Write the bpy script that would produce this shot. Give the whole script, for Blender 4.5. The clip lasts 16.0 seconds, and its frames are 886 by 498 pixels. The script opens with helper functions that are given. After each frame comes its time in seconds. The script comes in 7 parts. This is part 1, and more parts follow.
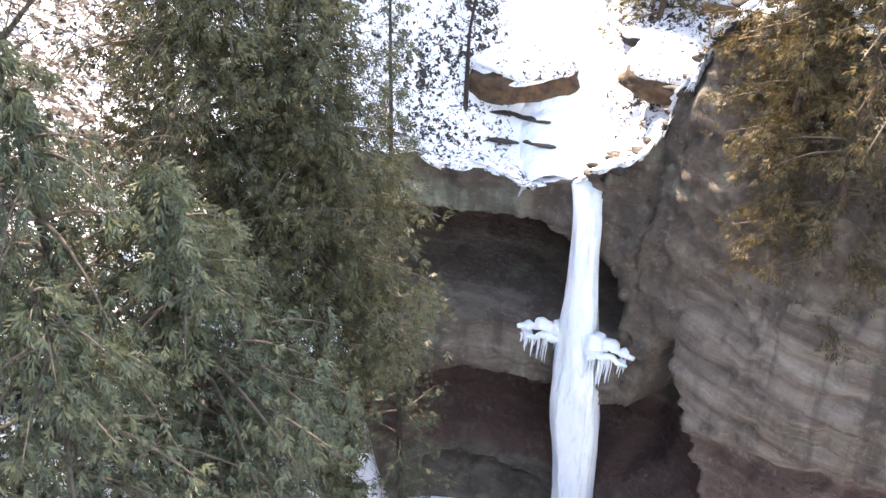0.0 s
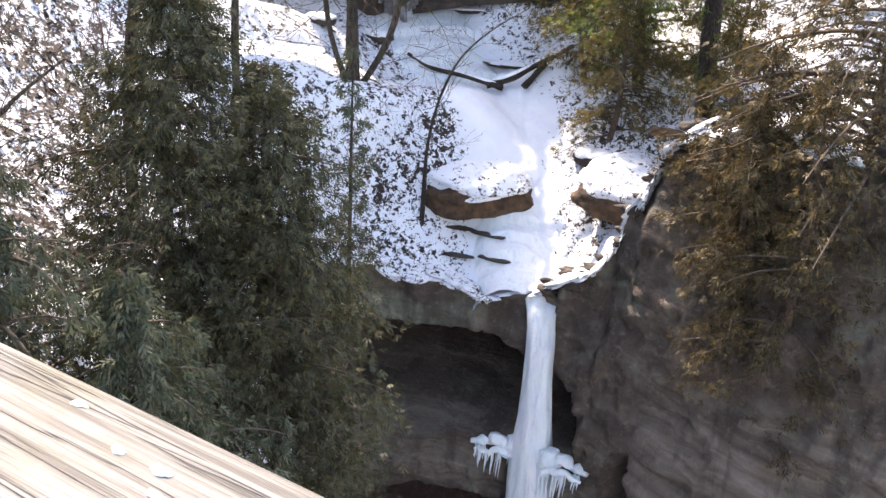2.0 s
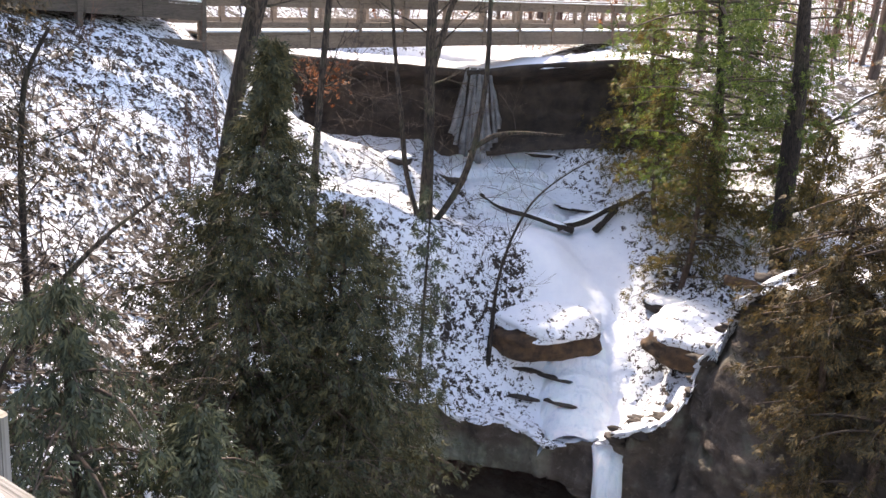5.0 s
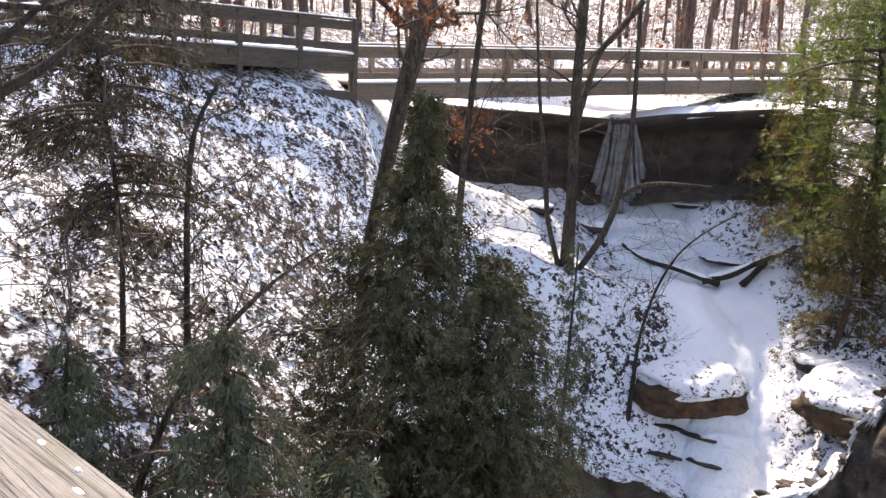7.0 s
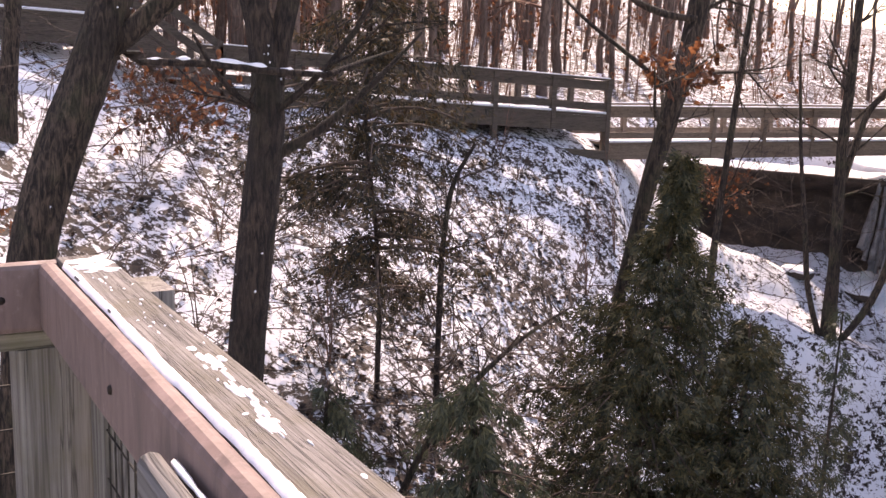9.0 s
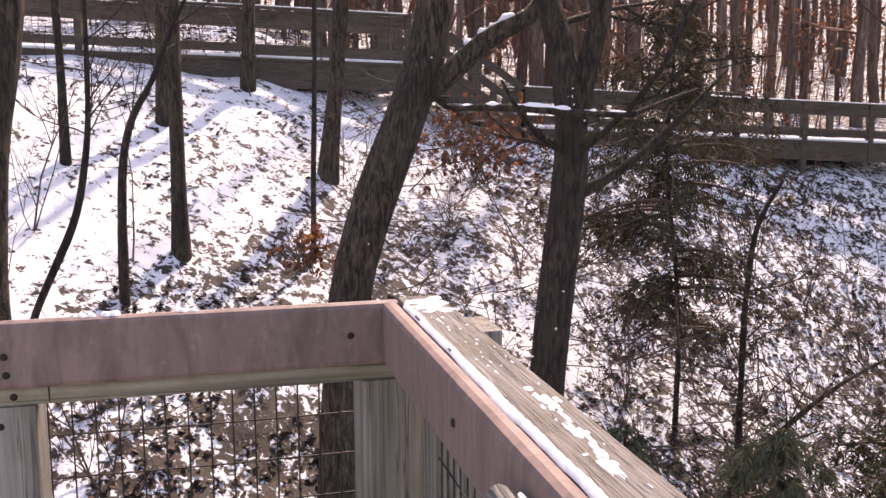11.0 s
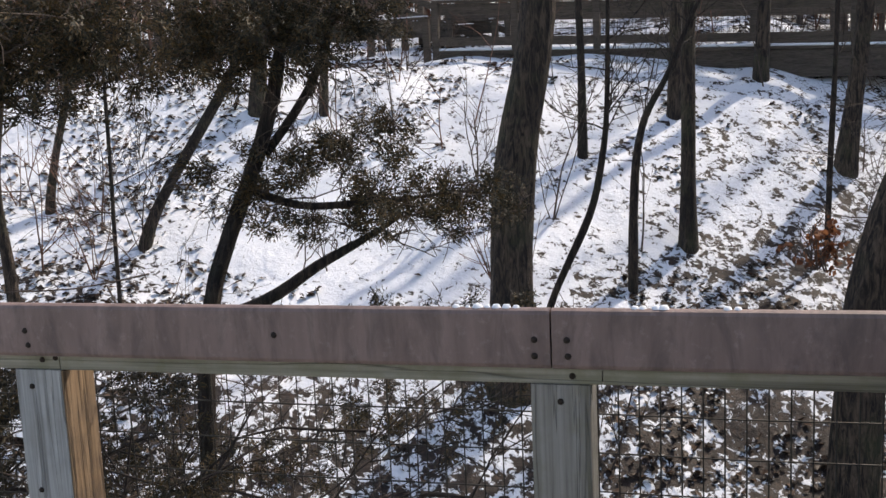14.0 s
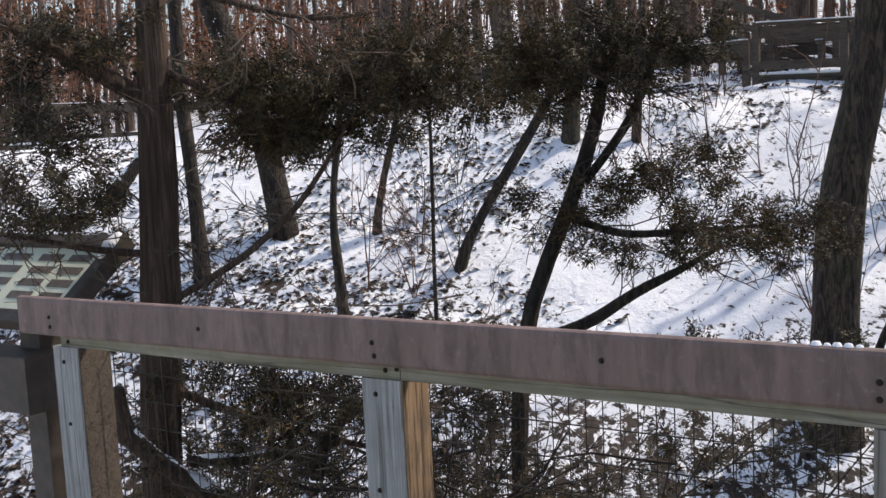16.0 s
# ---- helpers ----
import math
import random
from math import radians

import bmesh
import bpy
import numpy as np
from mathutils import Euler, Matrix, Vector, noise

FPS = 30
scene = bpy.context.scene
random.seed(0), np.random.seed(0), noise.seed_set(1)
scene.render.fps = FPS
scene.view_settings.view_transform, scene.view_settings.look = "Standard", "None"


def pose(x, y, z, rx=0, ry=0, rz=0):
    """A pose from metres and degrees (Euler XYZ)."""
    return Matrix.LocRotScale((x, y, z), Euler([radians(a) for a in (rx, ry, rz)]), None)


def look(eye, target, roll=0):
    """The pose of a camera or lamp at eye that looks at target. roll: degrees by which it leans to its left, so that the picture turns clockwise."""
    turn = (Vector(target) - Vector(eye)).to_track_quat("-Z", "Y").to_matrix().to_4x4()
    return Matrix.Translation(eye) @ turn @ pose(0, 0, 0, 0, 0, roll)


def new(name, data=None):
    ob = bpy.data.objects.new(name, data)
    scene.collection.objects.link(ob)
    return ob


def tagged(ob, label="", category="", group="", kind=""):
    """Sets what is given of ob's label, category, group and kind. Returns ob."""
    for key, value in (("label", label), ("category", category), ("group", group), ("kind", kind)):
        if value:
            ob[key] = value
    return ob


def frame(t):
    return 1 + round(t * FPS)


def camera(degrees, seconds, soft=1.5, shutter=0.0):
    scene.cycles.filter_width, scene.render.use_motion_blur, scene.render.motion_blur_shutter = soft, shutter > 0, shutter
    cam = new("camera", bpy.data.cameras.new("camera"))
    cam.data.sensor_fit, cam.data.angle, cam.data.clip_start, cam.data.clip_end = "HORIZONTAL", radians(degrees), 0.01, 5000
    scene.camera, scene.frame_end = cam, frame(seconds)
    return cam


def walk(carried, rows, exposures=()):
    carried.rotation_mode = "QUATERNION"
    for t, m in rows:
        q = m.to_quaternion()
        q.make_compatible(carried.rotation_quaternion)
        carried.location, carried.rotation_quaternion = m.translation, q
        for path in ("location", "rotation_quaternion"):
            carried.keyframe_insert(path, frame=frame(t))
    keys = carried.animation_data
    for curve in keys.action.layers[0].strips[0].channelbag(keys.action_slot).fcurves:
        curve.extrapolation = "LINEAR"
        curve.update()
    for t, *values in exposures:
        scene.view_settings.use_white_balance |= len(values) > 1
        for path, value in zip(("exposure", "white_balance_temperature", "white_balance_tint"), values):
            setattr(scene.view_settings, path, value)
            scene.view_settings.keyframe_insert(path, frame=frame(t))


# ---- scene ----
cam = camera(47.8, 16.0)
PATH = [
    (0.0, pose(2.456, 0.070, 1.278, 60.33, -0.29, 35.78)),
    (0.5, pose(2.483, 0.025, 1.303, 62.97, -1.37, 33.25)),
    (1.0, pose(2.514, -0.023, 1.312, 63.80, -1.39, 30.88)),
    (1.5, pose(2.517, -0.084, 1.315, 65.29, -1.85, 31.77)),
    (2.0, pose(2.487, -0.117, 1.318, 66.94, -2.21, 33.66)),
    (2.5, pose(2.514, -0.158, 1.362, 69.35, -2.56, 35.44)),
    (3.0, pose(2.487, -0.148, 1.351, 69.51, -2.93, 35.78)),
    (3.5, pose(2.481, -0.146, 1.364, 71.03, -3.44, 35.63)),
    (4.0, pose(2.453, -0.147, 1.374, 72.63, -3.37, 36.63)),
    (6.5, pose(2.028, -0.198, 1.445, 76.35, -3.17, 40.39)),
    (7.0, pose(2.052, -0.228, 1.472, 76.60, -2.78, 45.41)),
    (7.5, pose(2.054, -0.247, 1.468, 77.67, -2.74, 49.35)),
    (8.0, pose(2.079, -0.269, 1.493, 79.09, -2.73, 52.09)),
    (8.5, pose(2.068, -0.285, 1.482, 79.66, -2.48, 54.79)),
    (9.0, pose(2.052, -0.303, 1.483, 79.36, -1.76, 59.45)),
    (9.5, pose(2.025, -0.321, 1.484, 79.43, -1.41, 63.71)),
    (12.0, pose(2.141, -0.412, 1.531, 82.57, 1.41, 84.97)),
    (12.5, pose(2.147, -0.422, 1.534, 82.89, 1.75, 89.55)),
    (13.0, pose(2.177, -0.435, 1.545, 82.73, 2.11, 93.92)),
    (13.5, pose(2.211, -0.453, 1.553, 82.02, 2.46, 99.23)),
    (14.0, pose(2.192, -0.481, 1.552, 81.39, 2.48, 104.08)),
    (14.5, pose(2.196, -0.495, 1.554, 81.61, 2.76, 108.98)),
    (15.0, pose(2.202, -0.503, 1.557, 81.73, 3.37, 113.01)),
    (15.5, pose(2.225, -0.506, 1.565, 82.73, 2.89, 116.24)),
    (16.0, pose(2.262, -0.521, 1.566, 83.69, 2.87, 121.49)),
]
EXPOSURES = [(0.0, 3.25, 8100, 15), (0.7, 2.7, 8000, 15), (1.5, 2.38, 7850, 16), (3.5, 2.05, 7750, 17), (6.5, 1.76, 7700, 17), (9.0, 1.36, 8300, 32), (12.3, 1.02, 8400, 28), (13.3, 0.50, 7600, 15), (14.2, 0.52, 7400, 13), (16.0, 0.48, 7300, 13)]
walk(cam, PATH, EXPOSURES)

# ---- light ----
SUN_AZ, SUN_EL = 56.0, 49.0
to_sun = Vector((-math.sin(radians(SUN_AZ)) * math.cos(radians(SUN_EL)), math.cos(radians(SUN_AZ)) * math.cos(radians(SUN_EL)), math.sin(radians(SUN_EL))))
world = bpy.data.worlds.new("winter_sky")
scene.world = world
world.use_nodes = True
sky = world.node_tree.nodes.new("ShaderNodeTexSky")
sky.sky_type, sky.sun_disc = "NISHITA", False
sky.sun_elevation, sky.sun_rotation = radians(SUN_EL), math.atan2(to_sun.x, to_sun.y)
sky.air_density, sky.dust_density, sky.ozone_density = 1.0, 1.5, 1.0
backing = world.node_tree.nodes["Background"]
backing.inputs["Strength"].default_value = 0.15
world.node_tree.links.new(sky.outputs["Color"], backing.inputs["Color"])
sun = new("sun", bpy.data.lights.new("sun", "SUN"))
sun.data.energy, sun.data.angle, sun.data.color = 2.85, radians(1.1), (1.0, 0.95, 0.87)
sun.matrix_world = look((0, 0, 0), -to_sun)

# ---- shape of the land ----
def smooth(a, b, x):
    k = np.clip((x - a) / (b - a), 0.0, 1.0)
    return k * k * (3 - 2 * k)


def lattice(ix, iy, iz, seed):
    n = (ix * 374761393 + iy * 668265263 + iz * 2147483647 + seed * 144665) & 0xFFFFFFFF
    n = ((n ^ (n >> 13)) * 1274126177) & 0xFFFFFFFF
    return ((n ^ (n >> 16)) & 0xFFFF) / 32767.5 - 1.0


def value_noise(x, y, z=0.0, seed=0):
    x, y, z = np.broadcast_arrays(np.asarray(x, float), np.asarray(y, float), np.asarray(z, float))
    ix, iy, iz = (np.floor(a).astype(np.int64) for a in (x, y, z))
    fx, fy, fz = x - ix, y - iy, z - iz
    fx, fy, fz = (f * f * (3 - 2 * f) for f in (fx, fy, fz))
    total = 0.0
    for dx in (0, 1):
        for dy in (0, 1):
            for dz in (0, 1):
                w = (fx if dx else 1 - fx) * (fy if dy else 1 - fy) * (fz if dz else 1 - fz)
                total = total + w * lattice(ix + dx, iy + dy, iz + dz, seed)
    return total


def fractal(x, y, z=0.0, octaves=4, seed=0):
    x, y, z = np.asarray(x, float), np.asarray(y, float), np.asarray(z, float)
    total, amp = 0.0, 1.0
    for k in range(octaves):
        total = total + amp * value_noise(x, y, z, seed + k)
        x, y, z, amp = x * 2.03 + 1.7, y * 2.03 + 3.1, z * 2.03 + 5.3, amp * 0.5
    return total


def polar(az, d):
    """A place by its bearing and distance from the deck's standing point."""
    a = radians(az)
    return (2.3 - d * math.sin(a), -0.2 + d * math.cos(a))


# the rim of the gorge: bearing, distance, height
RIM = [(50, 21, -3.2), (46, 21.8, -5.8), (43.5, 22.3, -8.0), (41, 22.5, -8.6), (36, 22.8, -9.0), (31, 22.6, -9.35), (27.4, 22.1, -9.3),
       (25.3, 21.9, -8.8), (22.7, 21.6, -8.05), (21.6, 21.4, -7.5), (21.1, 21.3, -6.7), (20, 21, -5.85), (18.5, 20.5, -4.75), (16.8, 20, -4.05), (14.4, 19.4, -3.6), (11, 18.6, -3.8),
       (5, 18.2, -4.4), (-3, 17.4, -4.4), (-16, 16, -4.6), (-34, 14, -5.0), (-60, 13, -5.4)]


def densify(points, n):
    p = np.array(points, float)
    k = np.concatenate([[0], np.cumsum(np.linalg.norm(np.diff(p[:, :2], axis=0), axis=1))])
    s = np.linspace(0, k[-1], n)
    return np.stack([np.interp(s, k, p[:, i]) for i in range(p.shape[1])], 1)


def smoothed(p, times):
    for _ in range(times):
        p[1:-1] = (p[:-2] + 2 * p[1:-1] + p[2:]) / 4
    return p


RIM_LINE = smoothed(densify([(*polar(a, d), z) for a, d, z in RIM], 480), 30)
RIM_EVEN = RIM_LINE.copy()
RAGGED = np.arange(480) * 0.11
EAST = smooth(26.8, 24.0, np.degrees(np.arctan2(2.3 - RIM_LINE[:, 0], RIM_LINE[:, 1] + 0.2)))
RIM_LINE[:, 1] += EAST * 0.20 * fractal(RAGGED * 2.6, 0 * RAGGED, 0, 3, 211)
RIM_LINE[:, 2] += EAST * 0.20 * fractal(RAGGED * 2.2, 0 * RAGGED, 0, 3, 212)
RIM_LINE[:, 1] += 0.26 * fractal(RAGGED, 0 * RAGGED, 0, 4, 201)
RIM_LINE[:, 2] += 0.20 * fractal(RAGGED * 0.9, 0 * RAGGED + 5, 0, 4, 202)
# the stream above the lip: x, y, height of the bed
STREAM_LINE = smoothed(densify([(-26.0, 37.0, -1.0), (-19.0, 29.0, -1.2), (-16.3, 26.35, -1.3), (-16.0, 25.95, -3.7), (-14.0, 24.4, -4.5), (-12.9, 23.8, -5.3),
                                (-11.6, 23.0, -5.8), (-10.4, 22.4, -6.6), (-9.4, 21.5, -7.5), (-8.5, 20.3, -8.7), (-8.0, 19.4, -9.35)], 300), 3)


def nearest(line, x, y):
    """For many points: index of and distance to the nearest point of a line."""
    x, y = np.asarray(x, float), np.asarray(y, float)
    best, idx = np.full(x.shape, 1e9), np.zeros(x.shape, int)
    for k in range(0, len(line), 2):
        d = (x - line[k, 0]) ** 2 + (y - line[k, 1]) ** 2
        m = d < best
        best[m], idx[m] = d[m], k
    return idx, np.sqrt(best)


def side(line, idx, x, y):
    """Positive to the left of the line's direction."""
    a, b = line[np.maximum(idx - 2, 0)], line[np.minimum(idx + 2, len(line) - 1)]
    return (b[..., 0] - a[..., 0]) * (y - a[..., 1]) - (b[..., 1] - a[..., 1]) * (x - a[..., 0])


def soft_min(a, b, k):
    h = np.clip(0.5 + 0.5 * (b - a) / k, 0, 1)
    return b * (1 - h) + a * h - k * h * (1 - h)


GORGE_FLOOR = -20.0


def hill(x, y):
    """The wooded slope west of the deck: an even incline up to the walkway, a gentler one behind it."""
    incline = -0.58 - 0.5 * (x + 10.7) - 0.22 * (y + 0.58)
    back = np.maximum(-16.0 - x - 0.15 * np.maximum(y - 8, 0), 0)
    shelf = 2.25 - 1.75 * smooth(0, 6, y) - 1.0 * smooth(6, 16, y) + 0.35 * smooth(-6, -14, y) - 0.9 * smooth(-8, -14, y) + 0.16 * back
    bench = (0.42 + 0.4 * smooth(10, 13.5, y)) * np.exp(-(((x + 15.9) / 2.4) ** 2)) * smooth(5, 9, y) * smooth(18, 14, y)
    return soft_min(incline, shelf, 0.8) + bench


def land(x, y):
    """Height of the ground, and where the gorge opens (True)."""
    x, y = np.asarray(x, float), np.asarray(y, float)
    base = hill(x, y)
    base = base + 0.16 * fractal(x * 0.35, y * 0.35, 0, 3, 3) + 0.05 * fractal(x * 1.3, y * 1.3, 0, 3, 9)
    # near side: falls away into the gorge
    dl = 0.611 * (x + 11.0) + 0.791 * (y - 8.5) - 3.4
    fall = 2.2 * 1.5 * np.log1p(np.exp(np.clip(dl / 1.5, -30, 30)))
    near = np.maximum(base - fall, GORGE_FLOOR + 0.2 * fractal(x * 0.5, y * 0.5, 0, 3, 5))
    near = np.where(near < -5.2, np.maximum(-5.2 + 2.6 * (near + 5.2), GORGE_FLOOR + 0.1), near)
    # far side: valley of the upper stream
    si, sd = nearest(STREAM_LINE, x, y)
    left = side(STREAM_LINE, si, x, y) < 0
    bed = STREAM_LINE[si, 2]
    wide = 0.7 + 0.8 * smooth(22.9, 23.8, STREAM_LINE[si, 1]) * smooth(25.9, 25.3, STREAM_LINE[si, 1])
    away = np.maximum(sd - wide, 0)
    lumps = 0.22 * fractal(x * 0.6, y * 0.6, 0, 3, 21)
    bank_w = bed + 0.34 * away + lumps * smooth(0.3, 1.5, away)
    bank_e = bed + 0.62 * away + lumps * smooth(0.3, 1.5, away)
    east = np.minimum(-3.9 + 0.16 * np.maximum(y - 17, 0) + 0.03 * (x + 4), 6.0) + lumps
    upper = np.where(left, soft_min(bank_w, base, 1.0), soft_min(bank_e, east, 0.8))
    # upper ledge crossed by the stream
    behind = smooth(0.75, 1.05, 0.8 * (y - 25.2) - 0.6 * (x + 15.6))
    shelf = np.maximum(np.where(left, np.maximum(base, -1.25 + 0.2 * away), -1.25 + 0.16 * away), -1.3)
    reach = smooth(6.5, 4.5, sd) * behind
    upper = upper * (1 - reach) + (shelf + lumps * 0.3) * reach
    # hollow at the foot of that ledge
    ahead = -(0.8 * (y - 25.2) - 0.6 * (x + 15.6))
    under = smooth(-0.8, -0.65, ahead) * smooth(3.6, 1.2, ahead) * smooth(-21.5, -20.0, x) * smooth(-9.5, -11.0, x)
    upper = np.where(left, upper + (np.minimum(upper, -3.55 - 0.25 * ahead) - upper) * under, upper)
    # steps of rock just above the lip
    step = np.round(upper / 0.42) * 0.42
    upper = upper + (step - upper) * 0.75 * smooth(-6.9, -7.4, upper) * smooth(5.0, 3.0, sd)
    # mound on the west bank
    upper = upper + 0.95 * np.exp(-(((x + 11.0) / 1.35) ** 2 + ((y - 22.1) / 1.25) ** 2))
    ri, rd = nearest(RIM_LINE, x, y)
    inner = side(RIM_LINE, ri, x, y) < 0
    w = smooth(0.0, 2.2, rd)
    upper = RIM_LINE[ri, 2] * (1 - w) + upper * w + 0.1 * fractal(x * 2, y * 2, 0, 2, 31) * (1 - w)
    # which side of the rim a point lies on; south-west of the rim's first point the slope runs through
    az = np.degrees(np.arctan2(2.3 - x, y + 0.2))
    d = np.hypot(x - 2.3, y + 0.2)
    rim_d = np.interp(az, [a for a, _, _ in RIM][::-1], [q for _, q, _ in RIM][::-1], left=13, right=21)
    beyond = d > rim_d
    seam = smooth(44.5, 50.5, az)
    far_side = upper * (1 - seam) + base * seam
    near_side = near * (1 - seam) + (base - fall * smooth(0, 6, rim_d - d + 1.0)) * seam
    h = np.where(beyond, far_side, near_side)
    h = np.where((az < -60) | (az > 150), np.where(d < 13, near, np.minimum(near, -5.4)), h)
    return h, beyond


def ground(x, y):
    return float(land(np.array([x]), np.array([y]))[0][0])


TABLE_X, TABLE_Y = np.arange(-96.0, 24.0, 0.5), np.arange(-90.0, 92.0, 0.5)
TABLE = land(*np.meshgrid(TABLE_X, TABLE_Y, indexing="ij"))[0]
STREAM_FAR = nearest(STREAM_LINE, *np.meshgrid(TABLE_X, TABLE_Y, indexing="ij"))[1]


def quick(table, x, y):
    """Looks a height (or distance) up in a coarse table."""
    u, v = (x - TABLE_X[0]) / 0.5, (y - TABLE_Y[0]) / 0.5
    i, j = min(max(int(u), 0), len(TABLE_X) - 2), min(max(int(v), 0), len(TABLE_Y) - 2)
    a, b = min(max(u - i, 0), 1), min(max(v - j, 0), 1)
    return float((table[i, j] * (1 - b) + table[i, j + 1] * b) * (1 - a) + (table[i + 1, j] * (1 - b) + table[i + 1, j + 1] * b) * a)
# ---- materials ----
import functools


def material(name, rough=0.8, metal=0.0):
    m = bpy.data.materials.new(name)
    m.use_nodes = True
    nt = m.node_tree
    bsdf = nt.nodes["Principled BSDF"]
    bsdf.inputs["Roughness"].default_value, bsdf.inputs["Metallic"].default_value = rough, metal
    return m, nt, bsdf


def node(nt, kind, **inputs):
    n = nt.nodes.new(kind)
    for key, value in inputs.items():
        n.inputs[key.replace("_", " ")].default_value = value
    return n


def coords(nt, scale=(1, 1, 1), source="Object"):
    tc, mp = nt.nodes.new("ShaderNodeTexCoord"), nt.nodes.new("ShaderNodeMapping")
    mp.inputs["Scale"].default_value = scale
    nt.links.new(tc.outputs[source], mp.inputs["Vector"])
    return mp.outputs["Vector"]


def noise_of(nt, vector, scale, detail=5.0, rough=0.6, distortion=0.0):
    n = node(nt, "ShaderNodeTexNoise", Scale=scale, Detail=detail, Roughness=rough, Distortion=distortion)
    nt.links.new(vector, n.inputs["Vector"])
    return n.outputs["Fac"]


def ramp(nt, fac, stops):
    r = nt.nodes.new("ShaderNodeValToRGB")
    while len(r.color_ramp.elements) < len(stops):
        r.color_ramp.elements.new(0.5)
    for e, (at, colour) in zip(r.color_ramp.elements, stops):
        e.position, e.color = at, (*colour, 1.0) if len(colour) == 3 else colour
    nt.links.new(fac, r.inputs["Fac"])
    return r.outputs["Color"]


def grey(v):
    return (v, v, v)


def mixed(nt, fac, a, b, how="MIX"):
    m = nt.nodes.new("ShaderNodeMix")
    m.data_type, m.blend_type = "RGBA", how
    for value, slot in ((fac, 0), (a, 6), (b, 7)):
        if isinstance(value, (int, float)):
            m.inputs[slot].default_value = value
        elif isinstance(value, tuple):
            m.inputs[slot].default_value = (*value, 1.0)
        else:
            nt.links.new(value, m.inputs[slot])
    return m.outputs[2]


def maths(nt, how, a, b=0.0, clamp=False):
    m = nt.nodes.new("ShaderNodeMath")
    m.operation, m.use_clamp = how, clamp
    for slot, value in ((0, a), (1, b)):
        if isinstance(value, (int, float)):
            m.inputs[slot].default_value = value
        else:
            nt.links.new(value, m.inputs[slot])
    return m.outputs[0]


def bump(nt, bsdf, height, strength, distance):
    b = node(nt, "ShaderNodeBump", Strength=strength, Distance=distance)
    nt.links.new(height, b.inputs["Height"])
    nt.links.new(b.outputs["Normal"], bsdf.inputs["Normal"])


def attribute(nt, name):
    a = nt.nodes.new("ShaderNodeAttribute")
    a.attribute_name = name
    return a.outputs["Fac"]


def make_ground(name="snow_and_leaf_litter", base=0.325):
    m, nt, b = material(name, 0.75)
    v = coords(nt)
    fine, mid, big = noise_of(nt, v, 11.0, 4, 0.64, 0.9), noise_of(nt, v, 4.4, 3, 0.6, 0.5), noise_of(nt, v, 0.35, 3)
    cover = maths(nt, "ADD", maths(nt, "MULTIPLY", fine, 0.54), maths(nt, "MULTIPLY", mid, 0.46))
    amount = maths(nt, "MULTIPLY_ADD", attribute(nt, "litter"), 0.17)
    nt.nodes[-1].inputs[2].default_value = base
    amount = maths(nt, "ADD", amount, maths(nt, "MULTIPLY", maths(nt, "SUBTRACT", big, 0.5), 0.22))
    leaf = maths(nt, "MULTIPLY", maths(nt, "SUBTRACT", amount, cover), 26.0, True)
    snow = ramp(nt, noise_of(nt, v, 1.4, 4), [(0.3, (0.76, 0.79, 0.86)), (0.7, (0.86, 0.88, 0.92))])
    leaves = ramp(nt, noise_of(nt, v, 19.0, 3), [(0.25, (0.007, 0.005, 0.004)), (0.5, (0.022, 0.013, 0.009)), (0.75, (0.062, 0.034, 0.021))])
    nt.links.new(mixed(nt, leaf, snow, leaves), b.inputs["Base Color"])
    height = maths(nt, "ADD", maths(nt, "MULTIPLY", leaf, -0.25), noise_of(nt, v, 5.0, 6, 0.65))
    bump(nt, b, height, 0.55, 0.09)
    return m


def make_bark(name, dark, light, stretch=(9, 9, 1.3), moss=0.0, depth=0.05):
    m, nt, b = material(name, 0.92)
    v = coords(nt, stretch)
    ridges = noise_of(nt, v, 2.0, 6, 0.66, 0.9)
    tone = noise_of(nt, coords(nt), 1.1, 4)
    colour = ramp(nt, ridges, [(0.40, dark), (0.50, tuple(0.6 * p + 0.4 * q for p, q in zip(dark, light))), (0.62, light)])
    colour = mixed(nt, maths(nt, "MULTIPLY", maths(nt, "SUBTRACT", tone, 0.38), 2.2, True), colour, tuple(1.3 * p for p in dark))
    if moss:
        green = maths(nt, "MULTIPLY", maths(nt, "SUBTRACT", noise_of(nt, coords(nt), 2.3, 5), 0.5), 5.0, True)
        colour = mixed(nt, maths(nt, "MULTIPLY", green, moss), colour, (0.10, 0.12, 0.05))
    nt.links.new(colour, b.inputs["Base Color"])
    bump(nt, b, maths(nt, "ADD", ridges, maths(nt, "MULTIPLY", noise_of(nt, coords(nt), 24.0, 4), 0.3)), 1.0, depth)
    return m


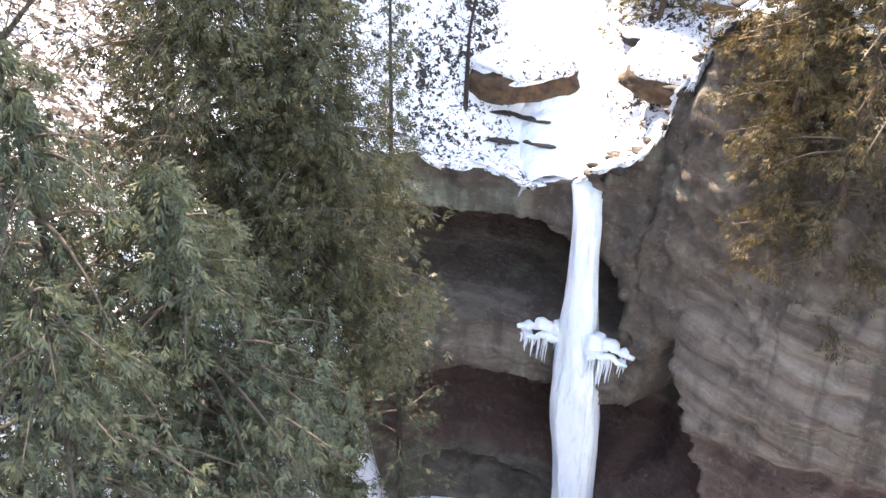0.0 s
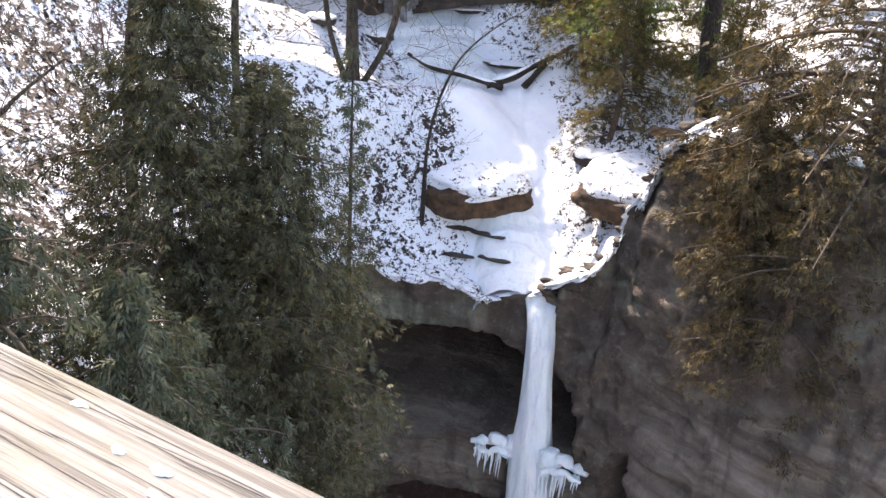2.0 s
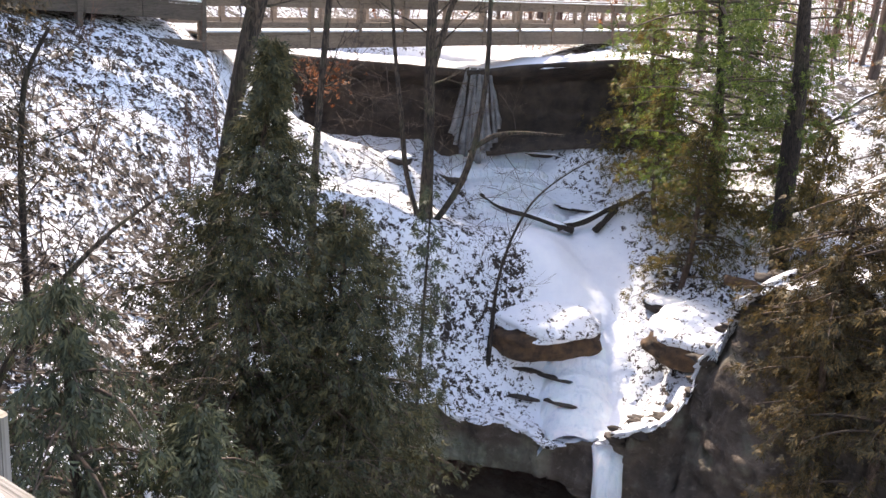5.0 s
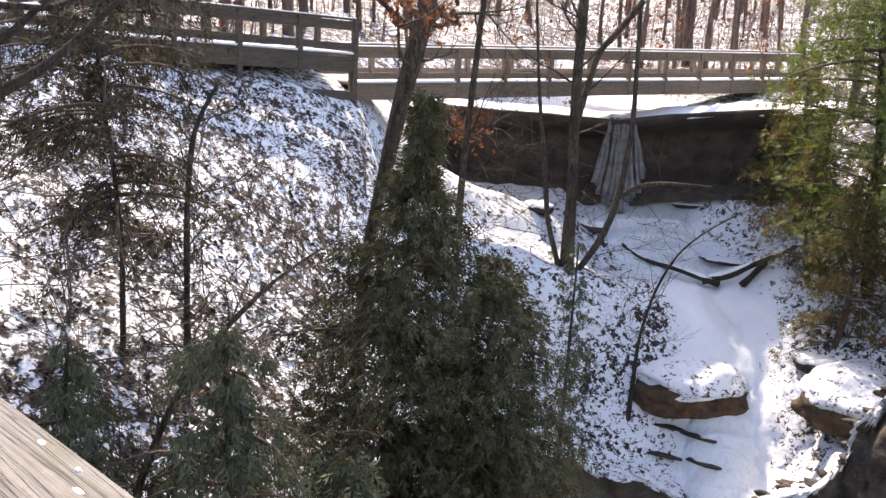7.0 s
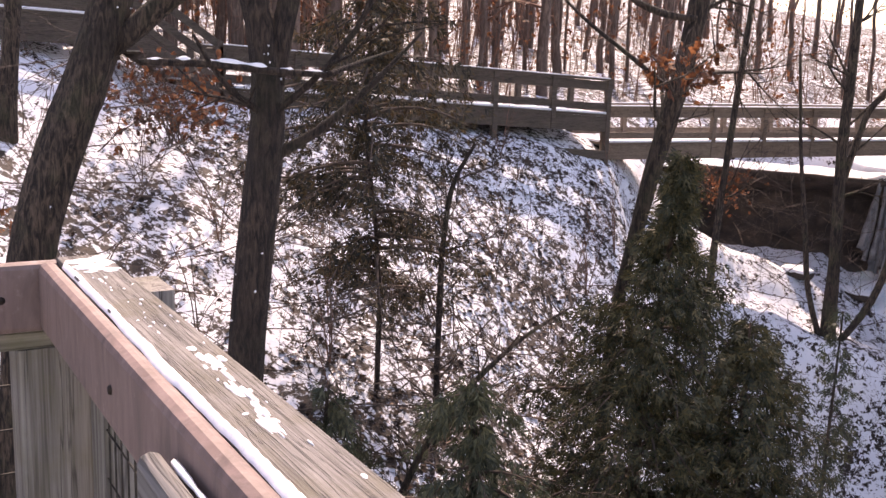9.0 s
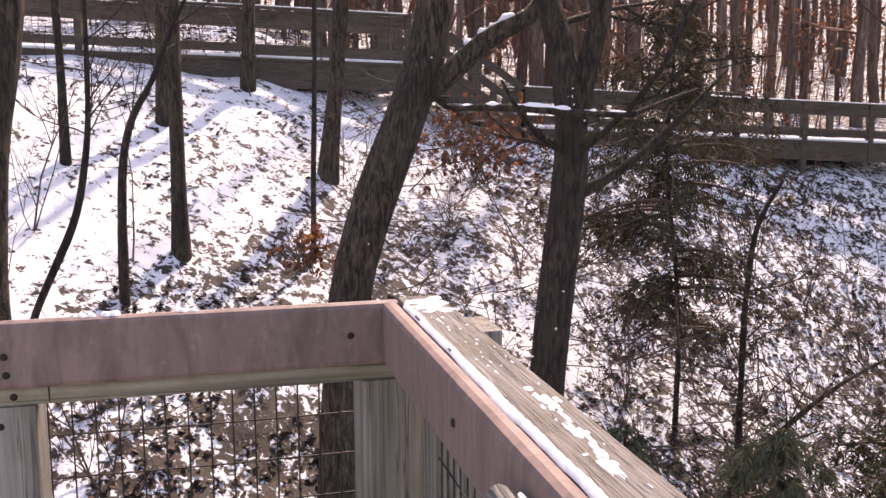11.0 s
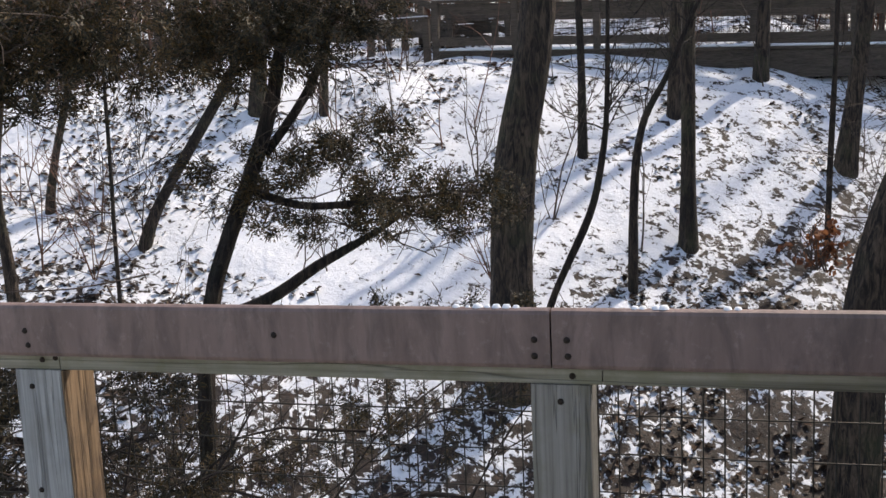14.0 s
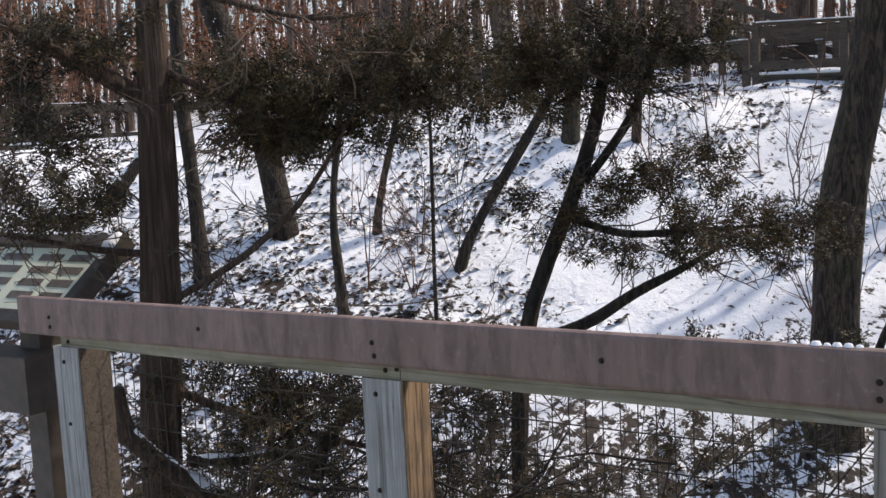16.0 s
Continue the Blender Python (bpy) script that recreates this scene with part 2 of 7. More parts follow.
def make_leafage(name, low, mid, high, glow=0.35):
    """Needles, scales and leaves: thin, so that light from behind comes through."""
    m, nt, b = material(name, 0.65)
    geo = nt.nodes.new("ShaderNodeNewGeometry")
    clump = noise_of(nt, coords(nt), 1.3, 4)
    mix = maths(nt, "ADD", maths(nt, "MULTIPLY", geo.outputs["Random Per Island"], 0.5), maths(nt, "MULTIPLY", clump, 0.5))
    colour = ramp(nt, mix, [(0.28, low), (0.5, mid), (0.74, high)])
    nt.links.new(colour, b.inputs["Base Color"])
    thin = nt.nodes.new("ShaderNodeBsdfTranslucent")
    nt.links.new(colour, thin.inputs["Color"])
    both = node(nt, "ShaderNodeMixShader", Fac=glow)
    nt.links.new(b.outputs[0], both.inputs[1])
    nt.links.new(thin.outputs[0], both.inputs[2])
    nt.links.new(both.outputs[0], nt.nodes["Material Output"].inputs["Surface"])
    return m


def make_wood(name, dark, light, along=0, moss=(0.2, 0.2, 0.1), moss_amount=0.0, rough=0.82, fine=90.0):
    """Sawn weathered wood, its grain along one axis."""
    m, nt, b = material(name, rough)
    def stretched(across, length):
        scale = [across, across, across]
        scale[along] = length
        return coords(nt, tuple(scale))
    grain = noise_of(nt, stretched(fine, 0.022 * fine), 1.0, 4, 0.6, 0.25)
    band = noise_of(nt, stretched(0.2 * fine, 0.008 * fine), 1.0, 4, 0.6, 0.6)
    split = noise_of(nt, stretched(0.33 * fine, 0.010 * fine), 1.0, 3, 0.5, 0.3)
    both = maths(nt, "ADD", maths(nt, "MULTIPLY", grain, 0.6), maths(nt, "MULTIPLY", band, 0.4))
    info = nt.nodes.new("ShaderNodeObjectInfo")
    both = maths(nt, "ADD", both, maths(nt, "MULTIPLY", maths(nt, "SUBTRACT", info.outputs["Random"], 0.5), 0.06))
    colour = ramp(nt, both, [(0.38, dark), (0.49, tuple(0.42 * p + 0.58 * q for p, q in zip(dark, light))), (0.62, light)])
    stain = maths(nt, "MULTIPLY", maths(nt, "SUBTRACT", noise_of(nt, coords(nt), 9.0, 6, 0.65), 0.46), 6.0, True)
    colour = mixed(nt, maths(nt, "MULTIPLY", stain, moss_amount), colour, moss)
    crack = ramp(nt, split, [(0.48, grey(0.0)), (0.5, grey(1.0)), (0.52, grey(0.0))])
    colour = mixed(nt, maths(nt, "MULTIPLY", crack, 0.6), colour, tuple(0.35 * p for p in dark))
    nt.links.new(colour, b.inputs["Base Color"])
    bump(nt, b, maths(nt, "SUBTRACT", both, maths(nt, "MULTIPLY", crack, 0.5)), 0.7, 0.006)
    return m


def make_plank():
    """Brown composite plank: smooth, faintly streaked, scuffed."""
    m, nt, b = material("brown_composite", 0.62)
    v = coords(nt)
    streak = noise_of(nt, coords(nt, (3, 3, 0.5)), 5.0, 5, 0.6)
    spots = noise_of(nt, v, 34.0, 5, 0.72)
    colour = ramp(nt, streak, [(0.3, (0.165, 0.112, 0.100)), (0.55, (0.225, 0.155, 0.140)), (0.75, (0.285, 0.205, 0.185))])
    worn = maths(nt, "MULTIPLY", maths(nt, "SUBTRACT", spots, 0.56), 6.0, True)
    colour = mixed(nt, maths(nt, "MULTIPLY", worn, 0.55), colour, (0.34, 0.265, 0.25))
    drip = noise_of(nt, coords(nt, (15, 15, 4)), 1.0, 6, 0.70, 0.6)
    colour = mixed(nt, ramp(nt, drip, [(0.47, grey(0.0)), (0.66, grey(0.7))]), colour, (0.090, 0.064, 0.058))
    nt.links.new(colour, b.inputs["Base Color"])
    bump(nt, b, noise_of(nt, coords(nt, (2, 2, 30)), 9.0, 4), 0.12, 0.003)
    return m


def make_rock():
    m, nt, b = material("sandstone", 0.9)
    v = coords(nt)
    strata = noise_of(nt, coords(nt, (0.22, 0.22, 2.6)), 1.0, 8, 0.62, 0.5)
    bands, lip = attribute(nt, "bands"), attribute(nt, "lip")
    blot = noise_of(nt, v, 1.1, 8, 0.7)
    grain = noise_of(nt, v, 6.0, 6, 0.72)
    seep = noise_of(nt, coords(nt, (1.5, 1.5, 0.16)), 1.0, 5, 0.6, 0.4)
    pale = ramp(nt, strata, [(0.34, (0.095, 0.072, 0.058)), (0.44, (0.165, 0.125, 0.10)), (0.53, (0.215, 0.175, 0.145)), (0.66, (0.33, 0.285, 0.245))])
    brown = ramp(nt, blot, [(0.34, (0.030, 0.022, 0.018)), (0.47, (0.085, 0.060, 0.044)), (0.58, (0.125, 0.096, 0.074)), (0.70, (0.24, 0.20, 0.16))])
    colour = mixed(nt, maths(nt, "MULTIPLY_ADD", bands, 0.75, False), brown, pale)
    nt.nodes[-2].inputs[2].default_value = 0.15
    colour = mixed(nt, lip, colour, ramp(nt, blot, [(0.4, (0.16, 0.165, 0.12)), (0.6, (0.34, 0.35, 0.28))]))
    colour = mixed(nt, ramp(nt, seep, [(0.46, grey(0.0)), (0.62, grey(0.7))]), colour, (0.060, 0.045, 0.036))
    colour = mixed(nt, maths(nt, "MULTIPLY", maths(nt, "SUBTRACT", noise_of(nt, v, 1.1, 5), 0.57), 5.0, True), colour, (0.15, 0.155, 0.115))
    colour = mixed(nt, ramp(nt, grain, [(0.55, grey(0.0)), (0.75, grey(0.5))]), colour, (0.36, 0.30, 0.24))
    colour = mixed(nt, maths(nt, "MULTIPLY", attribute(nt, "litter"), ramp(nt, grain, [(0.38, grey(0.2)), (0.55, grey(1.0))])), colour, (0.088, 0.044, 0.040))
    nt.links.new(colour, b.inputs["Base Color"])
    bump(nt, b, maths(nt, "ADD", strata, maths(nt, "ADD", maths(nt, "MULTIPLY", grain, 0.5), blot)), 0.9, 0.2)
    return m


def make_ice():
    m, nt, b = material("ice", 0.38)
    v = coords(nt, (7, 7, 1.6))
    flow = noise_of(nt, v, 1.0, 6, 0.62, 0.4)
    nt.links.new(ramp(nt, flow, [(0.3, (0.66, 0.73, 0.80)), (0.45, (0.83, 0.87, 0.91)), (0.7, (0.91, 0.93, 0.95))]), b.inputs["Base Color"])
    b.inputs["Subsurface Weight"].default_value = 0.25
    b.inputs["Subsurface Radius"].default_value = (0.05, 0.08, 0.1)
    bump(nt, b, maths(nt, "ADD", flow, maths(nt, "MULTIPLY", noise_of(nt, coords(nt), 14.0, 4), 0.4)), 0.8, 0.09)
    return m


def make_plain(name, low, high, scale=6.0, rough=0.8, metal=0.0, relief=0.2, distance=0.01):
    m, nt, b = material(name, rough, metal)
    n = noise_of(nt, coords(nt), scale, 5, 0.62)
    nt.links.new(ramp(nt, n, [(0.3, low), (0.7, high)]), b.inputs["Base Color"])
    bump(nt, b, n, relief, distance)
    return m


GROUND = make_ground()
LEAFY_SNOW = make_ground("leaf_flecked_snow", 0.45)
BARK = make_bark("grey_brown_bark", (0.014, 0.010, 0.008), (0.150, 0.108, 0.078), (13, 13, 2.6), moss=0.3, depth=0.07)
BARK_DARK = make_bark("dark_bark", (0.010, 0.007, 0.006), (0.095, 0.066, 0.048), (14, 14, 3.0), moss=0.15, depth=0.06)
BARK_CEDAR = make_bark("stringy_cedar_bark", (0.045, 0.026, 0.018), (0.20, 0.135, 0.10), (26, 26, 0.9))
BARK_FAR = make_bark("pale_far_bark", (0.075, 0.050, 0.040), (0.23, 0.165, 0.13), (6, 6, 1.0))
TWIG_DARK = make_plain("dark_twig_bark", (0.014, 0.010, 0.008), (0.050, 0.036, 0.028), 14.0, 0.9)
TWIG = make_plain("twig_bark", (0.045, 0.032, 0.026), (0.13, 0.095, 0.075), 14.0, 0.9)
TWIG_RED = make_plain("reddish_twigs", (0.10, 0.050, 0.034), (0.24, 0.125, 0.085), 9.0, 0.9)
CEDAR = make_leafage("cedar_sprays", (0.020, 0.025, 0.012), (0.048, 0.050, 0.021), (0.105, 0.088, 0.033), 0.1)
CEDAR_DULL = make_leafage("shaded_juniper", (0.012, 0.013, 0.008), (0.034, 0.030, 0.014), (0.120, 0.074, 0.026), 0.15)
HEMLOCK = make_leafage("blue_green_hemlock", (0.026, 0.036, 0.022), (0.056, 0.068, 0.040), (0.105, 0.110, 0.055), 0.18)
GOLDEN = make_leafage("golden_winter_cedar", (0.040, 0.040, 0.014), (0.115, 0.090, 0.026), (0.235, 0.165, 0.045), 0.4)
GOLD_DULL = make_leafage("brown_gold_cedar", (0.026, 0.024, 0.011), (0.070, 0.053, 0.021), (0.165, 0.108, 0.038), 0.3)
PINE = make_leafage("yellow_green_pine", (0.045, 0.075, 0.016), (0.110, 0.155, 0.030), (0.21, 0.25, 0.06), 0.4)
OAK_LEAF = make_leafage("withered_oak_leaves", (0.06, 0.022, 0.012), (0.16, 0.058, 0.026), (0.34, 0.14, 0.06), 0.45)
LITTER = make_leafage("fallen_leaves", (0.010, 0.006, 0.004), (0.034, 0.019, 0.011), (0.105, 0.056, 0.030), 0.12)
GREY_WOOD_Z = make_wood("grey_post_wood", (0.11, 0.10, 0.088), (0.30, 0.285, 0.265), 2, (0.16, 0.15, 0.09), 0.35)
GREY_WOOD_Y = make_wood("grey_rail_wood", (0.13, 0.12, 0.092), (0.38, 0.36, 0.30), 1, (0.17, 0.165, 0.095), 0.5, fine=55.0)
GREY_WOOD_X = make_wood("grey_grab_wood", (0.060, 0.058, 0.056), (0.20, 0.195, 0.19), 0)
PALE_POST_WOOD = make_wood("pale_post_wood", (0.20, 0.20, 0.20), (0.46, 0.465, 0.47), 2, (0.22, 0.215, 0.20), 0.35)
CAP_WOOD = make_wood("mossy_cap_wood", (0.085, 0.078, 0.072), (0.235, 0.222, 0.210), 0, (0.110, 0.098, 0.066), 0.6, fine=260.0)
WALK_WOOD = make_wood("brown_walkway_wood", (0.042, 0.031, 0.024), (0.125, 0.095, 0.074), 1, (0.09, 0.08, 0.05), 0.4)
BRIDGE_WOOD = make_wood("tan_bridge_wood", (0.10, 0.070, 0.050), (0.25, 0.185, 0.135), 1, (0.12, 0.09, 0.06), 0.3)
# tan wood with the warm sunlight on the post side mixed in
SUNLIT_TAN_WOOD = make_wood("sunlit_tan_wood", (0.10, 0.060, 0.032), (0.36, 0.24, 0.14), 2, (0.10, 0.07, 0.05), 0.5)
PLANK = make_plank()
ROCK = make_rock()
# near-black brown rock for the ledge, stream rocks, steps and rim stones
ROCK_DARK = make_plain("dark_rock", (0.016, 0.012, 0.010), (0.070, 0.050, 0.038), 2.2, 0.75, 0, 0.9, 0.12)
ROCK_RED = make_plain("rusty_rock", (0.014, 0.010, 0.008), (0.120, 0.066, 0.033), 4.0, 0.9, 0, 0.8, 0.1)
ICE = make_ice()
GREY_ICE = make_plain("grey_ice", (0.075, 0.073, 0.075), (0.21, 0.21, 0.215), 4.0, 0.45, 0, 0.5, 0.05)
SNOW = make_plain("fresh_snow", (0.80, 0.82, 0.87), (0.88, 0.89, 0.92), 8.0, 0.7, 0, 0.35, 0.02)
BOLT = make_plain("rusty_bolt", (0.018, 0.014, 0.012), (0.05, 0.036, 0.028), 60.0, 0.6, 0.6)
WIRE = make_plain("dull_wire", (0.030, 0.028, 0.026), (0.075, 0.07, 0.062), 30.0, 0.55, 0.7)
SIGN_FRAME = make_plain("dark_brown_frame", (0.040, 0.030, 0.024), (0.085, 0.066, 0.053), 12.0, 0.6)
SIGN_FACE = make_plain("pale_green_panel", (0.56, 0.58, 0.45), (0.64, 0.66, 0.53), 2.5, 0.4, 0, 0.02)
SIGN_INK = make_plain("brown_print", (0.075, 0.055, 0.042), (0.16, 0.125, 0.095), 25.0, 0.5, 0, 0.02)


# ---- building tools ----
def crossed(a, b):
    x, y, z = b[..., 0], b[..., 1], b[..., 2]
    return np.stack([a[..., 1] * z - a[..., 2] * y, a[..., 2] * x - a[..., 0] * z, a[..., 0] * y - a[..., 1] * x], -1)


@functools.lru_cache(None)
def tube_faces(n, sides):
    i, j = np.meshgrid(np.arange(n - 1), np.arange(sides), indexing="ij")
    j2 = (j + 1) % sides
    return np.stack([i * sides + j, i * sides + j2, (i + 1) * sides + j2, (i + 1) * sides + j], -1).reshape(-1, 4)


class Stock:
    """Gathers points and faces for one mesh."""

    def __init__(self):
        self.points, self.faces, self.count = [], [], 0

    def add(self, points, faces):
        points = np.asarray(points, float).reshape(-1, 3)
        self.points.append(points)
        self.faces.append(np.asarray(faces, int) + self.count)
        self.count += len(points)

    def mesh(self, name, mat, smooth_faces=True):
        me = bpy.data.meshes.new(name)
        quads = [f for f in self.faces if len(f) and f.shape[1] == 4]
        tris = [f for f in self.faces if len(f) and f.shape[1] == 3]
        flat = np.concatenate([q.ravel() for q in quads] + [t.ravel() for t in tris])
        sizes = np.concatenate([np.full(len(q), 4) for q in quads] + [np.full(len(t), 3) for t in tris])
        co = np.concatenate(self.points)
        me.vertices.add(len(co))
        me.vertices.foreach_set("co", co.ravel())
        me.loops.add(len(flat))
        me.loops.foreach_set("vertex_index", flat.astype(np.int32))
        me.polygons.add(len(sizes))
        me.polygons.foreach_set("loop_start", np.concatenate([[0], np.cumsum(sizes)[:-1]]).astype(np.int32))
        me.polygons.foreach_set("loop_total", sizes.astype(np.int32))
        me.polygons.foreach_set("use_smooth", np.full(len(sizes), smooth_faces))
        me.update(calc_edges=True)
        me.validate()
        me.materials.append(mat)
        return me

    def tube(self, path, radii, sides=8, ridges=0.0, seed=0, cap=True):
        path, radii = np.asarray(path, float), np.asarray(radii, float)
        n = len(path)
        tangent = np.empty_like(path)
        tangent[1:-1] = path[2:] - path[:-2]
        tangent[0], tangent[-1] = path[1] - path[0], path[-1] - path[-2]
        tangent /= np.sqrt((tangent * tangent).sum(1))[:, None] + 1e-9
        ref = np.array([0.31, 0.95, 0.05]) if abs(tangent[0] @ np.array([0.31, 0.95, 0.05])) < 0.8 else np.array([0.95, 0.1, 0.3])
        u = crossed(tangent, ref)
        u /= np.sqrt((u * u).sum(1))[:, None] + 1e-9
        w = crossed(tangent, u)
        a = np.linspace(0, 2 * math.pi, sides, endpoint=False)
        rr = radii[:, None] * np.ones(sides)
        if ridges:
            k = np.arange(n)[:, None] * 0.35
            rr = rr * (1 + ridges * value_noise(np.cos(a)[None] * 2.4 + 7, np.sin(a)[None] * 2.4 + k, k * 0.4, seed) + 0.5 * ridges * value_noise(np.cos(a)[None] * 6, np.sin(a)[None] * 6 + k * 0.3, 0, seed + 5))
        ring = path[:, None] + rr[..., None] * (np.cos(a)[None, :, None] * u[:, None] + np.sin(a)[None, :, None] * w[:, None])
        self.add(ring, tube_faces(n, sides))
        if cap:
            base = self.count
            self.add([path[0], path[-1]], np.zeros((0, 3), int))
            jj = np.arange(sides)
            start = base - n * sides
            self.faces.append(np.stack([np.full(sides, base), start + (jj + 1) % sides, start + jj], 1))
            last = start + (n - 1) * sides
            self.faces.append(np.stack([np.full(sides, base + 1), last + jj, last + (jj + 1) % sides], 1))

    def box(self, lo, hi):
        (a, b, c), (d, e, f) = lo, hi
        p = [(a, b, c), (d, b, c), (d, e, c), (a, e, c), (a, b, f), (d, b, f), (d, e, f), (a, e, f)]
        self.add(p, [(0, 3, 2, 1), (4, 5, 6, 7), (0, 1, 5, 4), (1, 2, 6, 5), (2, 3, 7, 6), (3, 0, 4, 7)])


def thing(name, label, category, group="", kind="", at=(0, 0, 0), mesh=None):
    ob = new(name, mesh)
    ob.location = at
    return tagged(ob, label, category, group, kind)


def piece(name, mesh, parent, label="", at=None, kind=""):
    """One part, under its thing; its mesh is in the thing's own space."""
    ob = new(name, mesh)
    ob.parent = parent
    tagged(ob, kind=kind)
    if at is not None:
        ob.location = at
    return tagged(ob, label)


def bar(name, p, q, width, height, mat, round_by=0.004, up=(0, 0, 1)):
    """A mesh for a sawn board from p to q (middle line), with rounded edges."""
    p, q = Vector(p), Vector(q)
    along = (q - p).normalized()
    across = along.cross(Vector(up)).normalized()
    top = across.cross(along).normalized()
    r, s = min(round_by, 0.45 * min(width, height)), Stock()
    hw, hh = width / 2, height / 2
    profile = [(hw - r, hh), (hw - 0.3 * r, hh - 0.3 * r), (hw, hh - r), (hw, -hh + r), (hw - 0.3 * r, -hh + 0.3 * r), (hw - r, -hh),
               (-hw + r, -hh), (-hw + 0.3 * r, -hh + 0.3 * r), (-hw, -hh + r), (-hw, hh - r), (-hw + 0.3 * r, hh - 0.3 * r), (-hw + r, hh)]
    n = len(profile)
    rows = [[end + across * a + top * b for a, b in profile] for end in (p, q)]
    s.add([tuple(v) for row in rows for v in row], [(k, (k + 1) % n, n + (k + 1) % n, n + k) for k in range(n)])
    for k in range(1, n - 1):
        s.faces.append(np.array([[0, k + 1, k], [n, n + k, n + k + 1]]))
    me = s.mesh(name, mat, False)
    return me


rng = np.random.default_rng(7)


def bend(points, n):
    """A smooth line through a few points (with radius as fourth number)."""
    p = np.array(points, float)
    k = np.concatenate([[0], np.cumsum(np.linalg.norm(np.diff(p[:, :3], axis=0), axis=1))])
    s = np.linspace(0, k[-1], n)
    out = np.stack([np.interp(s, k, p[:, i]) for i in range(4)], 1)
    for _ in range(max(1, n // 7)):
        out[1:-1] = (out[:-2] + 2 * out[1:-1] + out[2:]) / 4
    return out

# ---- the land ----
def graded(lo, hi, fine, edge, growth=1.16):
    inner = list(np.arange(lo, hi + 1e-6, fine))
    step, out = fine, [hi]
    while out[-1] < edge:
        step *= growth
        out.append(out[-1] + step)
    step, back = fine, [lo]
    while back[-1] > -edge:
        step *= growth
        back.append(back[-1] - step)
    return np.array(back[:0:-1] + inner[:-1] + out)


def build_ground():
    xs, ys = graded(-23.0, 8.0, 0.2, 420), graded(-13.0, 32.0, 0.2, 420)
    x, y = np.meshgrid(xs, ys, indexing="ij")
    z, beyond = land(x, y)
    nx, ny = x.shape
    az = np.degrees(np.arctan2(2.3 - x, y + 0.2))
    # the rim cuts the sheet between far side and gorge; points next to it move onto it
    ri, rd = nearest(RIM_LINE, x, y)
    front = (az > -58) & (az < 50)
    i, j = np.meshgrid(np.arange(nx - 1), np.arange(ny - 1), indexing="ij")
    corner = [(i, j), (i + 1, j), (i + 1, j + 1), (i, j + 1)]
    some = sum(beyond[c].astype(int) for c in corner)
    cut = (some > 0) & (some < 4) & front[i, j]
    snap = np.zeros_like(beyond)
    for c in corner:
        m = cut & ~beyond[c]
        snap[c[0][m], c[1][m]] = True
    far_cell = some == 4
    sx, sy, sz = x.copy(), y.copy(), z.copy()
    m = snap & (rd < 0.6)
    sx[m], sy[m], sz[m] = RIM_LINE[ri[m], 0], RIM_LINE[ri[m], 1], RIM_LINE[ri[m], 2] + 0.02
    idx = np.arange(nx * ny).reshape(nx, ny)
    faces = np.stack([idx[c] for c in corner], -1)
    keep = far_cell | (some == 0) | ~front[i, j]
    # cells on the cut use the moved points; the gorge side keeps its own sheet lower down
    s = Stock()
    s.add(np.stack([x, y, z], -1), faces[keep])
    s.add(np.stack([sx, sy, sz], -1), faces[cut])
    me = s.mesh("ground", GROUND)
    lit = me.attributes.new("litter", "FLOAT", "POINT")
    si, sd = nearest(STREAM_LINE, x, y)
    upstream = np.where(y > 16, smooth(0.7, 1.4, sd - 0.8 * smooth(22.6, 23.6, y)), 1.0)
    behind = np.maximum(smooth(-18.5, -21.0, x), smooth(27, 31, y))
    amount = (0.55 + 0.5 * fractal(x * 0.22, y * 0.22, 0, 3, 41)) * upstream
    amount = amount + 0.5 * smooth(9.0, 5.0, np.hypot(x + 9.5, y - 3.5)) + 0.25 * smooth(-12, -8, x) * smooth(6, 0, y)
    amount = amount + 0.45 * smooth(-10.5, -7.0, x) * smooth(4, 0, y) - 0.3 * smooth(1.6, 0.5, sd) * smooth(16, 18, y)
    amount = amount + 0.42 * behind + 0.08 * np.exp(-(((x + 11.2) / 1.9) ** 2 + ((y - 21.3) / 1.3) ** 2)) + 0.2 * smooth(17, 19, y) * smooth(1.2, 2.0, sd)
    amount = amount + 0.12 + 0.3 * smooth(12.0, 9.5, np.hypot(x - 2.3, y + 0.2))
    amount = amount + 0.5 * np.exp(-(((x + 15.0) / 2.2) ** 2 + ((y - 14.5) / 2.5) ** 2))
    amount = np.clip(amount + 0.08, 0, 0.98) + 0.40 * behind + 0.2 * smooth(12.0, 9.5, np.hypot(x - 2.3, y + 0.2)) + 0.15 * smooth(5, 3, np.hypot(x + 9.2, y - 3.2))
    amount = amount - 0.27 * smooth(0.0, -3.5, y) * smooth(-7.2, -9.0, x) - 0.12 * smooth(4, 0, y) * smooth(-7.5, -9.5, x)
    amount = amount + 0.16 * smooth(2.5, 5.0, y) * smooth(15.0, 12.0, y) * smooth(-17.0, -15.0, x) + 0.10 * np.exp(-(((x + 11.3) / 1.8) ** 2 + ((y - 21.7) / 1.4) ** 2))
    amount = amount + 0.22 * np.exp(-(((x + 9.4) / 1.7) ** 2 + ((y + 0.2) / 2.6) ** 2))
    lit.data.foreach_set("value", np.concatenate([amount.ravel(), amount.ravel()]))
    return thing("ground", "snow-covered woodland slope strewn with brown fallen leaves", "ground", kind="structure", mesh=me)


build_ground()


